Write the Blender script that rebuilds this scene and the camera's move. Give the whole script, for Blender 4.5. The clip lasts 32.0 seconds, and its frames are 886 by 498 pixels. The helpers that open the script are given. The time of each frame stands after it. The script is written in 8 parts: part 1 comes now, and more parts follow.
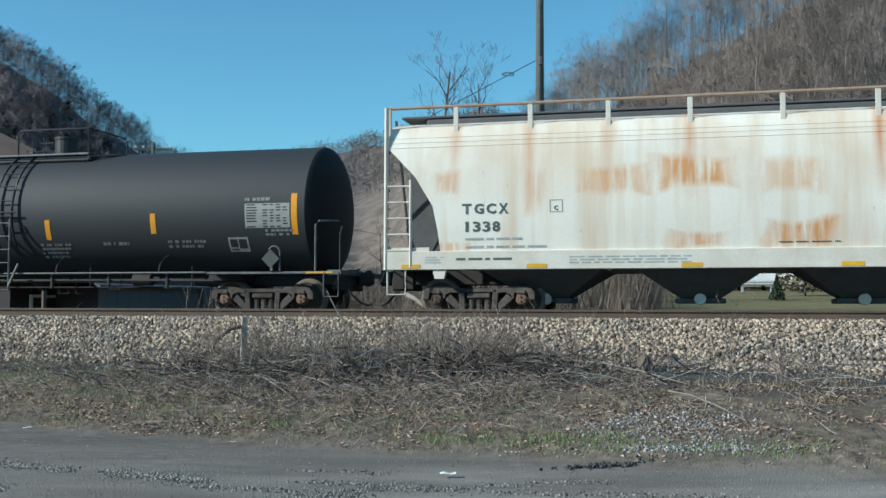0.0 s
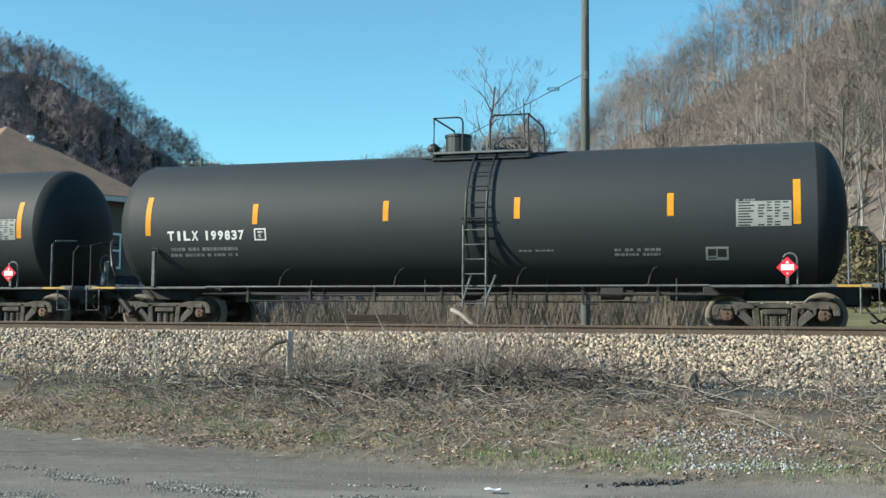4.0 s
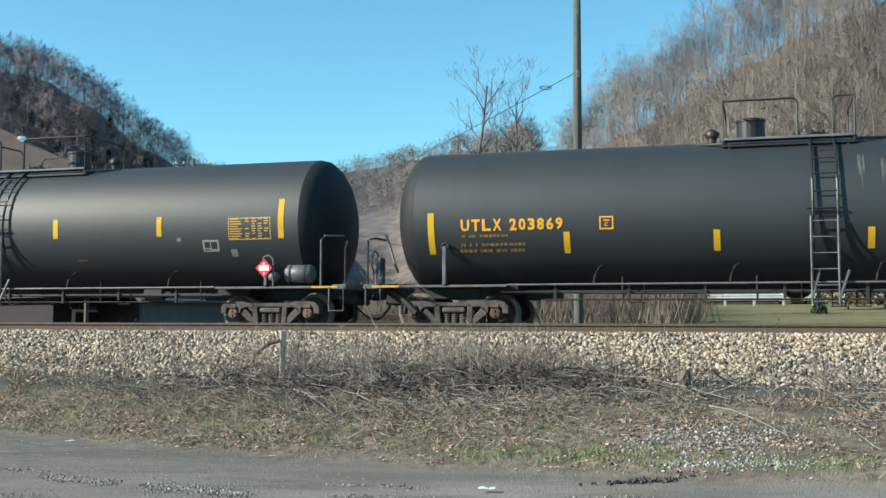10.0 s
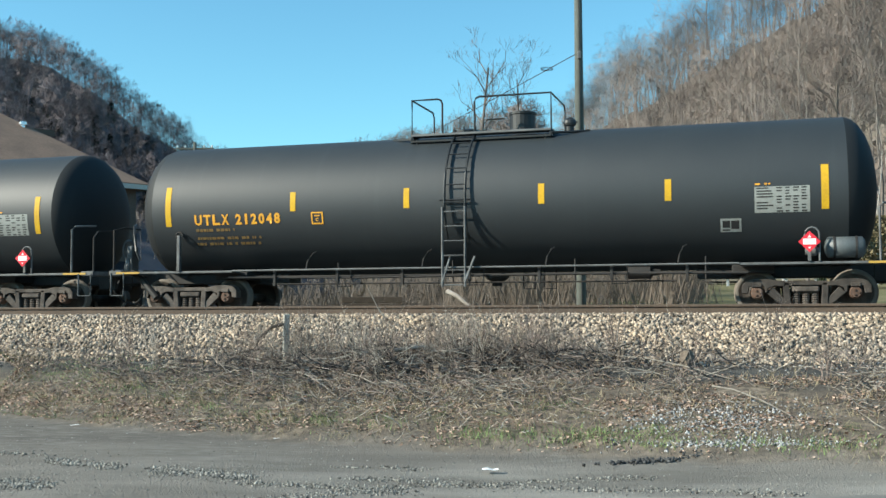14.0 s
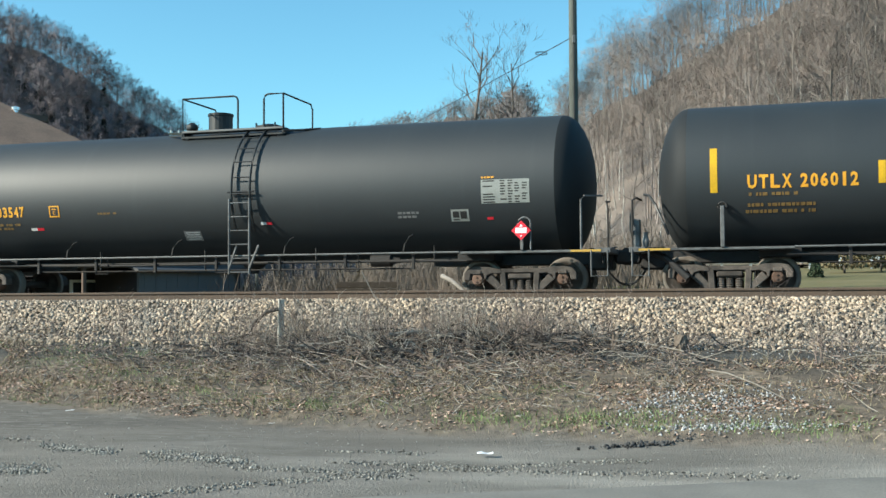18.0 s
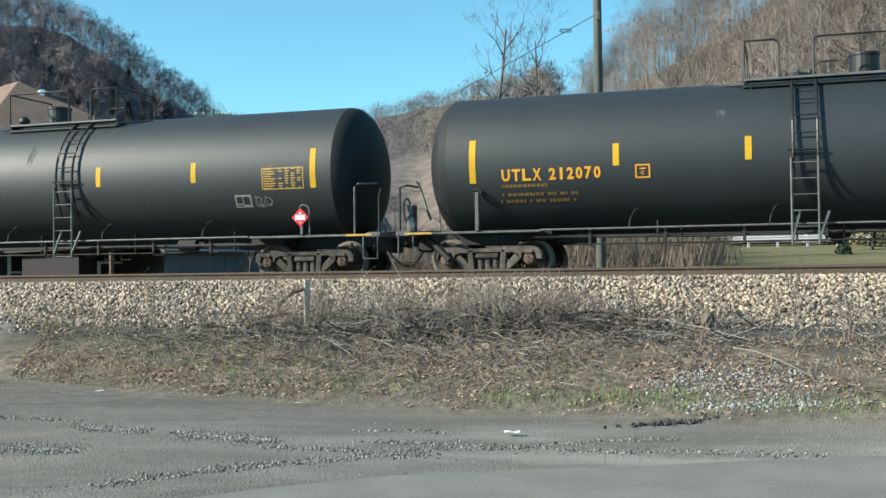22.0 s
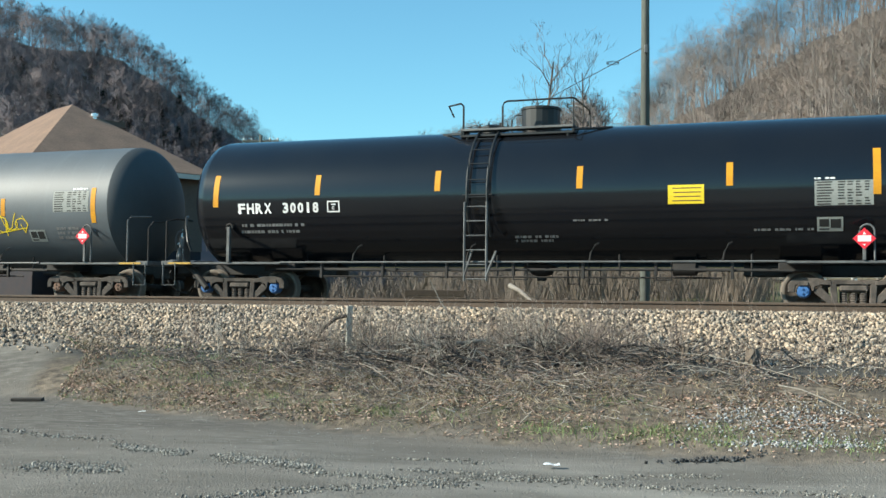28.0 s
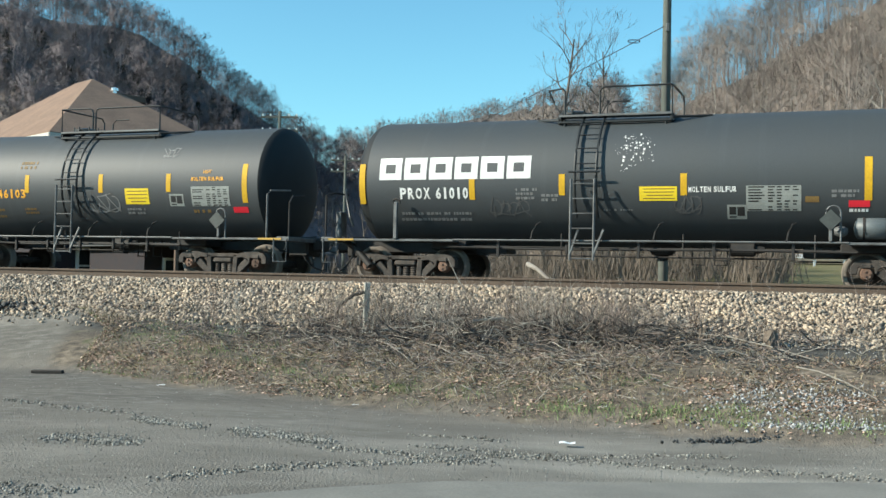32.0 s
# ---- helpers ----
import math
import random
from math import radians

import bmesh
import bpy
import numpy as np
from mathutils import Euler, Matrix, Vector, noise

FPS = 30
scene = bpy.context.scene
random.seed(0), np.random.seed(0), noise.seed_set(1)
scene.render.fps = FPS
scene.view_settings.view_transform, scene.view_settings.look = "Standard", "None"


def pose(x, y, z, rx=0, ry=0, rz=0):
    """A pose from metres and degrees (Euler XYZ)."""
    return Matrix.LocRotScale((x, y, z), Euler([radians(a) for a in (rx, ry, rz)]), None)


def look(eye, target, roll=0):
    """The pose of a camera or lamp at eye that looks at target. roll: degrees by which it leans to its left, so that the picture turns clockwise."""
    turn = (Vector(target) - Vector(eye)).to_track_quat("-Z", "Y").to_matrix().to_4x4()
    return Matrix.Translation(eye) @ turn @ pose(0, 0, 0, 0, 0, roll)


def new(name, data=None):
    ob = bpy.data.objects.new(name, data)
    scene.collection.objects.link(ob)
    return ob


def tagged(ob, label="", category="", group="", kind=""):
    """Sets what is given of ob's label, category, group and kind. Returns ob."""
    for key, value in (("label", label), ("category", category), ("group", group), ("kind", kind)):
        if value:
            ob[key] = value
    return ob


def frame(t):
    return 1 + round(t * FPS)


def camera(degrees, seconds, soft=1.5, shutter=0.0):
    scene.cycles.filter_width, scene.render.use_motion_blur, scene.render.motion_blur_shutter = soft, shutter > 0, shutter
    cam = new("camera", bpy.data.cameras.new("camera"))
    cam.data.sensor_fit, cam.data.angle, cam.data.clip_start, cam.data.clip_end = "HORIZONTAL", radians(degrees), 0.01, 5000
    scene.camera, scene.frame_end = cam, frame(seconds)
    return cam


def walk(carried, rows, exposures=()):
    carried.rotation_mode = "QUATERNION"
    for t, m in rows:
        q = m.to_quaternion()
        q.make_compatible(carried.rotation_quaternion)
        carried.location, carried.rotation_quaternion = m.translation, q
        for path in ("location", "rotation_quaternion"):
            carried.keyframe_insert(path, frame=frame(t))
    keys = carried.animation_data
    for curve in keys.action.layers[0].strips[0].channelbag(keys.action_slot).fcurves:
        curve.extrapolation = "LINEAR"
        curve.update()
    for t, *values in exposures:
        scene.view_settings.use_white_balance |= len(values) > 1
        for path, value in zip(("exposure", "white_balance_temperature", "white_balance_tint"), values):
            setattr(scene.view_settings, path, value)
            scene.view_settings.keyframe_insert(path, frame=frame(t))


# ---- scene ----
cam = camera(44.5, 32.0, soft=1.5)
PATH = [
    (0.0, pose(0.007, 0.002, 1.501, 93.319, -0.200, -2.116)),
    (0.5, pose(0.007, 0.002, 1.500, 93.918, -0.161, -2.043)),
    (1.0, pose(0.007, 0.002, 1.500, 92.774, 0.264, -1.351)),
    (1.5, pose(0.006, 0.001, 1.500, 93.074, 0.187, -0.297)),
    (2.0, pose(0.005, 0.001, 1.500, 92.712, 0.068, -0.057)),
    (2.5, pose(0.004, 0.000, 1.501, 93.643, -0.495, 0.116)),
    (3.0, pose(0.004, 0.000, 1.501, 93.913, -0.184, 0.151)),
    (3.5, pose(0.003, 0.000, 1.501, 93.977, -0.400, 0.309)),
    (5.5, pose(0.004, 0.000, 1.502, 94.389, -0.525, -0.067)),
    (6.0, pose(0.004, 0.000, 1.502, 94.191, -0.407, -0.085)),
    (6.5, pose(0.004, 0.000, 1.503, 94.097, -0.424, -0.219)),
    (7.0, pose(0.004, 0.000, 1.503, 93.969, -0.136, -0.172)),
    (7.5, pose(0.005, 0.000, 1.502, 93.799, -0.063, -0.288)),
    (8.0, pose(0.005, 0.000, 1.501, 93.723, -0.106, -0.215)),
    (8.5, pose(0.005, 0.000, 1.501, 93.610, -0.041, -0.126)),
    (9.0, pose(0.004, 0.000, 1.502, 93.722, 0.000, 0.000)),
    (9.5, pose(0.004, 0.000, 1.502, 93.911, -0.037, 0.047)),
    (10.0, pose(0.004, 0.001, 1.502, 94.054, -0.153, -0.115)),
    (10.5, pose(0.004, 0.001, 1.502, 93.714, -0.186, -0.138)),
    (11.0, pose(0.005, 0.001, 1.502, 93.631, -0.118, -0.156)),
    (11.5, pose(0.005, 0.001, 1.502, 93.099, 0.087, 0.045)),
    (12.0, pose(0.005, 0.001, 1.502, 93.221, 0.035, 0.103)),
    (12.5, pose(0.005, 0.001, 1.502, 93.157, 0.147, 0.192)),
    (13.0, pose(0.005, 0.001, 1.502, 93.107, 0.131, 0.027)),
    (13.5, pose(0.005, 0.001, 1.501, 93.112, 0.136, 0.038)),
    (14.0, pose(0.005, 0.001, 1.501, 93.119, 0.241, 0.035)),
    (14.5, pose(0.005, 0.001, 1.500, 92.962, 0.243, 0.026)),
    (16.5, pose(0.005, 0.001, 1.500, 92.454, 0.277, -0.047)),
    (17.0, pose(0.005, 0.001, 1.499, 92.531, 0.302, -0.175)),
    (17.5, pose(0.005, 0.001, 1.499, 92.319, 0.417, -0.282)),
    (18.0, pose(0.005, 0.001, 1.498, 92.321, 0.367, -0.250)),
    (18.5, pose(0.004, 0.001, 1.498, 91.968, 0.198, -0.077)),
    (19.0, pose(0.003, 0.001, 1.499, 92.003, 0.807, -0.505)),
    (19.5, pose(0.001, 0.001, 1.500, 92.119, 0.409, 0.467)),
    (20.0, pose(-0.000, 0.001, 1.500, 92.159, 0.373, 0.597)),
    (20.5, pose(-0.002, 0.000, 1.500, 92.289, 0.294, 1.062)),
    (21.0, pose(-0.002, 0.000, 1.500, 91.886, 0.208, 0.780)),
    (21.5, pose(-0.003, 0.000, 1.500, 91.437, 0.512, 1.058)),
    (22.0, pose(-0.004, 0.000, 1.500, 91.238, 0.713, 1.061)),
    (22.5, pose(-0.006, -0.000, 1.500, 91.247, 0.157, 1.534)),
    (23.0, pose(-0.007, -0.001, 1.500, 91.862, -0.012, 1.664)),
    (23.5, pose(-0.008, -0.001, 1.501, 92.736, 0.185, 2.099)),
    (24.0, pose(-0.008, -0.001, 1.501, 92.901, -0.063, 1.939)),
    (24.5, pose(-0.008, -0.002, 1.500, 92.634, 0.003, 2.109)),
    (26.5, pose(-0.007, -0.003, 1.499, 95.393, 0.251, 1.371)),
    (27.0, pose(-0.007, -0.004, 1.498, 94.152, -0.680, 0.878)),
    (27.5, pose(-0.008, -0.004, 1.497, 93.071, -0.157, 3.211)),
    (28.0, pose(-0.009, -0.004, 1.497, 92.790, -0.625, 3.280)),
    (28.5, pose(-0.010, -0.003, 1.497, 91.558, -1.194, 3.338)),
    (29.0, pose(-0.010, -0.002, 1.497, 91.344, -0.388, 3.549)),
    (29.5, pose(-0.010, -0.001, 1.497, 91.025, -0.332, 3.895)),
    (30.0, pose(-0.010, -0.001, 1.497, 90.709, -0.994, 3.960)),
    (30.5, pose(-0.010, -0.000, 1.497, 90.491, -1.476, 4.399)),
    (31.0, pose(-0.010, -0.000, 1.496, 90.433, -1.353, 4.612)),
    (31.5, pose(-0.010, -0.000, 1.496, 91.561, -0.901, 4.150)),
    (32.0, pose(-0.011, -0.001, 1.496, 91.596, -1.266, 4.201)),
]
EXPOSURES = ((0.0, 0.12, 5800, 2), (1.0, -0.16, 5750, 2), (2.0, 0.33, 5800, 2), (2.6, 0.66, 6400, 2), (6.0, 0.60, 6400, 2), (9.0, 0.70, 6400, 2), (24.0, 0.72, 6450, 2), (27.0, 0.54, 6550, 2), (28.2, 0.70, 6500, 2), (30.0, 0.74, 6500, 2), (31.0, 0.80, 6480, 2), (32.0, 0.68, 6500, 2))
walk(cam, PATH, EXPOSURES)

TRACK = radians(16.49)                      # the track recedes to the left by this angle
ALONG = Vector((math.cos(TRACK), -math.sin(TRACK), 0))
ACROSS = Vector((math.sin(TRACK), math.cos(TRACK), 0))
RAIL_Z = 1.35                               # railhead of the train's track
NEAR_RAIL_Z = 1.545                         # railhead of the empty near track
TRAIN_D = 22.8                              # camera to the train's centre line, square to the track
NEAR_D = 18.75                              # camera to the near track's centre line
END = 32.0


def world(s, d, z=0.0):
    """A place by metres along the track, metres across it and height."""
    return ALONG * s + ACROSS * d + Vector((0, 0, z))


def bearing(az, r, z=0.0):
    """A place by its bearing (degrees, right of ahead), range and height."""
    a = radians(az)
    return Vector((r * math.sin(a), r * math.cos(a), z))


# world, sun and exposure
sky_world = bpy.data.worlds.new("sky")
scene.world = sky_world
sky_world.use_nodes = True
_nt = sky_world.node_tree
_sky = _nt.nodes.new("ShaderNodeTexSky")
_sky.sky_type = "NISHITA"
_sky.sun_disc = False
SUN_DIR = Vector((-0.820, -0.255, 0.475)).normalized()
_sky.sun_elevation = math.asin(SUN_DIR.z)
_sky.sun_rotation = math.atan2(SUN_DIR.x, SUN_DIR.y)
_sky.air_density = 1.0
_sky.dust_density = 0.4
_sky.ozone_density = 1.0
_nt.nodes["Background"].inputs["Strength"].default_value = 0.120
_tint = _nt.nodes.new("ShaderNodeMixRGB")
_tint.blend_type = "MULTIPLY"
_tint.inputs["Fac"].default_value = 1.0
_tint.inputs["Color2"].default_value = (0.60, 0.99, 1.06, 1)
_nt.links.new(_sky.outputs[0], _tint.inputs["Color1"])
_nt.links.new(_tint.outputs[0], _nt.nodes["Background"].inputs["Color"])
sun_lamp = bpy.data.lights.new("sun", "SUN")
sun_lamp.energy = 4.9
sun_lamp.angle = radians(0.53)
sun_lamp.color = (1.0, 0.905, 0.79)
sun_ob = new("sun", sun_lamp)
sun_ob.matrix_world = look(SUN_DIR * 60, (0, 0, 0))

# ---- materials ----
def material(name, base, rough=0.7, metal=0.0, vary=0.15, scale=6.0, fine=60.0, bump=0.0, second=None, amount=0.5, spec=0.5, coat=0.0, axis=(1, 1, 1), random_tint=0.0, island=False):
    """A procedural surface: base colour, a second colour in noise patches, fine grain, bump."""
    m = bpy.data.materials.new(name)
    m.use_nodes = True
    nt = m.node_tree
    N, Lk = nt.nodes, nt.links
    b = N["Principled BSDF"]
    b.inputs["Roughness"].default_value = rough
    b.inputs["Metallic"].default_value = metal
    b.inputs["Specular IOR Level"].default_value = spec
    b.inputs["Coat Weight"].default_value = coat
    b.inputs["Coat Roughness"].default_value = 0.08
    co = N.new("ShaderNodeTexCoord")
    mp = N.new("ShaderNodeMapping")
    mp.inputs["Scale"].default_value = axis
    Lk.new(co.outputs["Object"], mp.inputs["Vector"])
    n1 = N.new("ShaderNodeTexNoise")
    n1.inputs["Scale"].default_value = scale
    n1.inputs["Detail"].default_value = 6
    n2 = N.new("ShaderNodeTexNoise")
    n2.inputs["Scale"].default_value = fine
    n2.inputs["Detail"].default_value = 4
    Lk.new(mp.outputs[0], n1.inputs["Vector"])
    Lk.new(mp.outputs[0], n2.inputs["Vector"])
    ramp = N.new("ShaderNodeValToRGB")
    ramp.color_ramp.elements[0].position = 0.5 - 0.35 * (1 - amount)
    ramp.color_ramp.elements[1].position = 0.85 - 0.25 * amount
    ramp.color_ramp.elements[0].color = (*base, 1)
    ramp.color_ramp.elements[1].color = (*(second or [c * (1 - vary) for c in base]), 1)
    Lk.new(n1.outputs["Fac"], ramp.inputs[0])
    hs = N.new("ShaderNodeHueSaturation")
    Lk.new(ramp.outputs[0], hs.inputs["Color"])
    mr = N.new("ShaderNodeMapRange")
    mr.inputs["From Min"].default_value, mr.inputs["From Max"].default_value = 0.25, 0.75
    mr.inputs["To Min"].default_value, mr.inputs["To Max"].default_value = 1 - vary, 1 + vary
    Lk.new(n2.outputs["Fac"], mr.inputs["Value"])
    value = mr.outputs[0]
    if random_tint or island:
        if island:
            info = N.new("ShaderNodeNewGeometry").outputs["Random Per Island"]
        else:
            info = N.new("ShaderNodeObjectInfo").outputs["Random"]
        m2 = N.new("ShaderNodeMapRange")
        m2.inputs["To Min"].default_value, m2.inputs["To Max"].default_value = 1 - random_tint, 1 + random_tint
        Lk.new(info, m2.inputs["Value"])
        mul = N.new("ShaderNodeMath")
        mul.operation = "MULTIPLY"
        Lk.new(value, mul.inputs[0])
        Lk.new(m2.outputs[0], mul.inputs[1])
        value = mul.outputs[0]
    Lk.new(value, hs.inputs["Value"])
    Lk.new(hs.outputs[0], b.inputs["Base Color"])
    if bump:
        bp = N.new("ShaderNodeBump")
        bp.inputs["Strength"].default_value = bump
        bp.inputs["Distance"].default_value = 0.02
        Lk.new(n2.outputs["Fac"], bp.inputs["Height"])
        Lk.new(bp.outputs[0], b.inputs["Normal"])
    return m


def tank_paint(name, base, rough, coat=0.0, grime=(0.045, 0.042, 0.038), streaks=0.35, spec=0.5):
    """Dull tank paint with rain streaks that run down, faint ring welds' dust and grain."""
    m = material(name, base, rough, 0.0, 0.10, 0.9, 45.0, 0.03, second=grime, amount=0.35, spec=spec, coat=coat)
    nt = m.node_tree
    N, Lk = nt.nodes, nt.links
    b = N["Principled BSDF"]
    co = N.new("ShaderNodeTexCoord")
    mp = N.new("ShaderNodeMapping")
    mp.inputs["Scale"].default_value = (3.2, 0.25, 0.22)
    Lk.new(co.outputs["Object"], mp.inputs["Vector"])
    n = N.new("ShaderNodeTexNoise")
    n.inputs["Scale"].default_value = 1.6
    n.inputs["Detail"].default_value = 5
    Lk.new(mp.outputs[0], n.inputs["Vector"])
    r = N.new("ShaderNodeValToRGB")
    r.color_ramp.elements[0].position, r.color_ramp.elements[1].position = 0.58, 0.78
    r.color_ramp.elements[0].color, r.color_ramp.elements[1].color = (0, 0, 0, 1), (streaks, streaks, streaks, 1)
    Lk.new(n.outputs["Fac"], r.inputs[0])
    mx = N.new("ShaderNodeMixRGB")
    mx.inputs["Color2"].default_value = (base[0] * 1.9 + 0.02, base[1] * 1.9 + 0.02, base[2] * 1.85 + 0.018, 1)
    Lk.new(r.outputs[0], mx.inputs["Fac"])
    old = b.inputs["Base Color"].links[0].from_socket
    Lk.new(old, mx.inputs["Color1"])
    Lk.new(mx.outputs[0], b.inputs["Base Color"])
    return m


M = {}
M["tank_black"] = tank_paint("tank_black", (0.0150, 0.0200, 0.0240), 0.58, grime=(0.021, 0.026, 0.029), streaks=0.14, spec=0.66)
M["tank_dull"] = tank_paint("tank_dull", (0.040, 0.047, 0.053), 0.60, grime=(0.045, 0.050, 0.052), streaks=0.18, spec=0.60)
M["tank_grey"] = tank_paint("tank_grey", (0.108, 0.124, 0.137), 0.55, grime=(0.086, 0.098, 0.106), streaks=0.14, spec=0.6)
M["tank_matte"] = tank_paint("tank_matte", (0.0185, 0.0225, 0.0275), 0.68, grime=(0.021, 0.025, 0.029), streaks=0.08, spec=0.48)
# domed ends: darker copies of the shell paint, shade put into the colour
M["head_black_shaded"] = tank_paint("head_black_shaded", (0.0105, 0.0130, 0.0150), 0.70, grime=(0.016, 0.018, 0.019), streaks=0.10, spec=0.35)
M["head_grey_shaded"] = tank_paint("head_grey_shaded", (0.062, 0.072, 0.080), 0.65, grime=(0.045, 0.052, 0.056), streaks=0.14, spec=0.4)
M["tank_gloss"] = tank_paint("tank_gloss", (0.006, 0.007, 0.010), 0.20, coat=0.45, grime=(0.009, 0.010, 0.012), streaks=0.05, spec=0.35)
M["underframe"] = material("underframe", (0.012, 0.012, 0.013), 0.75, 0, 0.3, 3, 40, 0.1, second=(0.032, 0.027, 0.023), amount=0.3)
M["grey_steel"] = material("grey_steel", (0.15, 0.155, 0.155), 0.6, 0, 0.2, 4, 50, 0.05, second=(0.055, 0.055, 0.055))
M["walk_edge"] = material("walk_edge", (0.16, 0.165, 0.165), 0.55, 0, 0.2, 2, 40, 0, second=(0.08, 0.08, 0.08))
M["truck_steel"] = material("truck_steel", (0.088, 0.073, 0.062), 0.85, 0, 0.4, 5, 50, 0.2, second=(0.032, 0.027, 0.024), amount=0.7, random_tint=0.4)
M["wheel_steel"] = material("wheel_steel", (0.085, 0.068, 0.055), 0.7, 0.2, 0.3, 6, 60, 0.1, second=(0.03, 0.025, 0.022), random_tint=0.3)
M["wheel_rim"] = material("wheel_rim", (0.18, 0.152, 0.125), 0.75, 0.1, 0.15, 8, 60)
M["bearing_rust"] = material("bearing_rust", (0.16, 0.09, 0.06), 0.8, 0, 0.3, 8, 60, 0.1, second=(0.09, 0.06, 0.045), random_tint=0.4)
M["bearing_blue"] = material("bearing_blue", (0.06, 0.16, 0.38), 0.4, 0, 0.15, 8, 60)
M["rail_side"] = material("rail_side", (0.105, 0.073, 0.052), 0.85, 0, 0.25, 1.5, 40, 0.1, second=(0.075, 0.055, 0.042))
M["rail_head"] = material("rail_head", (0.11, 0.10, 0.09), 0.45, 0.7, 0.15, 3, 40)
M["tie"] = material("tie", (0.085, 0.066, 0.05), 0.9, 0, 0.3, 4, 40, 0.3, random_tint=0.3)
M["yellow_mark"] = material("yellow_mark", (0.66, 0.39, 0.018), 0.6, 0, 0.12, 3, 30, 0, second=(0.53, 0.31, 0.02), spec=0.3)
M["orange_mark"] = material("orange_mark", (0.70, 0.31, 0.014), 0.6, 0, 0.12, 3, 30, 0, second=(0.56, 0.25, 0.016), spec=0.3)
M["yellow_print"] = material("yellow_print", (0.78, 0.37, 0.025), 0.6, 0, 0.15, 5, 40)
M["dim_yellow"] = material("dim_yellow", (0.21, 0.128, 0.04), 0.7, 0, 0.3, 5, 40)
M["white_print"] = material("white_print", (0.74, 0.74, 0.72), 0.6, 0, 0.12, 5, 40)
M["dim_white"] = material("dim_white", (0.21, 0.212, 0.21), 0.7, 0, 0.3, 6, 40)
M["chart_white"] = material("chart_white", (0.29, 0.305, 0.285), 0.65, 0, 0.15, 6, 40)
M["chart_yellow"] = material("chart_yellow", (0.52, 0.32, 0.06), 0.65, 0, 0.15, 6, 40)
M["black_print"] = material("black_print", (0.02, 0.02, 0.02), 0.6, 0, 0.1)
M["placard_red"] = material("placard_red", (0.75, 0.03, 0.05), 0.35, 0, 0.08)
M["placard_white"] = material("placard_white", (0.85, 0.83, 0.82), 0.4, 0, 0.05)
M["sticker_yellow"] = material("sticker_yellow", (0.85, 0.62, 0.03), 0.45, 0, 0.08)
M["teal_paint"] = material("teal_paint", (0.13, 0.36, 0.38), 0.6, 0, 0.15)
M["air_tank"] = material("air_tank", (0.10, 0.115, 0.12), 0.5, 0, 0.2, 5, 40)
M["hose"] = material("hose", (0.012, 0.012, 0.012), 0.6)

# ---- mesh helpers ----
def part(name, bm, mat_key, parent=None, label="", smooth=False):
    """Links a bmesh as one mesh object, under a thing or a part."""
    me = bpy.data.meshes.new(name)
    bm.to_mesh(me)
    bm.free()
    return shared(name, me, mat_key, parent, label, smooth)


def shared(name, me, mat_key, parent=None, label="", smooth=False):
    if mat_key and not me.materials:
        me.materials.append(M[mat_key])
    if smooth:
        me.shade_smooth()
    ob = new(name, me)
    if parent is not None:
        ob.parent = parent
    if label:
        ob["label"] = label
    return ob


def add_box(bm, x0, x1, y0, y1, z0, z1, bevel=0.0):
    r = bmesh.ops.create_cube(bm, size=1.0)
    m = Matrix.LocRotScale(((x0 + x1) / 2, (y0 + y1) / 2, (z0 + z1) / 2), None, (abs(x1 - x0), abs(y1 - y0), abs(z1 - z0)))
    bmesh.ops.transform(bm, matrix=m, verts=r["verts"])
    if bevel:
        es = list({e for v in r["verts"] for e in v.link_edges})
        bmesh.ops.bevel(bm, geom=es, offset=bevel, segments=1, affect="EDGES")
    return bm


def box(x0, x1, y0, y1, z0, z1, bevel=0.0):
    return add_box(bmesh.new(), x0, x1, y0, y1, z0, z1, bevel)


def add_tube(bm, points, radius, sides=6, cap=True, r_end=None):
    """A pipe through the points."""
    pts = [Vector(p) for p in points]
    rings = []
    n = len(pts)
    for i, p in enumerate(pts):
        t = (pts[min(i + 1, n - 1)] - pts[max(i - 1, 0)]).normalized()
        a = Vector((0, 0, 1)) if abs(t.z) < 0.9 else Vector((1, 0, 0))
        u = t.cross(a).normalized()
        w = t.cross(u)
        r = radius if r_end is None else radius + (r_end - radius) * i / (n - 1)
        rings.append([bm.verts.new(p + (u * math.cos(k * math.tau / sides) + w * math.sin(k * math.tau / sides)) * r) for k in range(sides)])
    for a, b in zip(rings, rings[1:]):
        for k in range(sides):
            bm.faces.new((a[k], b[k], b[(k + 1) % sides], a[(k + 1) % sides]))
    if cap:
        bm.faces.new(rings[0])
        bm.faces.new(list(reversed(rings[-1])))
    return bm


def tube(points, radius, sides=6, r_end=None):
    return add_tube(bmesh.new(), points, radius, sides, True, r_end)


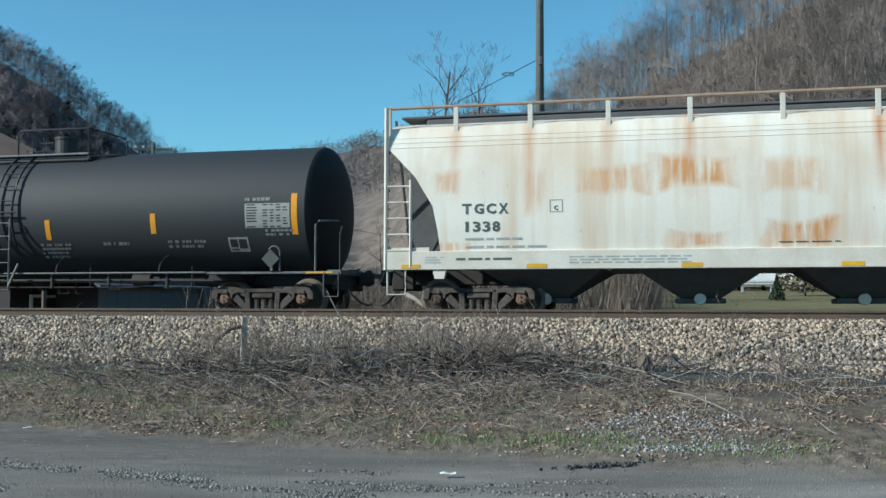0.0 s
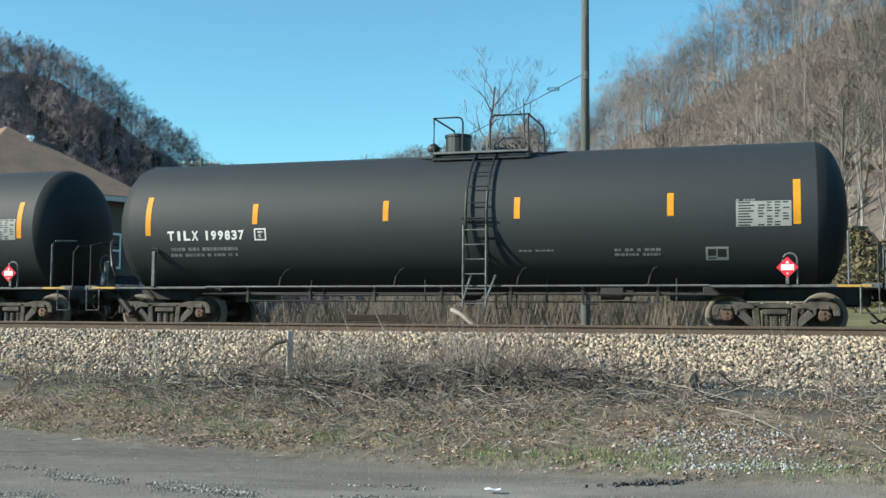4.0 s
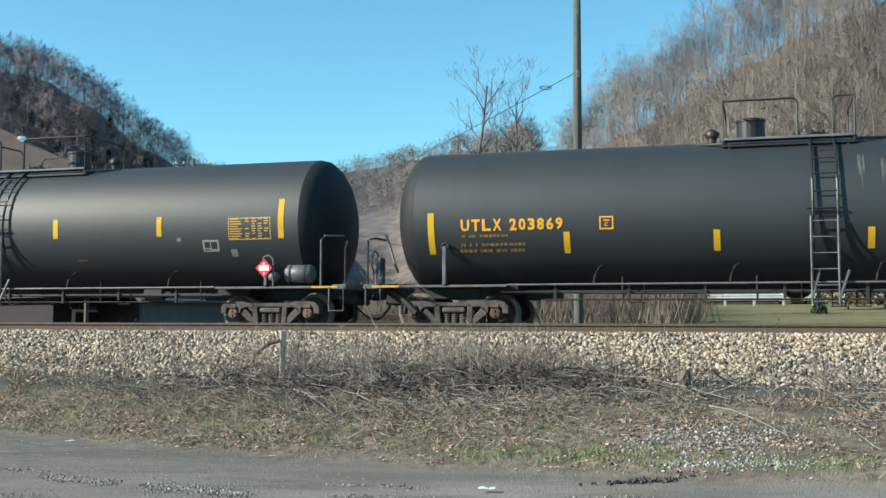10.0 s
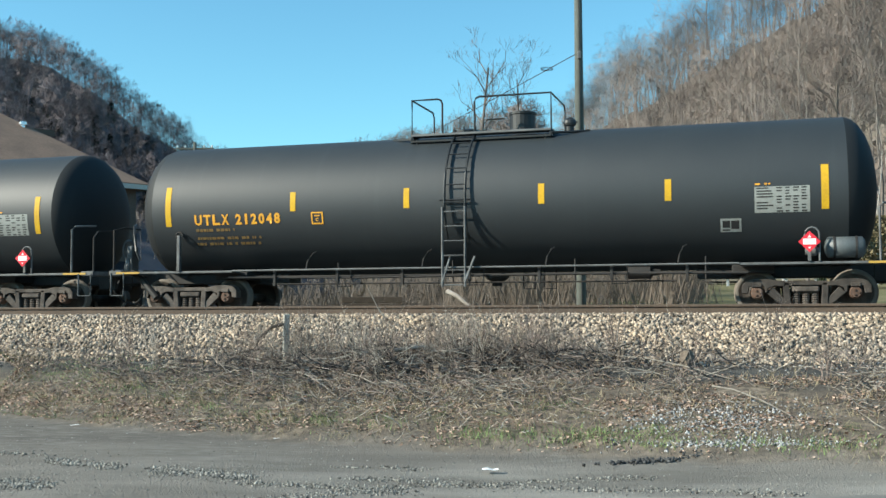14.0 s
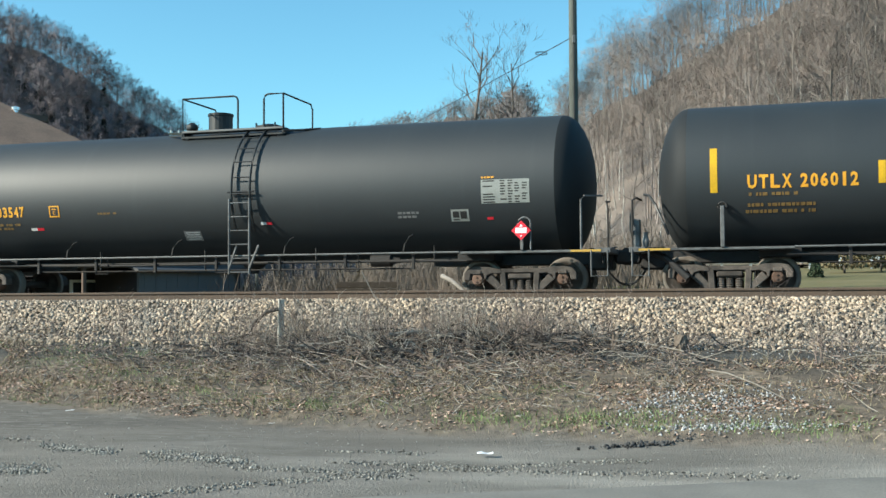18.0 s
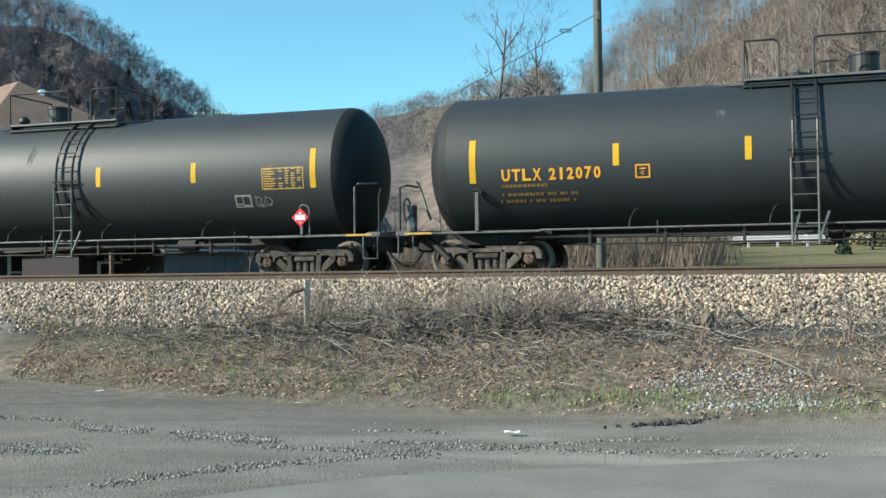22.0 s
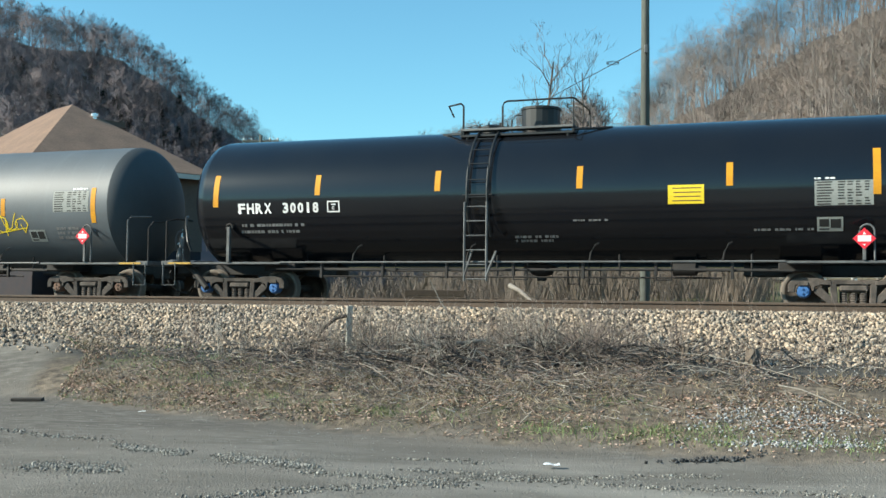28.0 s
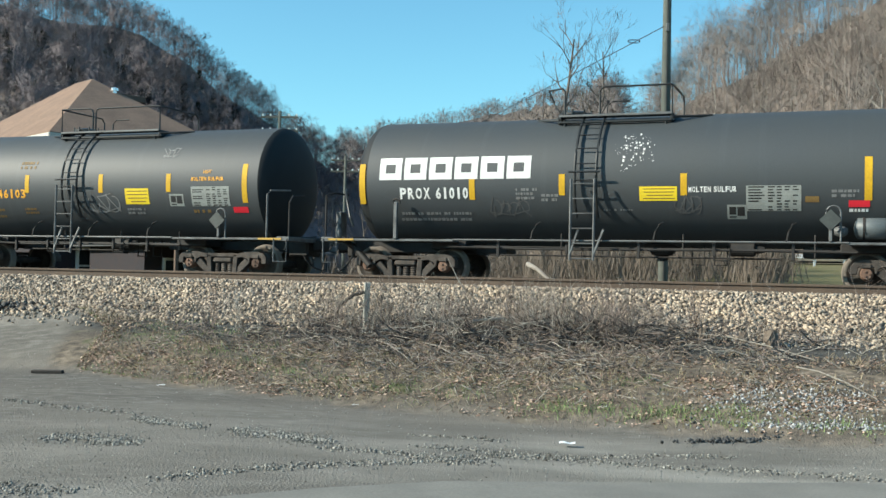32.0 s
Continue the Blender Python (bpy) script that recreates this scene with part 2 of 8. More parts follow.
def add_lathe(bm, profile, centre, axis="x", sides=32):
    """Turns (along, radius) pairs round an axis through centre."""
    c = Vector(centre)
    ax = {"x": (Vector((1, 0, 0)), Vector((0, 1, 0)), Vector((0, 0, 1))), "y": (Vector((0, 1, 0)), Vector((0, 0, 1)), Vector((1, 0, 0))), "z": (Vector((0, 0, 1)), Vector((1, 0, 0)), Vector((0, 1, 0)))}[axis]
    rings = []
    for h, r in profile:
        if r < 1e-5:
            rings.append([bm.verts.new(c + ax[0] * h)])
        else:
            rings.append([bm.verts.new(c + ax[0] * h + (ax[1] * math.cos(k * math.tau / sides) + ax[2] * math.sin(k * math.tau / sides)) * r) for k in range(sides)])
    for a, b in zip(rings, rings[1:]):
        for k in range(sides):
            j = (k + 1) % sides
            if len(a) == 1:
                bm.faces.new((a[0], b[j], b[k]))
            elif len(b) == 1:
                bm.faces.new((a[k], a[j], b[0]))
            else:
                bm.faces.new((a[k], a[j], b[j], b[k]))
    bmesh.ops.recalc_face_normals(bm, faces=bm.faces)
    return bm


def lathe(profile, centre, axis="x", sides=32):
    return add_lathe(bmesh.new(), profile, centre, axis, sides)


def add_prism(bm, outline, y0, y1):
    """A slab with the (x, z) outline between two depths."""
    a = [bm.verts.new((x, y0, z)) for x, z in outline]
    b = [bm.verts.new((x, y1, z)) for x, z in outline]
    bm.faces.new(a)
    bm.faces.new(list(reversed(b)))
    for k in range(len(a)):
        j = (k + 1) % len(a)
        bm.faces.new((a[j], a[k], b[k], b[j]))
    bmesh.ops.recalc_face_normals(bm, faces=bm.faces)
    return bm


def prism(outline, y0, y1):
    return add_prism(bmesh.new(), outline, y0, y1)


def mesh_of(name, verts, faces, mat_key, smooth=False):
    me = bpy.data.meshes.new(name)
    me.from_pydata(verts, [], faces)
    me.materials.append(M[mat_key])
    if smooth:
        me.shade_smooth()
    return me


def mesh_tris(name, verts, tris, normals=None, mat_key=None):
    """A big triangle mesh from arrays, with normals of its own where they are given."""
    me = bpy.data.meshes.new(name)
    v = np.asarray(verts, dtype=np.float32)
    t = np.asarray(tris, dtype=np.int32)
    me.vertices.add(len(v))
    me.vertices.foreach_set("co", v.ravel())
    me.loops.add(t.size)
    me.loops.foreach_set("vertex_index", t.ravel())
    me.polygons.add(len(t))
    me.polygons.foreach_set("loop_start", np.arange(0, t.size, 3, dtype=np.int32))
    me.polygons.foreach_set("loop_total", np.full(len(t), 3, dtype=np.int32))
    me.materials.append(M[mat_key])
    me.update()
    me.validate()
    if normals is not None:
        me.attributes.new("custom_normal", "FLOAT_VECTOR", "POINT").data.foreach_set("vector", np.asarray(normals, dtype=np.float32).ravel())
    return me


# ---- the land ----
def smooth_step(a, b, x):
    t = np.clip((x - a) / (b - a), 0, 1)
    return t * t * (3 - 2 * t)


RIDGE_AZ = (-180, -60, -35, -27, -23.5, -20.0, -18.0, -15.9, -14.2, -11.9, -10.3, -8.0, -6.0, -2.4, 0.0, 2.0, 3.6, 4.8, 7.7, 9.5, 11.9, 13.9, 15.5, 22.7, 40, 70, 180)
RIDGE_EL = (4, 8, 12.6, 13.3, 12.9, 12.3, 11.0, 9.4, 8.7, 7.2, 5.9, 7.4, 8.0, 8.6, 9.1, 9.3, 8.8, 8.4, 8.4, 9.2, 10.0, 10.9, 12.0, 15.0, 15, 8, 4)
RIDGE_R = (700, 500, 420, 420, 430, 440, 450, 460, 470, 500, 520, 800, 900, 900, 850, 700, 420, 330, 260, 230, 210, 195, 185, 165, 170, 400, 700)
BASE_R = (300, 220, 190, 180, 180, 185, 190, 195, 200, 220, 240, 420, 460, 460, 420, 330, 210, 150, 112, 102, 95, 90, 88, 85, 100, 200, 300)


EDGE_S = (-10.6, -8.0, -7.0, -4.7, -2.7, -0.4, 1.0, 8.0)
EDGE_D = (12.9, 12.0, 11.75, 11.45, 11.2, 10.9, 10.7, 9.8)


def bank_edge(s):
    """Where the weedy bank begins, across the track, by the metre along it."""
    return float(np.interp(s, (-13.2, -11.4) + EDGE_S, (16.0, 14.6) + EDGE_D))


def land(x, y):
    """Height of the ground."""
    x, y = np.asarray(x, float), np.asarray(y, float)
    s = x * ALONG.x + y * ALONG.y
    d = x * ACROSS.x + y * ACROSS.y
    r = np.hypot(x, y)
    az = np.degrees(np.arctan2(x, y))
    edge = np.interp(s, EDGE_S, EDGE_D)
    z = 0.03 * np.sin(0.7 * x + 0.4 * y) * smooth_step(6, 9, r)
    z = z + 0.80 * np.clip((d - edge) / (15.6 - edge), 0, 1) ** 0.8
    z = np.where(d > 15.6, 0.80 + (1.20 - 0.80) * smooth_step(15.6, 17.0, d), z)
    right = smooth_step(-9, 6, x)
    after = np.where(right > 0, 1.2 * right + 0.035 * np.clip(d - 27, 0, 70) * right, 0) + 0.15 * (1 - right)
    z = z * (1 - smooth_step(25.4, 28.5, d)) + after * smooth_step(25.4, 28.5, d)
    R, E, B = np.interp(az, RIDGE_AZ, RIDGE_R), np.interp(az, RIDGE_AZ, RIDGE_EL), np.interp(az, RIDGE_AZ, BASE_R)
    H = np.tan(np.radians(E)) * R
    hill = H * np.clip((r - B) / (R - B), 0, 1) ** 1.15
    rough = 2.5 * np.sin(x / 23.0) * np.cos(y / 31.0) + 1.2 * np.sin(x / 9.0 + 1) * np.sin(y / 8.0)
    return z + (hill + rough * smooth_step(0, 60, r - B)) * smooth_step(0, 12, r - B)


def build_ground():
    az = np.concatenate([np.arange(-180, -32, 6.0), np.arange(-32, 30.01, 0.5), np.arange(34, 180.1, 6.0)])
    r = np.concatenate([[0.0, 2, 4, 6], np.arange(7, 32, 0.28), np.geomspace(32, 100, 40), np.geomspace(103, 1100, 70), [1600, 2600, 4200]])
    A, Rr = np.meshgrid(np.radians(az), r, indexing="ij")
    X, Y = Rr * np.sin(A), Rr * np.cos(A)
    Z = land(X, Y)
    V = np.stack([X, Y, Z], -1).reshape(-1, 3)
    i, j = np.meshgrid(np.arange(len(az) - 1), np.arange(len(r) - 1), indexing="ij")
    a = (i * len(r) + j).ravel()
    b, c, e = a + len(r), a + len(r) + 1, a + 1
    T = np.concatenate([np.stack([a, c, b], 1), np.stack([a, e, c], 1)])
    me = mesh_tris("ground", V, T, None, "ground")
    me.shade_smooth()
    return tagged(new("ground", me), "rough gravel lot, weedy bank, field and wooded hills", "ground", kind="structure")


def ground_material():
    m = bpy.data.materials.new("ground")
    m.use_nodes = True
    nt = m.node_tree
    N, Lk = nt.nodes, nt.links
    b = N["Principled BSDF"]
    b.inputs["Roughness"].default_value = 0.95
    b.inputs["Specular IOR Level"].default_value = 0.2
    geo = N.new("ShaderNodeNewGeometry")

    def noise_tex(scale, detail=5, stretch=None):
        n = N.new("ShaderNodeTexNoise")
        n.inputs["Scale"].default_value, n.inputs["Detail"].default_value = scale, detail
        if stretch:
            mp = N.new("ShaderNodeMapping")
            mp.inputs["Rotation"].default_value = (0, 0, TRACK)
            mp.inputs["Scale"].default_value = stretch
            Lk.new(geo.outputs["Position"], mp.inputs["Vector"])
            Lk.new(mp.outputs[0], n.inputs["Vector"])
        else:
            Lk.new(geo.outputs["Position"], n.inputs["Vector"])
        return n.outputs["Fac"]

    def ramp(fac, *stops):
        r = N.new("ShaderNodeValToRGB")
        while len(r.color_ramp.elements) < len(stops):
            r.color_ramp.elements.new(0.5)
        for el, (p, c) in zip(r.color_ramp.elements, stops):
            el.position, el.color = p, (*c, 1)
        Lk.new(fac, r.inputs[0])
        return r.outputs[0]

    def mix(fac, c1, c2):
        x = N.new("ShaderNodeMixRGB")
        Lk.new(fac, x.inputs["Fac"])
        Lk.new(c1, x.inputs["Color1"])
        Lk.new(c2, x.inputs["Color2"])
        return x.outputs[0]

    def math_node(op, a, v):
        x = N.new("ShaderNodeMath")
        x.operation = op
        for k, w in enumerate((a, v)):
            if isinstance(w, (int, float)):
                x.inputs[k].default_value = w
            else:
                Lk.new(w, x.inputs[k])
        return x.outputs[0]

    def span(v, a, c):
        x = N.new("ShaderNodeMapRange")
        x.inputs["From Min"].default_value, x.inputs["From Max"].default_value = a, c
        Lk.new(v, x.inputs["Value"])
        return x.outputs[0]

    def dot(vec):
        x = N.new("ShaderNodeVectorMath")
        x.operation = "DOT_PRODUCT"
        Lk.new(geo.outputs["Position"], x.inputs[0])
        x.inputs[1].default_value = vec
        return x.outputs["Value"]

    across, along = dot(ACROSS), dot(ALONG)
    lift = N.new("ShaderNodeMapRange")
    for key, val in zip(("From Min", "From Max", "To Min", "To Max"), (-8, 8, 11.95, 9.85)):
        lift.inputs[key].default_value = val
    Lk.new(along, lift.inputs["Value"])
    rise = math_node("ADD", math_node("MULTIPLY", span(along, -8, -10.6), 1.0), math_node("MULTIPLY", span(along, -11, -13), 3.2))
    edge = math_node("SUBTRACT", across, math_node("ADD", lift.outputs[0], rise))
    wob = math_node("MULTIPLY", math_node("SUBTRACT", noise_tex(0.8), 0.5), 1.6)
    edge = math_node("ADD", edge, wob)
    # lot: dark fines with pale gravel trails along it
    lot = ramp(noise_tex(0.60, 8, (0.35, 1.3, 1)), (0.34, (0.118, 0.103, 0.087)), (0.48, (0.149, 0.131, 0.111)), (0.60, (0.183, 0.162, 0.137)), (0.70, (0.246, 0.219, 0.186)))
    lot = mix(math_node("MULTIPLY", span(noise_tex(55, 3), 0.35, 0.7), 0.45), lot, ramp(noise_tex(30), (0.3, (0.08, 0.077, 0.07)), (0.7, (0.275, 0.262, 0.23))))
    mottle = ramp(noise_tex(7, 6, (0.6, 1.2, 1)), (0.36, (0.075, 0.07, 0.062)), (0.52, (0.15, 0.139, 0.122)), (0.66, (0.30, 0.281, 0.25)))
    lot = mix(math_node("MULTIPLY", span(noise_tex(0.5, 5), 0.38, 0.62), 0.38), lot, mottle)
    fines = ramp(noise_tex(1.1, 8, (0.5, 1.2, 1)), (0.38, (0.15, 0.139, 0.121)), (0.66, (0.30, 0.281, 0.247)))
    lot = mix(math_node("MULTIPLY", span(along, -8.5, -0.5), span(across, 11.2, 9.6)), lot, fines)
    # bank: dead leaves, soil and some grass
    bank = ramp(noise_tex(7, 8), (0.32, (0.055, 0.048, 0.040)), (0.48, (0.145, 0.118, 0.092)), (0.62, (0.235, 0.190, 0.144)), (0.74, (0.34, 0.275, 0.208)))
    soil = ramp(noise_tex(22, 5), (0.3, (0.046, 0.039, 0.033)), (0.7, (0.145, 0.118, 0.094)))
    bank = mix(math_node("MULTIPLY", span(noise_tex(0.85, 7), 0.44, 0.60), 0.85), bank, soil)
    bank = mix(math_node("MULTIPLY", span(noise_tex(40, 4), 0.45, 0.65), 0.6), bank, ramp(noise_tex(70), (0.3, (0.06, 0.05, 0.04)), (0.7, (0.26, 0.21, 0.15))))
    # dark cinders at the foot of the ballast
    cinder = ramp(noise_tex(50, 4), (0.3, (0.03, 0.03, 0.029)), (0.7, (0.11, 0.108, 0.10)))
    bank = mix(math_node("MULTIPLY", span(math_node("ADD", math_node("ADD", across, math_node("MULTIPLY", noise_tex(0.9, 5), 1.6)), math_node("MULTIPLY", span(along, -3.0, 0.5), 0.8)), 14.7, 15.4), 0.9), bank, cinder)
    grass = ramp(noise_tex(60, 3), (0.3, (0.06, 0.085, 0.03)), (0.7, (0.14, 0.16, 0.06)))
    strip = math_node("MULTIPLY", span(edge, 0.1, 0.6), span(edge, 2.4, 1.3))
    bank = mix(math_node("MULTIPLY", span(noise_tex(2.1, 6), 0.58, 0.74), strip), bank, grass)
    near = mix(span(edge, -0.2, 0.35), lot, bank)
    # beyond the tracks: dry winter grass, then leaf litter under the woods
    field = ramp(noise_tex(0.25, 6), (0.3, (0.13, 0.125, 0.055)), (0.7, (0.20, 0.17, 0.09)))
    wood = ramp(noise_tex(0.12, 8), (0.3, (0.10, 0.087, 0.079)), (0.7, (0.22, 0.180, 0.150)))
    rng = N.new("ShaderNodeVectorMath")
    rng.operation = "LENGTH"
    Lk.new(geo.outputs["Position"], rng.inputs[0])
    # left hill's floor: darker and bluer, its shade put into the colour
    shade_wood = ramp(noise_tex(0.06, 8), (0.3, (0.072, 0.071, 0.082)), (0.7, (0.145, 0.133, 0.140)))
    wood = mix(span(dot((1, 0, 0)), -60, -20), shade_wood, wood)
    far = mix(span(rng.outputs["Value"], 84, 96), field, wood)
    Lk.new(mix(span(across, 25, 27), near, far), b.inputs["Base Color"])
    bp = N.new("ShaderNodeBump")
    bp.inputs["Strength"].default_value, bp.inputs["Distance"].default_value = 0.6, 0.03
    Lk.new(noise_tex(45, 4), bp.inputs["Height"])
    Lk.new(bp.outputs[0], b.inputs["Normal"])
    return m


M["ground"] = ground_material()
M["ballast"] = material("ballast", (0.36, 0.282, 0.205), 0.9, 0, 0.25, 0.9, 60, 0.2, second=(0.27, 0.228, 0.185), random_tint=0.75, island=True)
M["ballast_bed"] = material("ballast_bed", (0.125, 0.10, 0.08), 0.95, 0, 0.4, 20, 60, 0.5, second=(0.07, 0.06, 0.052))
M["bark"] = material("bark", (0.17, 0.145, 0.125), 0.9, 0, 0.3, 1.0, 30, 0.0, second=(0.10, 0.085, 0.075), random_tint=0.3, island=False)
M["wood_far"] = material("wood_far", (0.275, 0.230, 0.206), 0.9, 0, 0.12, 0.05, 3.0, 0.0, second=(0.180, 0.154, 0.142))
# woods of the left hill: shade put into a darker, bluer colour
M["wood_shaded"] = material("wood_shaded", (0.180, 0.158, 0.170), 0.9, 0, 0.10, 0.02, 3.0, 0.0, second=(0.100, 0.098, 0.118))
# farther woods: distance haze put into a greyer wood colour
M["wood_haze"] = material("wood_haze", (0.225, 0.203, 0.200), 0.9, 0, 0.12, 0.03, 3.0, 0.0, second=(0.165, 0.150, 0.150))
M["wood_scrub"] = material("wood_scrub", (0.18, 0.132, 0.103), 0.9, 0, 0.15, 0.08, 3.0, 0.0, second=(0.12, 0.088, 0.07))
M["pale_bark"] = material("pale_bark", (0.46, 0.43, 0.39), 0.9, 0, 0.25, 1.5, 20, 0.0, second=(0.2, 0.18, 0.16))
M["pole_wood"] = material("pole_wood", (0.098, 0.106, 0.092), 0.9, 0, 0.25, 1.0, 25, 0.2, second=(0.066, 0.070, 0.062), axis=(1, 1, 0.15))
ground = build_ground()


TRACK_POSE = Matrix.Rotation(-TRACK, 4, "Z")


def build_tracks():
    s0, s1 = -130.0, 90.0
    # ballast bed: one long mound over both tracks
    prof = ((15.55, 0.70), (16.1, 0.95), (17.25, 1.36), (20.3, 1.36), (21.2, 1.17), (24.3, 1.17), (25.6, 0.55), (25.6, 0.2), (15.55, 0.2))
    bm = bmesh.new()
    a = [bm.verts.new((s0, d, z)) for d, z in prof]
    b = [bm.verts.new((s1, d, z)) for d, z in prof]
    for k in range(len(a)):
        j = (k + 1) % len(a)
        bm.faces.new((a[k], a[j], b[j], b[k]))
    bmesh.ops.recalc_face_normals(bm, faces=bm.faces)
    bed = tagged(part("ballast_bed", bm, "ballast_bed"), "stone ballast mound under two railway tracks", "ballast", kind="structure")
    bed.matrix_world = TRACK_POSE
    rail_prof = ((-0.075, 0.0), (-0.075, 0.014), (-0.012, 0.035), (-0.010, 0.125), (-0.036, 0.135), (-0.036, 0.165), (-0.028, 0.172), (0.028, 0.172), (0.036, 0.165), (0.036, 0.135), (0.010, 0.125), (0.012, 0.035), (0.075, 0.014), (0.075, 0.0))
    for centre, top, nm in ((NEAR_D, NEAR_RAIL_Z, "empty near"), (TRAIN_D, RAIL_Z, "train's")):
        line = tagged(new("railway_track"), "weathered brown steel rails on ties, the %s track" % nm, "railway track", kind="structure")
        for off in (-0.755, 0.755):
            bm = bmesh.new()
            a = [bm.verts.new((s0, centre + off + p, top - 0.172 + z)) for p, z in rail_prof]
            b = [bm.verts.new((s1, centre + off + p, top - 0.172 + z)) for p, z in rail_prof]
            for k in range(len(a)):
                j = (k + 1) % len(a)
                bm.faces.new((a[k], a[j], b[j], b[k]))
            bmesh.ops.recalc_face_normals(bm, faces=bm.faces)
            rail = part("rail", bm, "rail_side", line)
            rail.data.materials.append(M["rail_head"])
            for p in rail.data.polygons:
                if p.normal.z > 0.9 and p.center.z > top - 0.01:
                    p.material_index = 1
        line.matrix_world = TRACK_POSE
        tie_me = None
        for k in range(90):
            s = -26 + k * 0.53
            if tie_me is None:
                bm = box(-0.115, 0.115, -1.3, 1.3, -0.12, 0.0, 0.012)
                tie_me = bpy.data.meshes.new("tie")
                bm.to_mesh(tie_me)
                bm.free()
            ob = shared("tie", tie_me, "tie", line)
            ob.location = (s, centre, top - 0.174)


build_tracks()

# ---- the train ----
SHELL = [1.5, 2.40]     # radius of the tank in hand, and its axis over the railhead
BACK = 0.25             # the lettering and fittings are measured from a point this far before the car's middle


def travel(t):
    """Metres that the train has gone to the left, counted from 16 s."""
    u = t - 16.0
    return 10.096 * u - 0.013991 * u * u + 0.0000153 * u ** 3


def side_y(z, lift=0.006):
    return -math.sqrt(max((SHELL[0] + lift) ** 2 - (z - SHELL[1]) ** 2, 0.01))


def wrap(bm, lift=0.006, step=0.09):
    """Cuts a flat sheet (x, 0, z) into strips and lays it on the near side of the tank."""
    zs = [v.co.z for v in bm.verts]
    z = math.floor(min(zs) / step) * step + step
    while z < max(zs):
        bmesh.ops.bisect_plane(bm, geom=bm.verts[:] + bm.edges[:] + bm.faces[:], plane_co=(0, 0, z), plane_no=(0, 0, 1))
        z += step
    for v in bm.verts:
        v.co.y = side_y(v.co.z, lift)
        v.co.x -= BACK
    return bm


def add_sheet(bm, x0, x1, z0, z1):
    vs = [bm.verts.new((x, 0, z)) for x, z in ((x0, z0), (x1, z0), (x1, z1), (x0, z1))]
    return bm.faces.new(vs)


def sheet(x0, x1, z0, z1):
    bm = bmesh.new()
    add_sheet(bm, x0, x1, z0, z1)
    return bm


GLYPHS = {}


def glyph_mesh(text):
    """The flat mesh of a text in the built-in font, made once."""
    if text not in GLYPHS:
        cu = bpy.data.curves.new("lettering", "FONT")
        cu.body = text
        cu.size = 1.0
        cu.resolution_u = 2
        cu.offset = 0.036
        ob = bpy.data.objects.new("lettering", cu)
        scene.collection.objects.link(ob)
        dg = bpy.context.evaluated_depsgraph_get()
        GLYPHS[text] = bpy.data.meshes.new_from_object(ob.evaluated_get(dg))
        bpy.data.objects.remove(ob)
        bpy.data.curves.remove(cu)
    return GLYPHS[text]


def lettering(text, x, z, height, width=None, bm=None):
    """The text laid flat into a bmesh, left end at x, foot at z."""
    bm = bm or bmesh.new()
    before = len(bm.verts)
    bm.from_mesh(glyph_mesh(text))
    bm.verts.ensure_lookup_table()
    verts = bm.verts[before:]
    xs, ys = [v.co.x for v in verts], [v.co.y for v in verts]
    k = height / (max(ys) - min(ys))
    kx = k if width is None else width / (max(xs) - min(xs))
    x_min, y_min = min(xs), min(ys)
    for v in verts:
        v.co = Vector((x + (v.co.x - x_min) * kx, 0, z + (v.co.y - y_min) * k))
    return bm


for _ch in tuple("ACDEFGHILMNOPRSTUX0123456789"):
    glyph_mesh(_ch)


def tank_profile(length, depth, r, n=7):
    """Shell with domed ends, centred."""
    h = length / 2
    prof = [(-h + depth * (1 - math.sin(math.pi / 2 * (1 - k / n))), r * math.sin(math.pi / 2 * k / n)) for k in range(n + 1)]
    return prof + [(-x, rr) for x, rr in reversed(prof)]


TRUCK = {}
WHEEL_R = 0.42          # 33-inch wheels


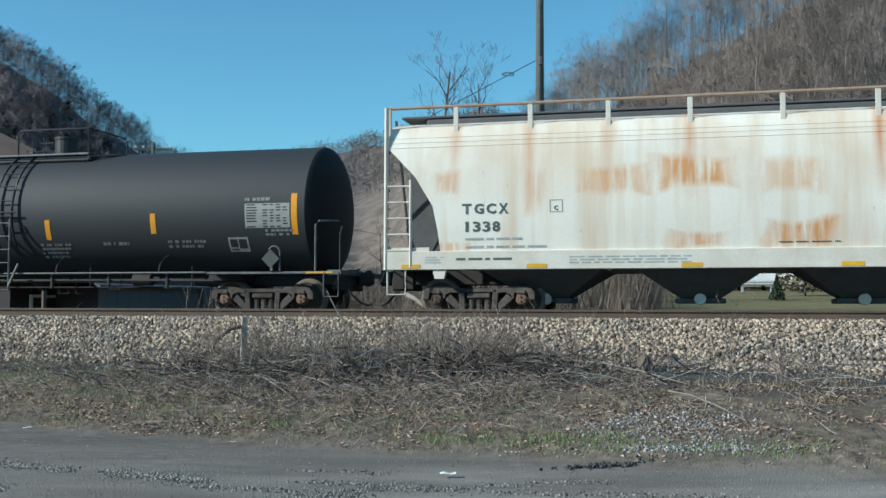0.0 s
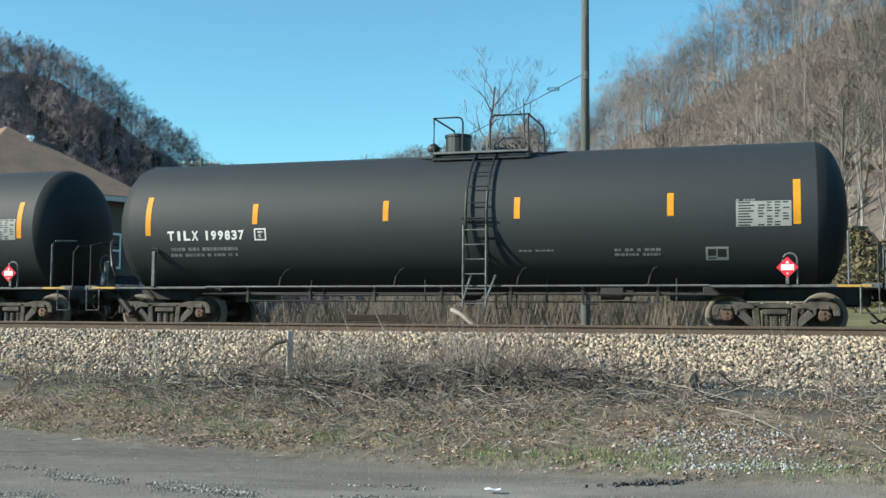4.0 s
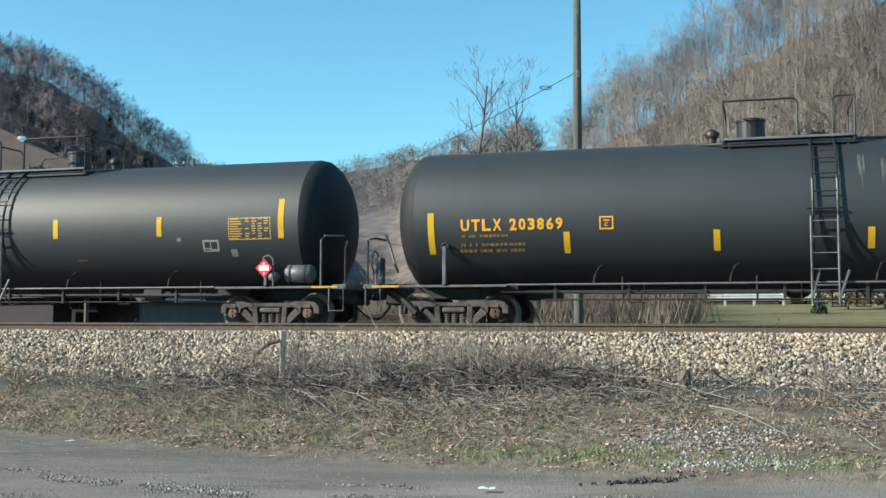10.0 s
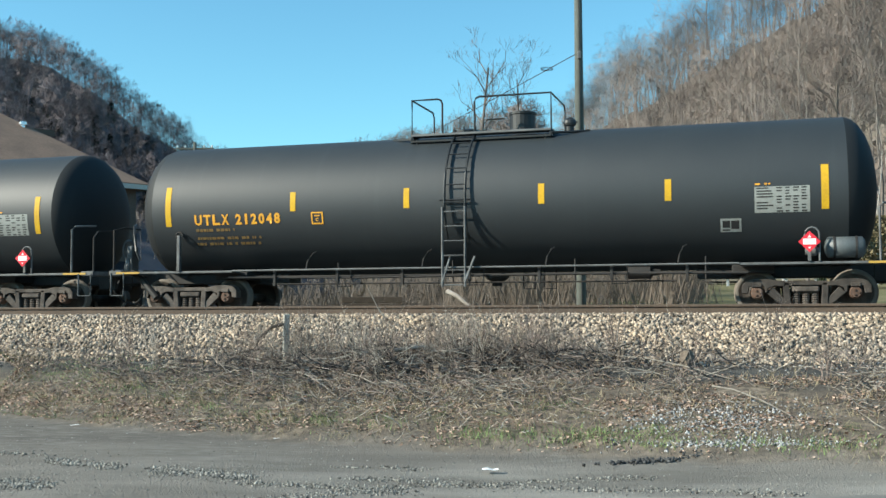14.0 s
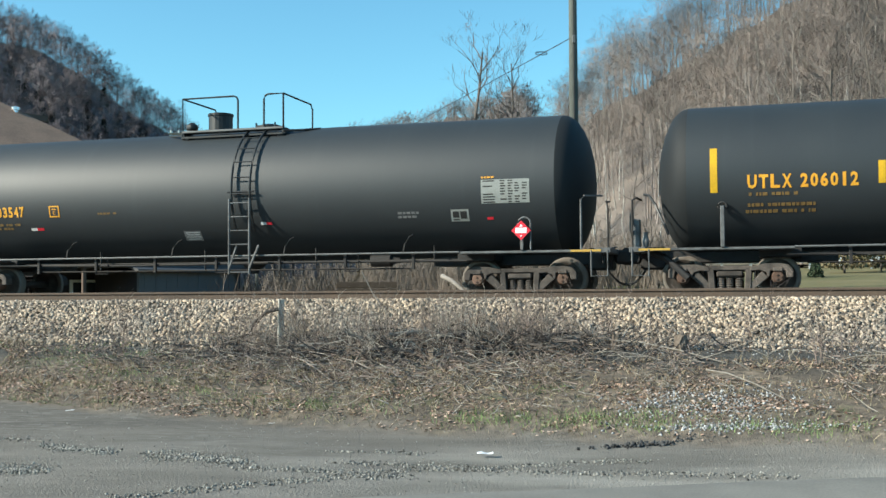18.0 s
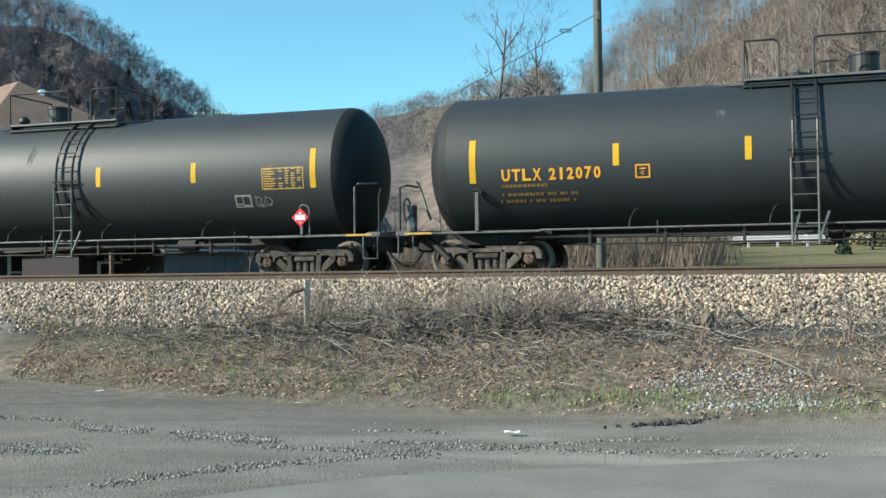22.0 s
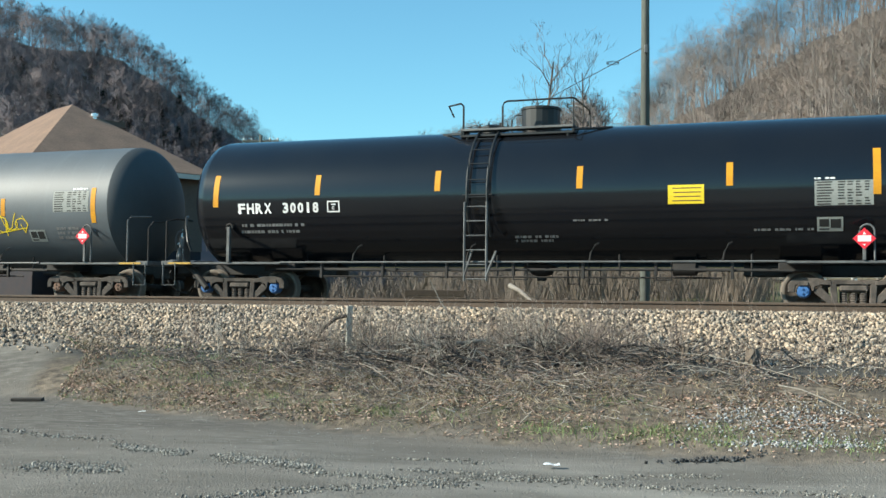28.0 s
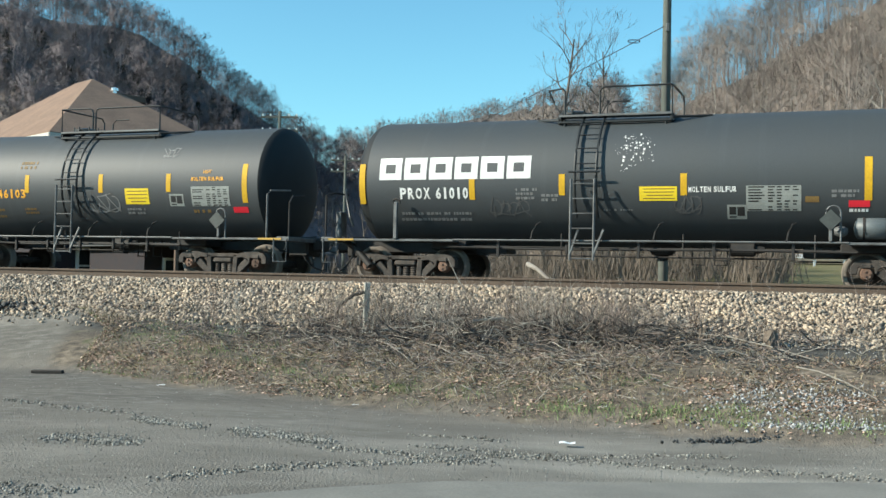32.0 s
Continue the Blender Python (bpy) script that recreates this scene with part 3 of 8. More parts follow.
def truck_meshes():
    # side frame: hoods over the bearings, jaws, slanted lower arms, spring window
    bm = bmesh.new()
    for sg in (-1, 1):
        add_prism(bm, [(sg * x, z) for x, z in ((1.17, 0.40), (1.17, 0.55), (1.10, 0.635), (0.93, 0.68), (0.66, 0.675), (0.50, 0.64), (0.38, 0.62), (0.38, 0.53), (0.56, 0.545), (0.68, 0.50), (0.70, 0.42), (0.74, 0.42), (0.75, 0.535), (1.03, 0.535), (1.05, 0.40))], -0.11, 0.11)
        add_prism(bm, [(sg * x, z) for x, z in ((0.72, 0.41), (0.60, 0.53), (0.27, 0.19), (0.34, 0.09))], -0.08, 0.08)
        add_prism(bm, [(sg * x, z) for x, z in ((0.27, 0.17), (0.39, 0.17), (0.42, 0.61), (0.30, 0.61))], -0.10, 0.10)
        add_box(bm, sg * 0.80, sg * 0.98, -0.13, 0.02, 0.52, 0.60, 0.0)
    add_prism(bm, [(-0.40, 0.55), (0.40, 0.55), (0.40, 0.635), (-0.40, 0.635)], -0.10, 0.10)
    add_prism(bm, [(-0.43, 0.07), (0.43, 0.07), (0.39, 0.185), (-0.39, 0.185)], -0.13, 0.13)
    bmesh.ops.bevel(bm, geom=bm.edges[:], offset=0.012, segments=1, affect="EDGES")
    TRUCK["side_frame"] = bm
    bm = bmesh.new()
    add_lathe(bm, [(0.185 + k * 0.021, 0.075 if k % 2 else 0.060) for k in range(12)], (0, 0, 0), "z", 10)
    TRUCK["spring"] = bm
    bm = box(-0.25, 0.25, -1.17, 1.17, 0.42, 0.54, 0.03)
    TRUCK["bolster"] = bm
    # wheelset about its own axle, along y
    bm = bmesh.new()
    r = WHEEL_R
    for sg in (-1, 1):
        prof = [(-0.07, 0.0), (-0.07, 0.12), (-0.035, 0.15), (-0.02, r - 0.115), (-0.06, r - 0.07), (-0.065, r - 0.012), (-0.055, r), (0.045, r + 0.004), (0.05, r + 0.025), (0.075, r + 0.025), (0.078, r - 0.07), (0.03, r - 0.115), (0.04, 0.15), (0.07, 0.12), (0.07, 0.0)]
        if sg > 0:
            prof = [(-h, rr) for h, rr in reversed(prof)]
        add_lathe(bm, prof, (0, sg * 0.755, 0), "y", 28)
    add_lathe(bm, [(-0.76, 0.0), (-0.76, 0.085), (0.76, 0.085), (0.76, 0.0)], (0, 0, 0), "y", 12)
    TRUCK["wheels"] = bm
    bm = bmesh.new()
    prof = [(0.0, 0.0), (0.0, 0.13), (0.08, 0.135), (0.16, 0.125), (0.20, 0.10), (0.20, 0.0)]
    add_lathe(bm, [(-(0.98 + h), rr) for h, rr in prof], (0, 0, 0), "y", 16)
    for k in range(3):
        a = k * math.tau / 3
        add_lathe(bm, [(-1.17, 0.0), (-1.17, 0.025), (-1.205, 0.025), (-1.205, 0.0)], (0.05 * math.cos(a), 0, 0.05 * math.sin(a)), "y", 6)
    TRUCK["bearing"] = bm
    for key in list(TRUCK):
        me = bpy.data.meshes.new(key)
        TRUCK[key].to_mesh(me)
        TRUCK[key].free()
        TRUCK[key] = me
    wheels = TRUCK["wheels"]
    wheels.materials.append(M["wheel_steel"])
    wheels.materials.append(M["wheel_rim"])
    for f in wheels.polygons:
        if math.hypot(f.center.x, f.center.z) > WHEEL_R - 0.06:
            f.material_index = 1
    wheels.shade_smooth()
    TRUCK["bearing_blue"] = TRUCK["bearing"].copy()


truck_meshes()
WHEELSETS = []


def add_truck(car, x, blue=False):
    truck = new("truck")
    truck.parent = car
    truck.location = (x, 0, 0)
    for sg in (-1, 1):
        f = shared("side_frame", TRUCK["side_frame"], "truck_steel", truck)
        f.location = (0, sg * 1.08, 0)
        for x in (-0.17, 0.0, 0.17):
            shared("spring", TRUCK["spring"], "truck_steel", truck).location = (x, sg * 1.06, 0)
    shared("bolster", TRUCK["bolster"], "truck_steel", truck)
    for sg in (-1, 1):
        w = shared("wheelset", TRUCK["wheels"], "wheel_steel", truck)
        w.location = (sg * 0.889, 0, WHEEL_R)
        WHEELSETS.append((w, sg * 0.889))
        key, mat_key = ("bearing_blue", "bearing_blue") if blue else ("bearing", "bearing_rust")
        for turn in (0, math.pi):
            cap = shared("bearing_cap", TRUCK[key], mat_key, truck, "bright blue bearing cap" if blue else "")
            cap.location = (sg * 0.889, 0, WHEEL_R)
            cap.rotation_euler = (0, 0, turn)
    return truck


CARS = []


def place_car(car, centre_s):
    CARS.append((car, centre_s))
    car.matrix_world = car_pose(centre_s, 0.0)
    return car


def car_pose(centre_s, t):
    p = world(centre_s - travel(t), TRAIN_D, RAIL_Z)
    return Matrix.Translation(p) @ TRACK_POSE


def add_couplers(car, half):
    for sg in (-1, 1):
        bm = box(sg * (half - 0.9), sg * (half - 0.12), -0.07, 0.07, 0.80, 0.95, 0.015)
        add_box(bm, sg * (half - 0.32), sg * half, -0.17, 0.13, 0.72, 1.02, 0.05)
        add_box(bm, sg * (half - 0.16), sg * (half - 0.02), -0.13, -0.02, 0.70, 1.06, 0.03)
        part("coupler", bm, "underframe", car)
        part("coupler_carrier", box(sg * (half - 0.86), sg * (half - 0.34), -0.34, 0.34, 0.60, 1.06, 0.04), "underframe", car)
        part("uncoupling_lever", tube([(sg * (half - 0.30), -0.02, 1.08), (sg * (half - 0.42), -0.5, 1.0), (sg * (half - 0.44), -1.2, 0.96), (sg * (half - 0.40), -1.36, 0.72)], 0.018, 5), "underframe", car)
        hose = [(sg * (half - 0.55), -0.32, 0.78), (sg * (half - 0.40), -0.30, 0.52), (sg * (half - 0.22), -0.22, 0.34), (sg * (half - 0.06), -0.12, 0.28), (sg * half, -0.08, 0.32)]
        part("air_hose", tube(hose, 0.024, 6), "hose", car)


# end paint by shell paint; all but the gloss one darkened for shade
HEADS = {"tank_black": "head_black_shaded", "tank_matte": "head_black_shaded", "tank_dull": "head_black_shaded", "tank_grey": "head_grey_shaded", "tank_gloss": "tank_gloss"}


def tank_car(label, length, centre_s, paint="tank_black", coupled=17.45, head=0.60, radius=1.5, axis=2.40, short=0.30):
    SHELL[:] = radius, axis
    car = tagged(new("tank_car"), label, "tank car", group="freight cars of the train")
    half = coupled / 2
    prof = tank_profile(length - short, head, radius)
    mid = len(prof) // 2
    part("tank_shell", lathe([prof[mid - 1], prof[mid]], (0, 0, axis), "x", 48), paint, car, smooth=True)
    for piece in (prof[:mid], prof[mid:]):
        part("tank_head", lathe(piece, (0, 0, axis), "x", 48), HEADS[paint], car, "domed tank end plate", smooth=True)
    # underframe: stub sills, bolster saddles, running boards
    h = length / 2
    for sg in (-1, 1):
        bm = box(sg * (h - 3.6), sg * (half - 0.55), -0.32, 0.32, 0.72, 1.02, 0.02)
        part("stub_sill", bm, "underframe", car)
        bm = box(sg * (h - 2.9), sg * (h - 2.1), -1.02, 1.02, 0.80, 0.97, 0.02)
        part("saddle", bm, "underframe", car)
        bm = box(sg * (h - 2.75), sg * (h + 0.20), -1.46, -1.05, 0.94, 0.99, 0.008)
        part("end_step_board", bm, "grey_steel", car)
        bm = box(sg * (h - 2.75), sg * (h + 0.20), 1.05, 1.46, 0.94, 0.99, 0.008)
        part("end_step_board", bm, "grey_steel", car)
        bm = box(sg * (h + 0.02), sg * (h + 0.34), -1.46, 1.46, 0.92, 1.02, 0.01)
        part("end_sill", bm, "grey_steel", car)
        add_truck(car, sg * (h - 1.55), blue=(paint == "tank_gloss"))
    for sg in (-1, 1):
        part("side_rail", tube([(-(h - 2.75), sg * 1.46, 0.98), ((h - 2.75), sg * 1.46, 0.98)], 0.021, 6), "walk_edge", car)
    add_couplers(car, half)
    end_gear(car, h, half)
    place_car(car, centre_s + BACK)
    return car


def end_gear(car, h, half):
    """Posts, grab rails, stirrups, brake gear, braces and pipes common to the tank cars."""
    part("end_post", box(-h + 1.40, -h + 1.48, -1.50, -1.42, 0.99, 1.78, 0.01), "grey_steel", car)
    part("post_hoop", tube([(-h + 1.44 - 0.08 * math.cos(a), -1.44, 1.77 + 0.08 * math.sin(a)) for a in (-0.4, 0.1, 0.5, 1.05, 1.57, 2.1, 2.6, 3.0, 3.5)], 0.022), "underframe", car)
    part("grab_rail", tube([(h - 0.24, -1.44, 1.0), (h - 0.24, -1.44, 1.98), (h - 0.18, -1.40, 2.06), (h + 0.13, -1.05, 2.08)], 0.024), "grey_steel", car)
    part("grab_rail", tube([(h + 0.28, -1.35, 1.0), (h + 0.28, -1.35, 1.80), (h + 0.22, -1.1, 1.95), (h + 0.20, -0.5, 2.0)], 0.022), "underframe", car)
    part("grab_rail", tube([(-h - 0.28, -1.35, 1.0), (-h - 0.28, -1.35, 1.95), (-h - 0.24, -1.0, 2.02), (-h - 0.20, -0.4, 2.02)], 0.022), "underframe", car)
    part("head_pipe", tube([(-h - 0.10, -0.75, 2.10), (-h + 0.02, -1.00, 2.05), (-h + 0.16, -1.22, 1.85), (-h + 0.34, -1.42, 1.45), (-h + 0.42, -1.40, 1.25)], 0.028), "pipe_black", car)
    for sg in (-1, 1):
        x = sg * (h + 0.12)
        part("stirrup", tube([(x - 0.16, -1.46, 0.97), (x - 0.16, -1.46, 0.46), (x + 0.16, -1.46, 0.46), (x + 0.16, -1.46, 0.97)], 0.02, 5), "grey_steel", car)
        part("edge_reflector", box(sg * (h - 0.15) - 0.30, sg * (h - 0.15) + 0.30, -1.468, -1.46, 0.945, 0.988), "chart_yellow", car)
    stand = part("brake_stand", box(-h - 0.34, -h - 0.20, -0.75, -0.45, 1.0, 1.62, 0.02), "grey_steel", car)
    part("brake_wheel", lathe([(-0.02, 0.24), (0.0, 0.27), (0.02, 0.24), (0.0, 0.22), (-0.02, 0.24)], (-h - 0.38, -0.6, 1.52), "x", 20), "grey_steel", stand)
    part("angle_cock", lathe([(0, 0), (0, 0.06), (0.12, 0.08), (0.22, 0.05), (0.30, 0.05), (0.30, 0)], (-h - 0.05, -1.15, 1.02), "z", 10), "grey_steel", car)
    part("brake_lever", tube([(-h - 0.12, -0.85, 1.0), (-h + 0.35, -1.15, 0.80), (-h + 0.78, -1.28, 0.40)], 0.07, 8), "underframe", car)
    n = 4 if h > 7 else 3
    for k in range(n):
        x = (-1 + 2 * (k + 0.5) / n) * (h - 2.9) + 0.3
        part("rail_brace", tube([(x, -1.46, 0.98), (x + 0.03, -1.45, 1.16), (x + 0.10, -1.36, 1.32), (x + 0.16, -1.30, 1.36)], 0.02, 5), "underframe", car)
        part("pipe_hanger", tube([(x + 0.5, -0.85, 1.15), (x + 0.5, -0.85, 0.70)], 0.022, 5), "underframe", car)
    for k in range(7 if h > 7 else 5):
        x = (-1 + 2 * (k + 0.5) / (7 if h > 7 else 5)) * (h - 3.0)
        part("rail_hanger", box(x - 0.03, x + 0.03, -1.40, -1.34, 0.64 + 0.06 * (k % 2), 0.97, 0.006), "underframe", car)
        if k % 2:
            part("hanger_loop", tube([(x, -1.37, 0.95), (x, -1.37, 0.62), (x + 0.30, -1.37, 0.62), (x + 0.30, -1.37, 0.95)], 0.018, 5), "underframe", car)
    part("train_line", tube([(-h + 2.6, -1.34, 0.84), (-h * 0.3, -1.34, 0.80), (h * 0.25, -1.34, 0.82), (h - 2.6, -1.34, 0.80)], 0.024, 5), "underframe", car)
    part("brake_pipe", tube([(-h + 2.7, -0.85, 0.86), (h - 2.7, -0.85, 0.84)], 0.022, 5), "underframe", car)
    part("brake_rod", tube([(-h + 3.0, -0.55, 0.70), (h - 4.0, -0.55, 0.68)], 0.018, 5), "underframe", car)
    part("bottom_outlet", lathe([(0, 0), (0, 0.10), (0.10, 0.12), (0.14, 0.22), (0.24, 0.30), (0.34, 0.5), (0.34, 0)], (0.25, 0, 0.62), "z", 14), "underframe", car)
    for x in (0.9, 1.35):
        part("outlet_guard", tube([(x, -0.3, 0.95), (x, -0.3, 0.55), (x + 0.25, -0.3, 0.55), (x + 0.25, -0.3, 0.95)], 0.02, 5), "underframe", car)
    part("brake_cylinder", lathe([(-0.35, 0), (-0.35, 0.14), (0.1, 0.14), (0.14, 0.08), (0.30, 0.06), (0.30, 0)], (h - 4.6, -0.6, 0.86), "x", 14), "underframe", car)

# ---- what is painted on, stuck to or bolted to the tanks ----
M["grime_pale"] = material("grime_pale", (0.085, 0.09, 0.09), 0.7, 0, 0.3, 9, 50)
M["pale_teal"] = material("pale_teal", (0.50, 0.66, 0.64), 0.6, 0, 0.15)
M["soot"] = material("soot", (0.07, 0.075, 0.078), 0.7, 0, 0.4, 9, 50)
M["tank_sheen"] = material("tank_sheen", (0.062, 0.067, 0.070), 0.55, 0, 0.15, 1.2, 50, second=(0.042, 0.046, 0.048), spec=0.4)
M["dim_grey_print"] = material("dim_grey_print", (0.10, 0.10, 0.10), 0.6, 0, 0.2)
M["placard_grey"] = material("placard_grey", (0.055, 0.062, 0.058), 0.6, 0, 0.2, 6, 40)
M["pipe_black"] = material("pipe_black", (0.016, 0.018, 0.019), 0.5, 0, 0.2, 5, 40)


def stripes(car, mat_key, *marks):
    """Tall reflective stripes: (x, foot, top)."""
    for x, z0, z1 in marks:
        w = 0.125 if z1 - z0 < 0.6 else 0.135
        part("reflective_stripe", wrap(sheet(x - w / 2, x + w / 2, z0, z1), 0.005), mat_key, car)


def cell_lettering(text, x0, unit, z0, z1, cells):
    """Spaced stencil capitals, each in its own cell."""
    bm = bmesh.new()
    x = x0
    for ch, c in zip(text, cells):
        w = unit * (c - 0.20) * (0.42 if ch in "1I" else 1.0)
        lettering(ch, x + (unit * (c - 0.20) - w) / 2, z0, z1 - z0, w, bm)
        x += unit * c
    return bm


def painted_text(car, text, x0, x1, z0, z1, mat_key):
    """Each word is a part; letters stand wider than figures."""
    words = text.split()
    rows = [[1.12 if ch.isalpha() else 0.94 for ch in w] for w in words]
    gap = 0.62 * text.count(" ") / max(len(words) - 1, 1)
    unit = (x1 - x0) / (sum(map(sum, rows)) + gap * (len(words) - 1) - 0.16)
    for w, cells in zip(words, rows):
        part("reporting_mark" if any(ch.isdigit() for ch in text) else "stencilled_word", wrap(cell_lettering(w, x0, unit, z0, z1, cells), 0.006), mat_key, car)
        x0 += unit * (sum(cells) + gap)


def print_bars(car, x0, x1, z0, z1, mat_key):
    """Writing too small to read: short bars in rows."""
    rng = random.Random(int(x0 * 100) + int(z0 * 1000))
    rows = max(1, round((z1 - z0) / 0.095))
    bm = bmesh.new()
    step = (z1 - z0) / rows
    for k in range(rows):
        x = x0
        a = z1 - (k + 0.85) * step
        end = x1 if k == 0 else x1 - rng.uniform(0, 0.25) * (x1 - x0)
        while x < end - 0.03:
            w = min(rng.uniform(0.03, 0.10), end - x)
            add_sheet(bm, x, x + w, a, a + min(step * 0.6, 0.07))
            x += w + (0.02 if rng.random() < 0.75 else 0.08)
    part("small_print", wrap(bm, 0.0055), mat_key, car)["kind"] = "stuff"


def print_box(car, x0, x1, z0, z1, mat_key):
    """A square outline with a bar and a mark inside."""
    w = 0.03
    bm = bmesh.new()
    for r in ((x0, x1, z0, z0 + w), (x0, x1, z1 - w, z1), (x0, x0 + w, z0 + w, z1 - w), (x1 - w, x1, z0 + w, z1 - w)):
        add_sheet(bm, *r)
    cx, h = (x0 + x1) / 2, z1 - z0
    add_sheet(bm, cx - 0.06, cx + 0.06, z1 - h * 0.36, z1 - h * 0.26)
    part("stencilled_box", wrap(bm, 0.0055), mat_key, car)
    part("stencilled_letter", wrap(lettering("C", cx - 0.04, z0 + h * 0.24, h * 0.28), 0.0055), mat_key, car)


def chart(car, x0, x1, z0, z1, mat_key):
    """A dense table of small print on a pale ground, with dark rules and entries."""
    rng = random.Random(int((x0 + 20) * 50))
    bm = bmesh.new()
    rows, w, h = 9, x1 - x0, z1 - z0
    printed = mat_key == "chart_yellow"
    if printed:
        for r in ((x0, x1, z0, z0 + 0.02), (x0, x1, z1 - 0.02, z1), (x0, x0 + 0.02, z0, z1), (x1 - 0.02, x1, z0, z1)):
            add_sheet(bm, *r)
        board = part("data_panel", wrap(bm, 0.005), mat_key, car, "ruled yellow table stencilled on the tank")
        bm = bmesh.new()
    else:
        board = part("data_panel", wrap(sheet(x0, x1, z0, z1), 0.004), mat_key, car)
    for k in range(rows):
        a = z0 + h * (k + 0.22) / rows
        for c0, c1 in ((0.04, 0.34), (0.40, 0.53), (0.56, 0.67), (0.70, 0.81), (0.85, 0.96)):
            if rng.random() < 0.82:
                e = c1 - rng.uniform(0, 0.4) * (c1 - c0)
                add_sheet(bm, x0 + w * c0, x0 + w * e, a, a + h * 0.46 / rows)
    part("panel_print", wrap(bm, 0.0065), mat_key if printed else "black_print", board)["kind"] = "stuff"


def document_frame(car, x0, x1, z0, z1):
    """A pale frame with two dark fields."""
    board = part("label_frame", wrap(sheet(x0, x1, z0, z1), 0.004), "chart_white", car)
    bm = bmesh.new()
    w, h = x1 - x0, z1 - z0
    add_sheet(bm, x0 + 0.04, x0 + w * 0.46, z0 + h * 0.32, z1 - 0.04)
    add_sheet(bm, x0 + w * 0.52, x1 - 0.04, z0 + h * 0.22, z1 - 0.04)
    add_sheet(bm, x0 + 0.04, x0 + w * 0.46, z0 + h * 0.10, z0 + h * 0.2)
    part("label_field", wrap(bm, 0.0065), "black_print", board)


def sticker(car, x0, x1, z0, z1, mat_key):
    s = part("sticker", wrap(sheet(x0, x1, z0, z1), 0.005), mat_key, car)
    if x1 - x0 > 0.4 and z1 - z0 > 0.15:
        rng = random.Random(int(x0 * 77))
        bm = bmesh.new()
        for k in range(4):
            a = z0 + (z1 - z0) * (0.14 + 0.22 * k)
            i = rng.uniform(0.06, 0.25) * (x1 - x0)
            add_sheet(bm, x0 + i, x1 - i * 0.6, a, a + (z1 - z0) * 0.055)
        part("sticker_print", wrap(bm, 0.0075), "dim_yellow" if mat_key == "sticker_yellow" else "white_print", s)


def blotch(car, name, x0, x1, z0, z1, mat_key, lift):
    rng = random.Random(int(x0 * 31 + z0 * 7))
    bm = bmesh.new()
    n = 22
    vs = []
    for k in range(n):
        a = k * math.tau / n
        r = rng.uniform(0.72, 1.05)
        ex = 0.6
        cx, sx = math.cos(a), math.sin(a)
        vs.append(bm.verts.new(((x0 + x1) / 2 + (x1 - x0) / 2 * r * math.copysign(abs(cx) ** ex, cx), 0, (z0 + z1) / 2 + (z1 - z0) / 2 * r * math.copysign(abs(sx) ** ex, sx))))
    bm.faces.new(vs)
    part(name, wrap(bm, lift), mat_key, car)


def patch(car, x0, x1, z0, z1, mat_key):
    blotch(car, "worn_patch", x0, x1, z0, z1, mat_key, 0.003)


def streak(car, x0, x1, z0, z1, mat_key):
    bm = bmesh.new()
    rng = random.Random(int(x0 * 17))
    for k in range(5):
        x = rng.uniform(x0, x1)
        w = rng.uniform(0.012, 0.03)
        a = rng.uniform(z0, (z0 + z1) / 2)
        vs = [bm.verts.new((px, 0, pz)) for px, pz in ((x, a), (x + w, (a + z1) / 2), (x + w * 0.8, z1), (x - w * 0.8, z1), (x - w, (a + z1) / 2))]
        bm.faces.new(vs)
    part("rain_streak", wrap(bm, 0.003), mat_key, car)


def graffiti(car, x0, x1, z0, z1, mat_key):
    """A looping scrawl of sprayed strokes."""
    rng = random.Random(int(x0 * 53 + z1 * 11))
    bm = bmesh.new()
    w, h = x1 - x0, z1 - z0
    n = max(3, int(w / (h * 0.45)))
    line = 0.016 + 0.010 * h
    strokes = []
    for k in range(n):
        cx = x0 + w * (k + 0.5) / n
        rx = w / n
        pts = [(cx + rng.uniform(-0.8, 0.8) * rx, z0 + h * rng.uniform(0, 1)) for i in range(4)]
        pts[0], pts[2] = (pts[0][0], z1 - rng.random() * 0.2 * h), (pts[2][0], z0 + rng.random() * 0.2 * h)
        strokes.append(pts)
        a0, turn, rz = rng.uniform(0, 6), rng.uniform(2.5, 4.5), h * rng.uniform(0.2, 0.45)
        strokes.append([(cx + rx * 0.6 * math.cos(a0 + turn * i / 8), (z0 + z1) / 2 + rz * math.sin(a0 + turn * i / 8)) for i in range(9)])
    strokes.append([(x0, z0 + h * 0.25), (x0 + w * 0.5, z0 + h * 0.12), (x1, z0 + h * 0.35)])
    for pts in strokes:
        for (xa, za), (xb, zb) in zip(pts, pts[1:]):
            ln = math.hypot(xb - xa, zb - za)
            if ln < 1e-4:
                continue
            ux, uz = (xb - xa) / ln, (zb - za) / ln
            e = line * 0.4
            q = ((xa - ux * e - uz * line / 2, za - uz * e + ux * line / 2), (xb + ux * e - uz * line / 2, zb + uz * e + ux * line / 2), (xb + ux * e + uz * line / 2, zb + uz * e - ux * line / 2), (xa - ux * e + uz * line / 2, za - uz * e - ux * line / 2))
            bm.faces.new([bm.verts.new((px, 0, pz)) for px, pz in q])
    zlim = (SHELL[1] - SHELL[0] + 0.06, SHELL[1] + SHELL[0] - 0.05)
    for v in bm.verts:
        v.co.z = min(max(v.co.z, zlim[0]), zlim[1])
    part("graffiti", wrap(bm, 0.005), mat_key, car)


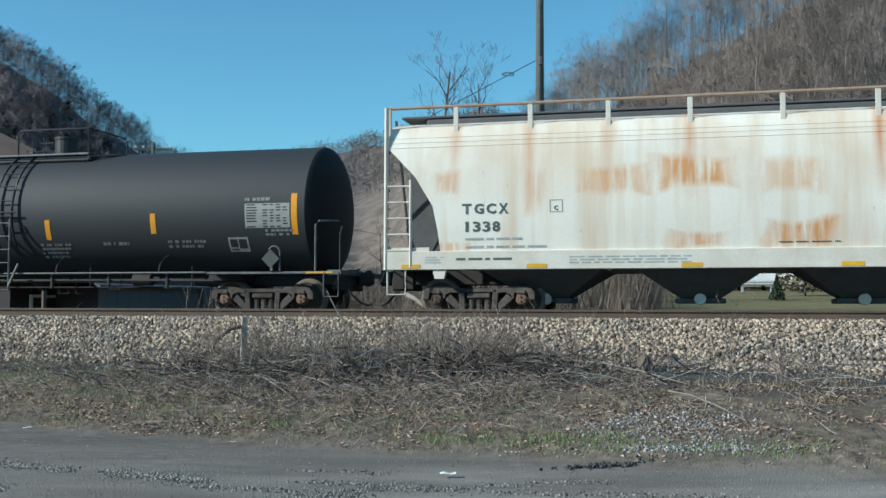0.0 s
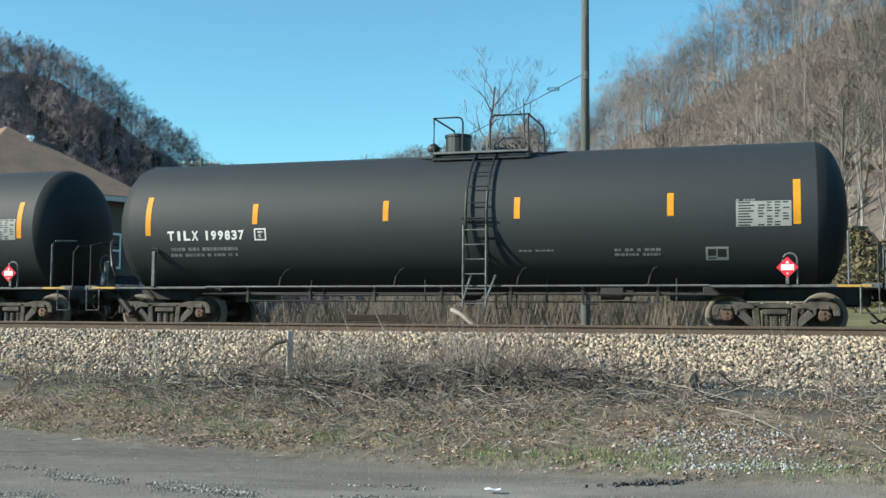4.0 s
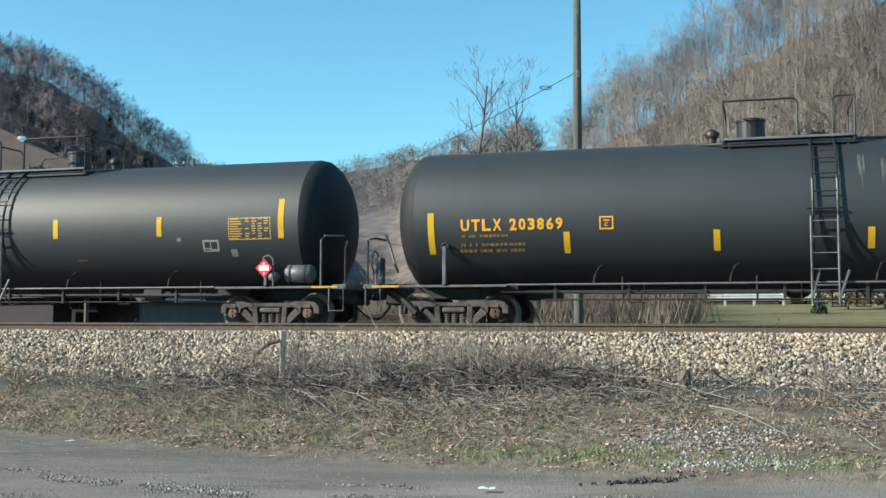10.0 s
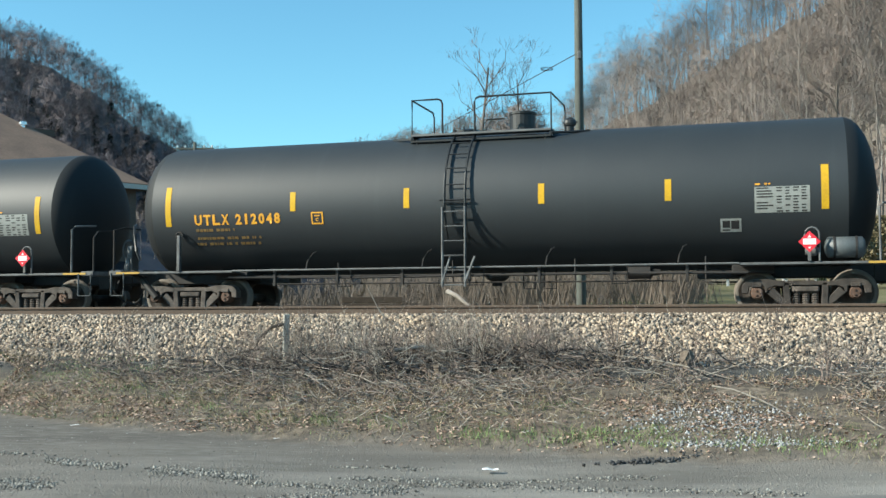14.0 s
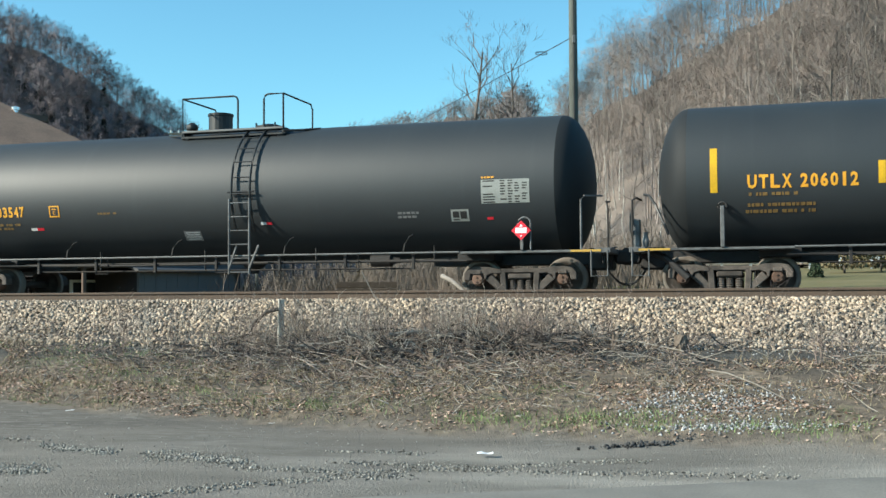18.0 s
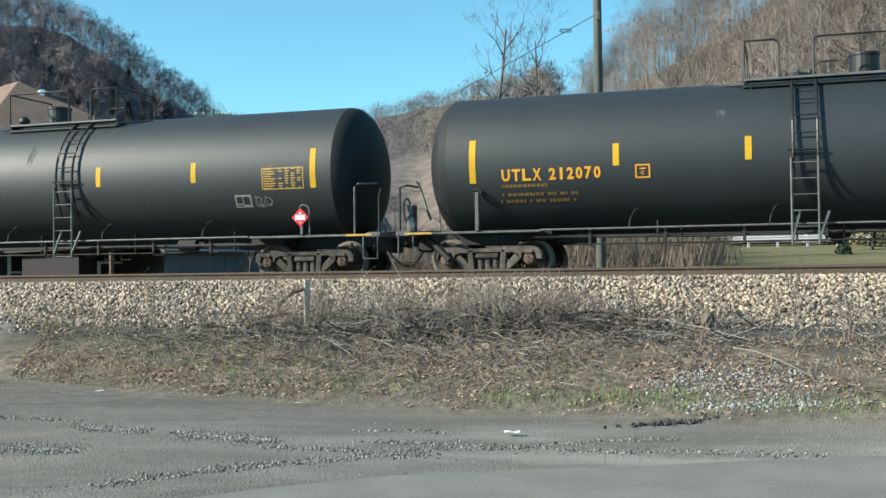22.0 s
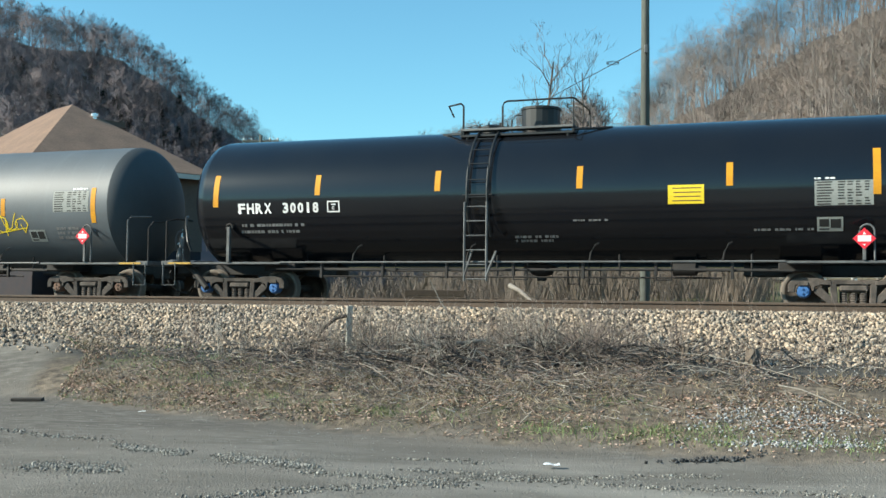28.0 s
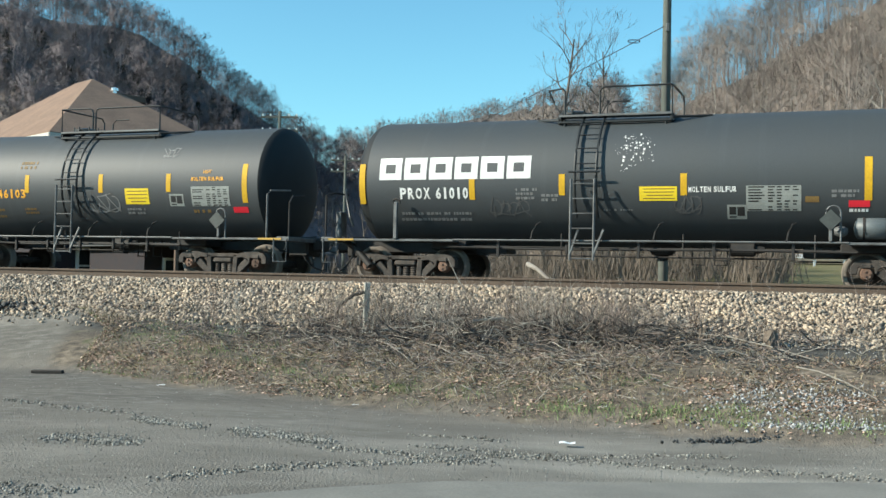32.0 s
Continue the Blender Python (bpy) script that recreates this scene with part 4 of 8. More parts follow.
def flakes(car, x0, x1, z0, z1, mat_key):
    rng = random.Random(5)
    bm = bmesh.new()
    for k in range(170):
        x = min(max(rng.gauss((x0 + x1) / 2, (x1 - x0) / 4.5), x0), x1)
        z = min(max(rng.gauss((z0 + z1) / 2, (z1 - z0) / 4.5), z0), z1)
        r = rng.uniform(0.004, 0.026) * rng.random() ** 0.8
        bm.faces.new([bm.verts.new((x + r * rng.uniform(0.5, 1.3) * math.cos(a), 0, z + r * rng.uniform(0.5, 1.3) * math.sin(a))) for a in (0, 1.2, 2.5, 3.8, 5.1)])
    part("paint_flakes", wrap(bm, 0.004), mat_key, car)


def logo_blocks(car, x0, x1, z0, z1, mat_key):
    """A wide company sign, as six plain blocks with a dark slot in each."""
    n, w = 6, (x1 - x0) / 6
    h = z1 - z0
    for k in range(n):
        bm = bmesh.new()
        a, b = x0 + k * w + 0.03, x0 + (k + 1) * w - 0.03
        e, f = 0.28 * (b - a), 0.3 * h
        outer = [bm.verts.new((x, 0, z)) for x, z in ((a, z0), (b, z0), (b, z1), (a, z1))]
        inner = [bm.verts.new((x, 0, z)) for x, z in ((a + e, z0 + f), (b - e, z0 + f), (b - e, z1 - f), (a + e, z1 - f))]
        for i in range(4):
            j = (i + 1) % 4
            bm.faces.new((outer[i], outer[j], inner[j], inner[i]))
        part("sign_block", wrap(bm, 0.006), mat_key, car)


def jacket_band(car, x0, x1):
    """A renewed stretch of shell plate, greyer and smoother than the rest."""
    r = SHELL[0]
    x0, x1 = x0 - BACK, x1 - BACK
    part("jacket_band", lathe([(x0, r + 0.0035), (x1, r + 0.0035)], (0, 0, SHELL[1]), "x", 48), "tank_sheen", car, "greyer renewed shell plate", smooth=True)


def arc_on_tank(x, gap, a0, a1, n):
    r = SHELL[0] + gap
    return [(x, -r * math.cos(a0 + (a1 - a0) * k / n), SHELL[1] + r * math.sin(a0 + (a1 - a0) * k / n)) for k in range(n + 1)]


def ladder(car, x):
    """Curved stringers over the shoulder, and a straight lower ladder that stands on the side rail."""
    x -= BACK
    part("ladder_stringer", tube(arc_on_tank(x - 0.22, 0.09, radians(72), radians(-34), 14), 0.028), "pipe_black", car)
    part("ladder_stringer", tube(arc_on_tank(x + 0.22, 0.09, radians(72), radians(-34), 14), 0.028), "pipe_black", car)
    for k in range(6):
        a = radians(62 - k * 13)
        r = SHELL[0] + 0.10
        y, z = -r * math.cos(a), SHELL[1] + r * math.sin(a)
        part("rung", tube([(x - 0.22, y, z), (x + 0.22, y, z)], 0.014, 5), "pipe_black", car)
    for sg in (-1, 1):
        part("lower_stringer", tube([(x - 0.02 + sg * 0.24, -1.60, 2.22), (x - 0.02 + sg * 0.24, -1.60, 0.58)], 0.026), "grey_steel", car)
        part("ladder_foot_brace", tube([(x - 0.02 + sg * 0.24, -1.61, 0.70), (x + 0.14 + sg * 0.26, -1.52, 1.20)], 0.03, 5), "grey_steel", car)
    for k in range(6):
        z = 2.12 - k * 0.30
        part("rung", tube([(x - 0.26, -1.60, z), (x + 0.22, -1.60, z)], 0.014, 5), "grey_steel", car)
    part("ladder_bracket", tube([(x - 0.32, -1.58, 2.36), (x + 0.32, -1.58, 2.36)], 0.022, 5), "pipe_black", car)


def platform(car, x0, x1, g0, g1, valve=None, dome=None, manway=None, dome_r=0.28, rise=0.80, middle=False):
    """Top platform round the manway with handrails; g0 to g1 is the gap at the ladder."""
    x0, x1, g0, g1 = x0 - BACK, x1 - BACK, g0 - BACK, g1 - BACK
    valve, dome, manway = (None if v is None else v - BACK for v in (valve, dome, manway))
    top = SHELL[1] + SHELL[0]
    deck = top - 0.09
    d = 0.82
    for sg in (-1, 1):
        part("platform_beam", box(x0, x1, sg * d - 0.035, sg * d + 0.035, deck + 0.01, deck + 0.06, 0.008), "walk_edge" if sg < 0 else "pipe_black", car)
        part("lower_beam", box(x0, x1, sg * d - 0.03, sg * d + 0.03, deck - 0.12, deck - 0.07, 0.008), "pipe_black", car)
        part("platform_deck", box(x0, x1, sg * (d - 0.30), sg * (d - 0.05), deck + 0.02, deck + 0.05, 0.005), "grey_steel", car)
        for x in (x0 + 0.12, x1 - 0.12):
            z = SHELL[1] + math.sqrt(SHELL[0] ** 2 - d * d)
            part("platform_bracket", tube([(x, sg * d, deck - 0.05), (x, sg * (d - 0.02), z - 0.02)], 0.03, 5), "pipe_black", car)
    for x in (x0, x1):
        part("platform_end_beam", box(x - 0.04, x + 0.04, -d, d, deck - 0.12, deck + 0.04, 0.008), "pipe_black", car)
    # raking braces that run out from the deck's ends to the shell
    for x, e in ((x0, -0.55), (x1, 0.75)):
        part("platform_brace", tube([(x, -d, deck - 0.04), (x + e * 0.5, -d * 0.8, deck - 0.02), (x + e, -d * 0.55, SHELL[1] + math.sqrt(SHELL[0] ** 2 - (d * 0.55) ** 2))], 0.028, 5), "pipe_black", car)

    def rail(xa, xb, y, tall):
        h = rise if tall else rise * 0.55
        r = 0.10
        part("handrail", tube([(xa, y, deck), (xa, y, deck + h - r), (xa + r * 0.3 * (1 if xb > xa else -1), y, deck + h - r * 0.3), (xa + r * (1 if xb > xa else -1), y, deck + h), (xb, y, deck + h), (xb, y, deck)], 0.022), "pipe_black", car)
        if middle:
            part("middle_rail", tube([(xa, y, deck + h * 0.5), (xb, y, deck + h * 0.5)], 0.018, 5), "pipe_black", car)

    if g0 - x0 > 0.35:
        rail(g0 - 0.02, x0, -d, True)
        part("handrail", tube([(x0, -d, deck + rise), (x0, d - 0.1, deck + rise), (x0, d, deck + rise - 0.1), (x0, d, deck)], 0.02), "pipe_black", car)
    else:
        part("handrail", tube([(g0, -d, deck), (g0, -d, deck + rise - 0.06), (g0 - 0.06, -d, deck + rise), (g0 - 0.42, -d * 0.7, deck + rise), (g0 - 0.3, -d * 0.7, deck + rise * 0.6)], 0.022), "pipe_black", car)
    if x1 - g1 > 0.35:
        rail(g1, x1, -d, True)
        part("handrail", tube([(x1, -d, deck + rise), (x1, d - 0.1, deck + rise), (x1, d, deck + rise - 0.1), (x1, d, deck)], 0.02), "pipe_black", car)
    if x1 - g1 > 0.6:
        part("handrail", tube([(g1, -d * 0.2, deck), (g1 + 0.02, -d * 0.2, deck + 0.32), (g1 + 0.12, -d * 0.2, deck + 0.42), (g1 + 0.5, -d * 0.2, deck + 0.42)], 0.018), "pipe_black", car)
    if dome is not None:
        h = 0.50 if dome_r < 0.35 else 0.52
        part("valve_housing", lathe([(0, 0), (0, dome_r * 0.92), (0.06, dome_r * 0.92), (0.07, dome_r), (h - 0.06, dome_r), (h - 0.05, dome_r + 0.02), (h, dome_r + 0.02), (h + 0.01, dome_r - 0.02), (h + 0.02, 0)], (dome, 0, top - 0.04), "z", 20), "pipe_black", car)
        part("housing_hinge", box(dome - dome_r - 0.10, dome - dome_r + 0.02, -0.08, 0.08, top + 0.04, top + 0.11, 0.01), "pipe_black", car)
    if valve is not None:
        v = part("relief_valve", lathe([(0, 0), (0, 0.09), (0.16, 0.09), (0.17, 0.13), (0.22, 0.14), (0.28, 0.13), (0.30, 0.10), (0.34, 0.06), (0.34, 0)], (valve, 0, top - 0.04), "z", 14), "pipe_black", car)
        part("valve_bolt", tube([(valve - 0.16, 0, top + 0.2), (valve + 0.16, 0, top + 0.2)], 0.02, 5), "pipe_black", v)
    if manway is not None:
        m = part("manway", lathe([(0, 0), (0, 0.27), (0.10, 0.27), (0.11, 0.33), (0.15, 0.33), (0.16, 0.28), (0.20, 0.16), (0.21, 0)], (manway, 0, top - 0.04), "z", 20), "pipe_black", car)
        for k in range(8):
            a = k * math.tau / 8
            px, py = manway + 0.33 * math.cos(a), 0.33 * math.sin(a)
            part("manway_bolt", tube([(px, py, top + 0.03), (px, py, top + 0.17)], 0.022, 5), "pipe_black", m)


def placard(car, x, z, kind):
    """A diamond hazard placard in a holder on a bent post."""
    x -= BACK
    post = part("placard_post", box(x - 0.03, x + 0.03, -1.50, -1.46, 1.0, z + 0.02, 0.006), "grey_steel", car)
    r = 0.20
    bm = prism([(x - r, z), (x, z - r), (x + r, z), (x, z + r)], -1.56, -1.545)
    plate = part("placard", bm, "placard_red" if kind == "red" else "placard_grey", car, "red hazard placard with a white band" if kind == "red" else "blank grey placard holder")
    if kind == "red":
        bm = bmesh.new()
        add_box(bm, x - 0.115, x + 0.115, -1.566, -1.56, z - 0.055, z + 0.055)
        part("placard_band", bm, "placard_white", plate)
        bm = prism([(x - 0.035, z + 0.075), (x + 0.035, z + 0.075), (x, z + 0.13)], -1.566, -1.56)
        part("placard_flame", bm, "placard_white", plate)
        bm = prism([(x - 0.025, z - 0.10), (x + 0.025, z - 0.10), (x, z - 0.14)], -1.566, -1.56)
        part("placard_class", bm, "placard_white", plate)
    # the post's hooped grab behind it
    r2 = 0.13
    pts = [(x + 0.05 - r2, -1.47, z + 0.02)] + [(x + 0.05 - r2 * math.cos(a), -1.47, z + 0.14 + r2 * math.sin(a)) for a in (0, 0.5, 1.05, 1.57, 2.1, 2.64, 3.14)] + [(x + 0.05 + r2, -1.47, 1.0)]
    part("grab_hoop", tube(pts, 0.02), "grey_steel", car)


def air_reservoir(car, x0, x1):
    x0, x1 = x0 - BACK, x1 - BACK
    r = 0.20
    prof = [(x0, 0), (x0 + 0.02, r * 0.6), (x0 + 0.07, r), (x1 - 0.07, r), (x1 - 0.02, r * 0.6), (x1, 0)]
    tank = part("air_reservoir", lathe(prof, (0, -1.18, 1.26), "x", 18), "air_tank", car, smooth=True)
    for x in (x0 + 0.18, x1 - 0.18):
        part("reservoir_strap", lathe([(x - 0.02, r + 0.004), (x - 0.02, r + 0.012), (x + 0.02, r + 0.012), (x + 0.02, r + 0.004)], (0, -1.18, 1.26), "x", 18), "underframe", tank)
    part("brake_valve", lathe([(x0 - 0.34, 0), (x0 - 0.34, 0.07), (x0 - 0.26, 0.10), (x0 - 0.16, 0.10), (x0 - 0.10, 0.05), (x0 - 0.10, 0)], (0, -1.25, 1.20), "x", 12), "grey_steel", car)

# ---- the covered hopper car ----
def hopper_paint():
    m = material("hopper_paint", (0.77, 0.745, 0.665), 0.7, 0, 0.06, 0.8, 40, 0.03, second=(0.68, 0.655, 0.585), amount=0.4)
    nt = m.node_tree
    N, Lk = nt.nodes, nt.links
    b = N["Principled BSDF"]
    co = N.new("ShaderNodeTexCoord")

    def noise_at(scale, size, detail=6, distort=0.0):
        mp = N.new("ShaderNodeMapping")
        mp.inputs["Scale"].default_value = size
        Lk.new(co.outputs["Object"], mp.inputs["Vector"])
        n = N.new("ShaderNodeTexNoise")
        n.inputs["Scale"].default_value, n.inputs["Detail"].default_value = scale, detail
        n.inputs["Distortion"].default_value = distort
        Lk.new(mp.outputs[0], n.inputs["Vector"])
        return n.outputs["Fac"]

    def band(fac, lo, hi, top):
        r = N.new("ShaderNodeMapRange")
        r.inputs["From Min"].default_value, r.inputs["From Max"].default_value, r.inputs["To Max"].default_value = lo, hi, top
        Lk.new(fac, r.inputs["Value"])
        return r.outputs[0]

    cur = b.inputs["Base Color"].links[0].from_socket

    def calc(op, u, v):
        x = N.new("ShaderNodeMath")
        x.operation = op
        for k, w in enumerate((u, v)):
            if isinstance(w, (int, float)):
                x.inputs[k].default_value = w
            else:
                Lk.new(w, x.inputs[k])
        return x.outputs[0]

    def stain(fac, colour):
        mx = N.new("ShaderNodeMixRGB")
        mx.inputs["Color2"].default_value = colour
        Lk.new(fac, mx.inputs["Fac"])
        Lk.new(cur, mx.inputs["Color1"])
        return mx.outputs[0]

    xyz = N.new("ShaderNodeSeparateXYZ")
    Lk.new(co.outputs["Object"], xyz.inputs[0])
    X, Z = xyz.outputs["X"], xyz.outputs["Z"]
    streaky = noise_at(2.2, (3.5, 1, 0.5), 7, 0.3)
    cloudy = noise_at(1.1, (1, 1, 0.7), 6)
    # thin dirt washes that run down, heavier under the eave
    cur = stain(band(noise_at(1.1, (2.4, 1, 0.13), 6), 0.45, 0.70, 0.65), (0.55, 0.41, 0.26, 1))
    cur = stain(calc("MULTIPLY", band(cloudy, 0.40, 0.65, 0.5), band(Z, 2.3, 3.3, 1.0)), (0.58, 0.42, 0.26, 1))
    # scrubbed rust patches: centre, half width, height, half height, depth of stain
    for cx, hw, cz, hh, deep in ((-1.55, 0.7, 2.85, 0.30, 1.0), (-3.3, 0.65, 2.75, 0.25, 0.7), (0.3, 0.6, 1.65, 0.27, 1.0), (-1.5, 0.55, 1.55, 0.18, 0.8), (0.15, 0.5, 2.75, 0.3, 0.5), (2.75, 0.6, 2.85, 0.35, 0.45), (6.4, 0.7, 2.75, 0.35, 0.55), (-6.55, 0.3, 2.75, 0.25, 0.6), (-4.7, 0.2, 2.6, 0.4, 0.5), (4.6, 0.5, 2.8, 0.3, 0.4), (-6.4, 0.5, 1.45, 0.12, 0.6), (2.2, 0.5, 1.45, 0.10, 0.5)):
        far = calc("MAXIMUM", calc("DIVIDE", calc("ABSOLUTE", calc("SUBTRACT", X, cx), 0.0), hw), calc("DIVIDE", calc("ABSOLUTE", calc("SUBTRACT", Z, cz), 0.0), hh))
        far = calc("ADD", far, calc("MULTIPLY", calc("SUBTRACT", cloudy, 0.5), 1.6))
        soft = band(far, 1.2, 0.6, deep)
        cur = stain(calc("MULTIPLY", soft, band(streaky, 0.30, 0.56, 1.0)), (0.56, 0.28, 0.105, 1))
    # rust runs below the roof posts
    for cx, deep in ((-4.85, 0.6), (-1.71, 0.6), (1.71, 1.0), (3.23, 0.5), (4.72, 0.4), (-3.29, 0.4), (-6.39, 0.5), (7.0, 0.6)):
        near = band(calc("ABSOLUTE", calc("SUBTRACT", X, calc("ADD", cx, calc("MULTIPLY", calc("SUBTRACT", cloudy, 0.5), 0.2))), 0.0), 0.16, 0.0, deep)
        cur = stain(calc("MULTIPLY", near, band(Z, 2.2, 3.5, 1.0)), (0.50, 0.25, 0.12, 1))
    cur = stain(band(noise_at(9, (1, 1, 0.4), 6), 0.68, 0.76, 0.4), (0.36, 0.20, 0.11, 1))
    Lk.new(cur, b.inputs["Base Color"])
    return m


M["hopper_paint"] = hopper_paint()
M["hopper_white"] = material("hopper_white", (0.66, 0.64, 0.58), 0.6, 0, 0.08, 2, 40, 0.02, second=(0.52, 0.47, 0.38), amount=0.25)
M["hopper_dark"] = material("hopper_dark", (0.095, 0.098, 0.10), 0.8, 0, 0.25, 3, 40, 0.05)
M["hopper_print"] = material("hopper_print", (0.075, 0.11, 0.105), 0.7, 0, 0.15, 4, 30)
M["dim_hopper_print"] = material("dim_hopper_print", (0.36, 0.40, 0.385), 0.7, 0, 0.25, 4, 30)
M["hopper_rail"] = material("hopper_rail", (0.36, 0.28, 0.21), 0.8, 0, 0.2, 3, 30, 0.05, second=(0.33, 0.22, 0.15), amount=0.5)


def hopper_car():
    car = tagged(new("covered_hopper_car"), "rust-streaked pale grey covered hopper car with curved sides", "hopper car", group="freight cars of the train")
    L = 15.74
    h = L / 2
    prof = ((-1.50, 1.36), (-1.56, 1.8), (-1.585, 2.3), (-1.585, 2.9), (-1.56, 3.3), (-1.52, 3.52), (-1.50, 3.62), (-1.41, 3.93), (-0.75, 4.12), (0.0, 4.16))
    full = list(prof) + [(-y, z) for y, z in reversed(prof[:-1])]

    def inset(z, wide=1.0):
        return wide * float(np.interp(z, (1.36, 1.9, 2.3, 2.66, 3.1, 3.52, 3.7), (1.18, 1.12, 1.03, 0.88, 0.48, 0.06, 0.05)))

    bm = bmesh.new()
    cols = 34
    grid = []
    for y, z in full:
        a, e = inset(z), inset(z, 1.28)
        grid.append([bm.verts.new((-h + a + (L - a - e) * k / cols, y, z)) for k in range(cols + 1)])
    for r0, r1 in zip(grid, grid[1:]):
        for k in range(cols):
            bm.faces.new((r0[k], r0[k + 1], r1[k + 1], r1[k]))
    bmesh.ops.recalc_face_normals(bm, faces=bm.faces)
    body = part("body", bm, "hopper_paint", car, smooth=True)
    for sg in (-1, 1):
        # slope sheet that closes the end
        bm = bmesh.new()
        wide = 1.0 if sg < 0 else 1.28
        left = [bm.verts.new((sg * (h - inset(z, wide) - 0.004), y + 0.01, z)) for y, z in prof[:8]]
        right = [bm.verts.new((sg * (h - inset(z, wide) - 0.004), -y - 0.01, z)) for y, z in prof[:8]]
        for k in range(7):
            bm.faces.new((left[k], left[k + 1], right[k + 1], right[k]))
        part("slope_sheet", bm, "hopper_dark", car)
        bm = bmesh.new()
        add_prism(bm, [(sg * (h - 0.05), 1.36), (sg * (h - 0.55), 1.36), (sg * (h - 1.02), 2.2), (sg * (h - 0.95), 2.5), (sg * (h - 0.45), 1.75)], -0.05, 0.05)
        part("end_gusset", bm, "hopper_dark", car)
        # dark plate added in the end opening, where the inside lies in shadow
        part("end_shade_plate", prism([(sg * (h - 0.12), 1.08), (sg * (h - 1.75), 1.08), (sg * (h - 1.45), 2.3), (sg * (h - 0.55), 3.3), (sg * (h - 0.12), 3.5)], -0.02, 0.02), "hopper_dark", car)
        # end frame: corner posts, ladder, platform
        part("corner_post", tube([(sg * (h - 0.03), -1.53, 1.0), (sg * (h - 0.03), -1.53, 4.36)], 0.05, 6), "hopper_white", car)
        part("corner_post", tube([(sg * (h - 0.03), 1.53, 1.0), (sg * (h - 0.03), 1.53, 4.36)], 0.05, 6), "hopper_white", car)
        part("ladder_stringer", tube([(sg * (h - 0.56), -1.55, 1.05), (sg * (h - 0.56), -1.55, 2.85)], 0.032, 6), "hopper_white", car)
        for k in range(5):
            z = 1.45 + k * 0.33 - 0.05
            part("rung", tube([(sg * (h - 0.03), -1.55, z), (sg * (h - 0.56), -1.55, z)], 0.02, 5), "hopper_white", car)
        part("stirrup", tube([(sg * (h - 0.06), -1.5, 1.0), (sg * (h - 0.06), -1.5, 0.50), (sg * (h - 0.44), -1.5, 0.50), (sg * (h - 0.44), -1.5, 1.0)], 0.024, 5), "hopper_white", car)
        part("end_platform", box(sg * (h - 0.9), sg * h, -1.5, 1.5, 1.02, 1.10, 0.01), "hopper_dark", car)
        part("jack_pad", prism([(sg * (h - 1.30), 1.0), (sg * (h - 1.02), 1.0), (sg * (h - 1.06), 0.82), (sg * (h - 1.26), 0.82)], -1.52, -1.40), "hopper_white", car)
        part("shear_panel", box(sg * (h - 0.95), sg * (h - 0.03), -1.51, -1.47, 1.30, 1.46, 0.01), "hopper_white", car)
        add_truck(car, sg * (h - 1.9))
        part("draft_sill", box(sg * (h - 3.2), sg * (h + 0.1), -0.3, 0.3, 0.72, 1.02, 0.02), "underframe", car)
        part("end_brace", tube([(sg * (h - 0.04), 0.4, 1.1), (sg * (h - 0.04), -0.9, 4.2)], 0.03, 5), "hopper_dark", car)
        for k in range(7):
            z = 1.5 + k * 0.4
            part("end_rung", tube([(sg * (h + 0.06), -1.45, z), (sg * (h + 0.06), -1.0, z)], 0.018, 5), "hopper_dark", car)
    for sg in (-1, 1):
        part("side_sill", box(-h, h, sg * 1.52 - 0.04, sg * 1.52 + 0.04, 1.0, 1.38, 0.012), "hopper_white", car)
    # eave strips
    for z, t in ((3.62, 0.012), (3.52, 0.022), (3.72, 0.012)):
        y = float(np.interp(z, [p[1] for p in prof], [p[0] for p in prof])) + 0.004
        part("eave_strip", box(-h + 0.05, h - 0.05, y - 0.012, y + 0.03, z - t / 2, z + t / 2, 0.004), "hopper_paint", car)
    # running board with posts along the near and far eaves
    for sg in (-1, 1):
        part("roof_rail", box(-h, h, sg * 1.40 - 0.05, sg * 1.40 + 0.05, 4.34, 4.39, 0.01), "hopper_rail", car)
        for x in (-7.82, -6.39, -4.85, -3.29, -1.71, 0.01, 1.71, 3.23, 4.72, 6.18, 7.82):
            part("rail_post", box(x - 0.05, x + 0.05, sg * 1.42 - 0.02, sg * 1.42 + 0.02, 3.78, 4.35, 0.006), "hopper_white", car)
    part("running_board", box(-h, h, -0.35, 0.35, 4.33, 4.38, 0.01), "hopper_dark", car)
    part("hatch_trough", box(-h + 0.6, h - 0.6, -0.5, 0.5, 4.12, 4.28, 0.04), "hopper_dark", car)
    for x, w in ((-4.65, 1.22), (-1.57, 1.22), (1.5, 1.22), (4.5, 1.20)):
        bm = bmesh.new()
        top = [bm.verts.new(p) for p in ((x - w, -1.42, 1.0), (x + w, -1.42, 1.0), (x + w, 1.42, 1.0), (x - w, 1.42, 1.0))]
        low = [bm.verts.new(p) for p in ((x - 0.36, -0.45, 0.42), (x + 0.36, -0.45, 0.42), (x + 0.36, 0.45, 0.42), (x - 0.36, 0.45, 0.42))]
        for k in range(4):
            j = (k + 1) % 4
            bm.faces.new((top[k], top[j], low[j], low[k]))
        bm.faces.new(low)
        bmesh.ops.recalc_face_normals(bm, faces=bm.faces)
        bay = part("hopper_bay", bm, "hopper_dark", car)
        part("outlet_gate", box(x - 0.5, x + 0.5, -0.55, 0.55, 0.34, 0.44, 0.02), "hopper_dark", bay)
        part("outlet_cap", lathe([(-0.12, 0), (-0.12, 0.11), (-0.02, 0.12), (0.0, 0.08), (0.0, 0)], (x, -0.62, 0.42), "y", 14), "hopper_white", bay)
    place = -164.0

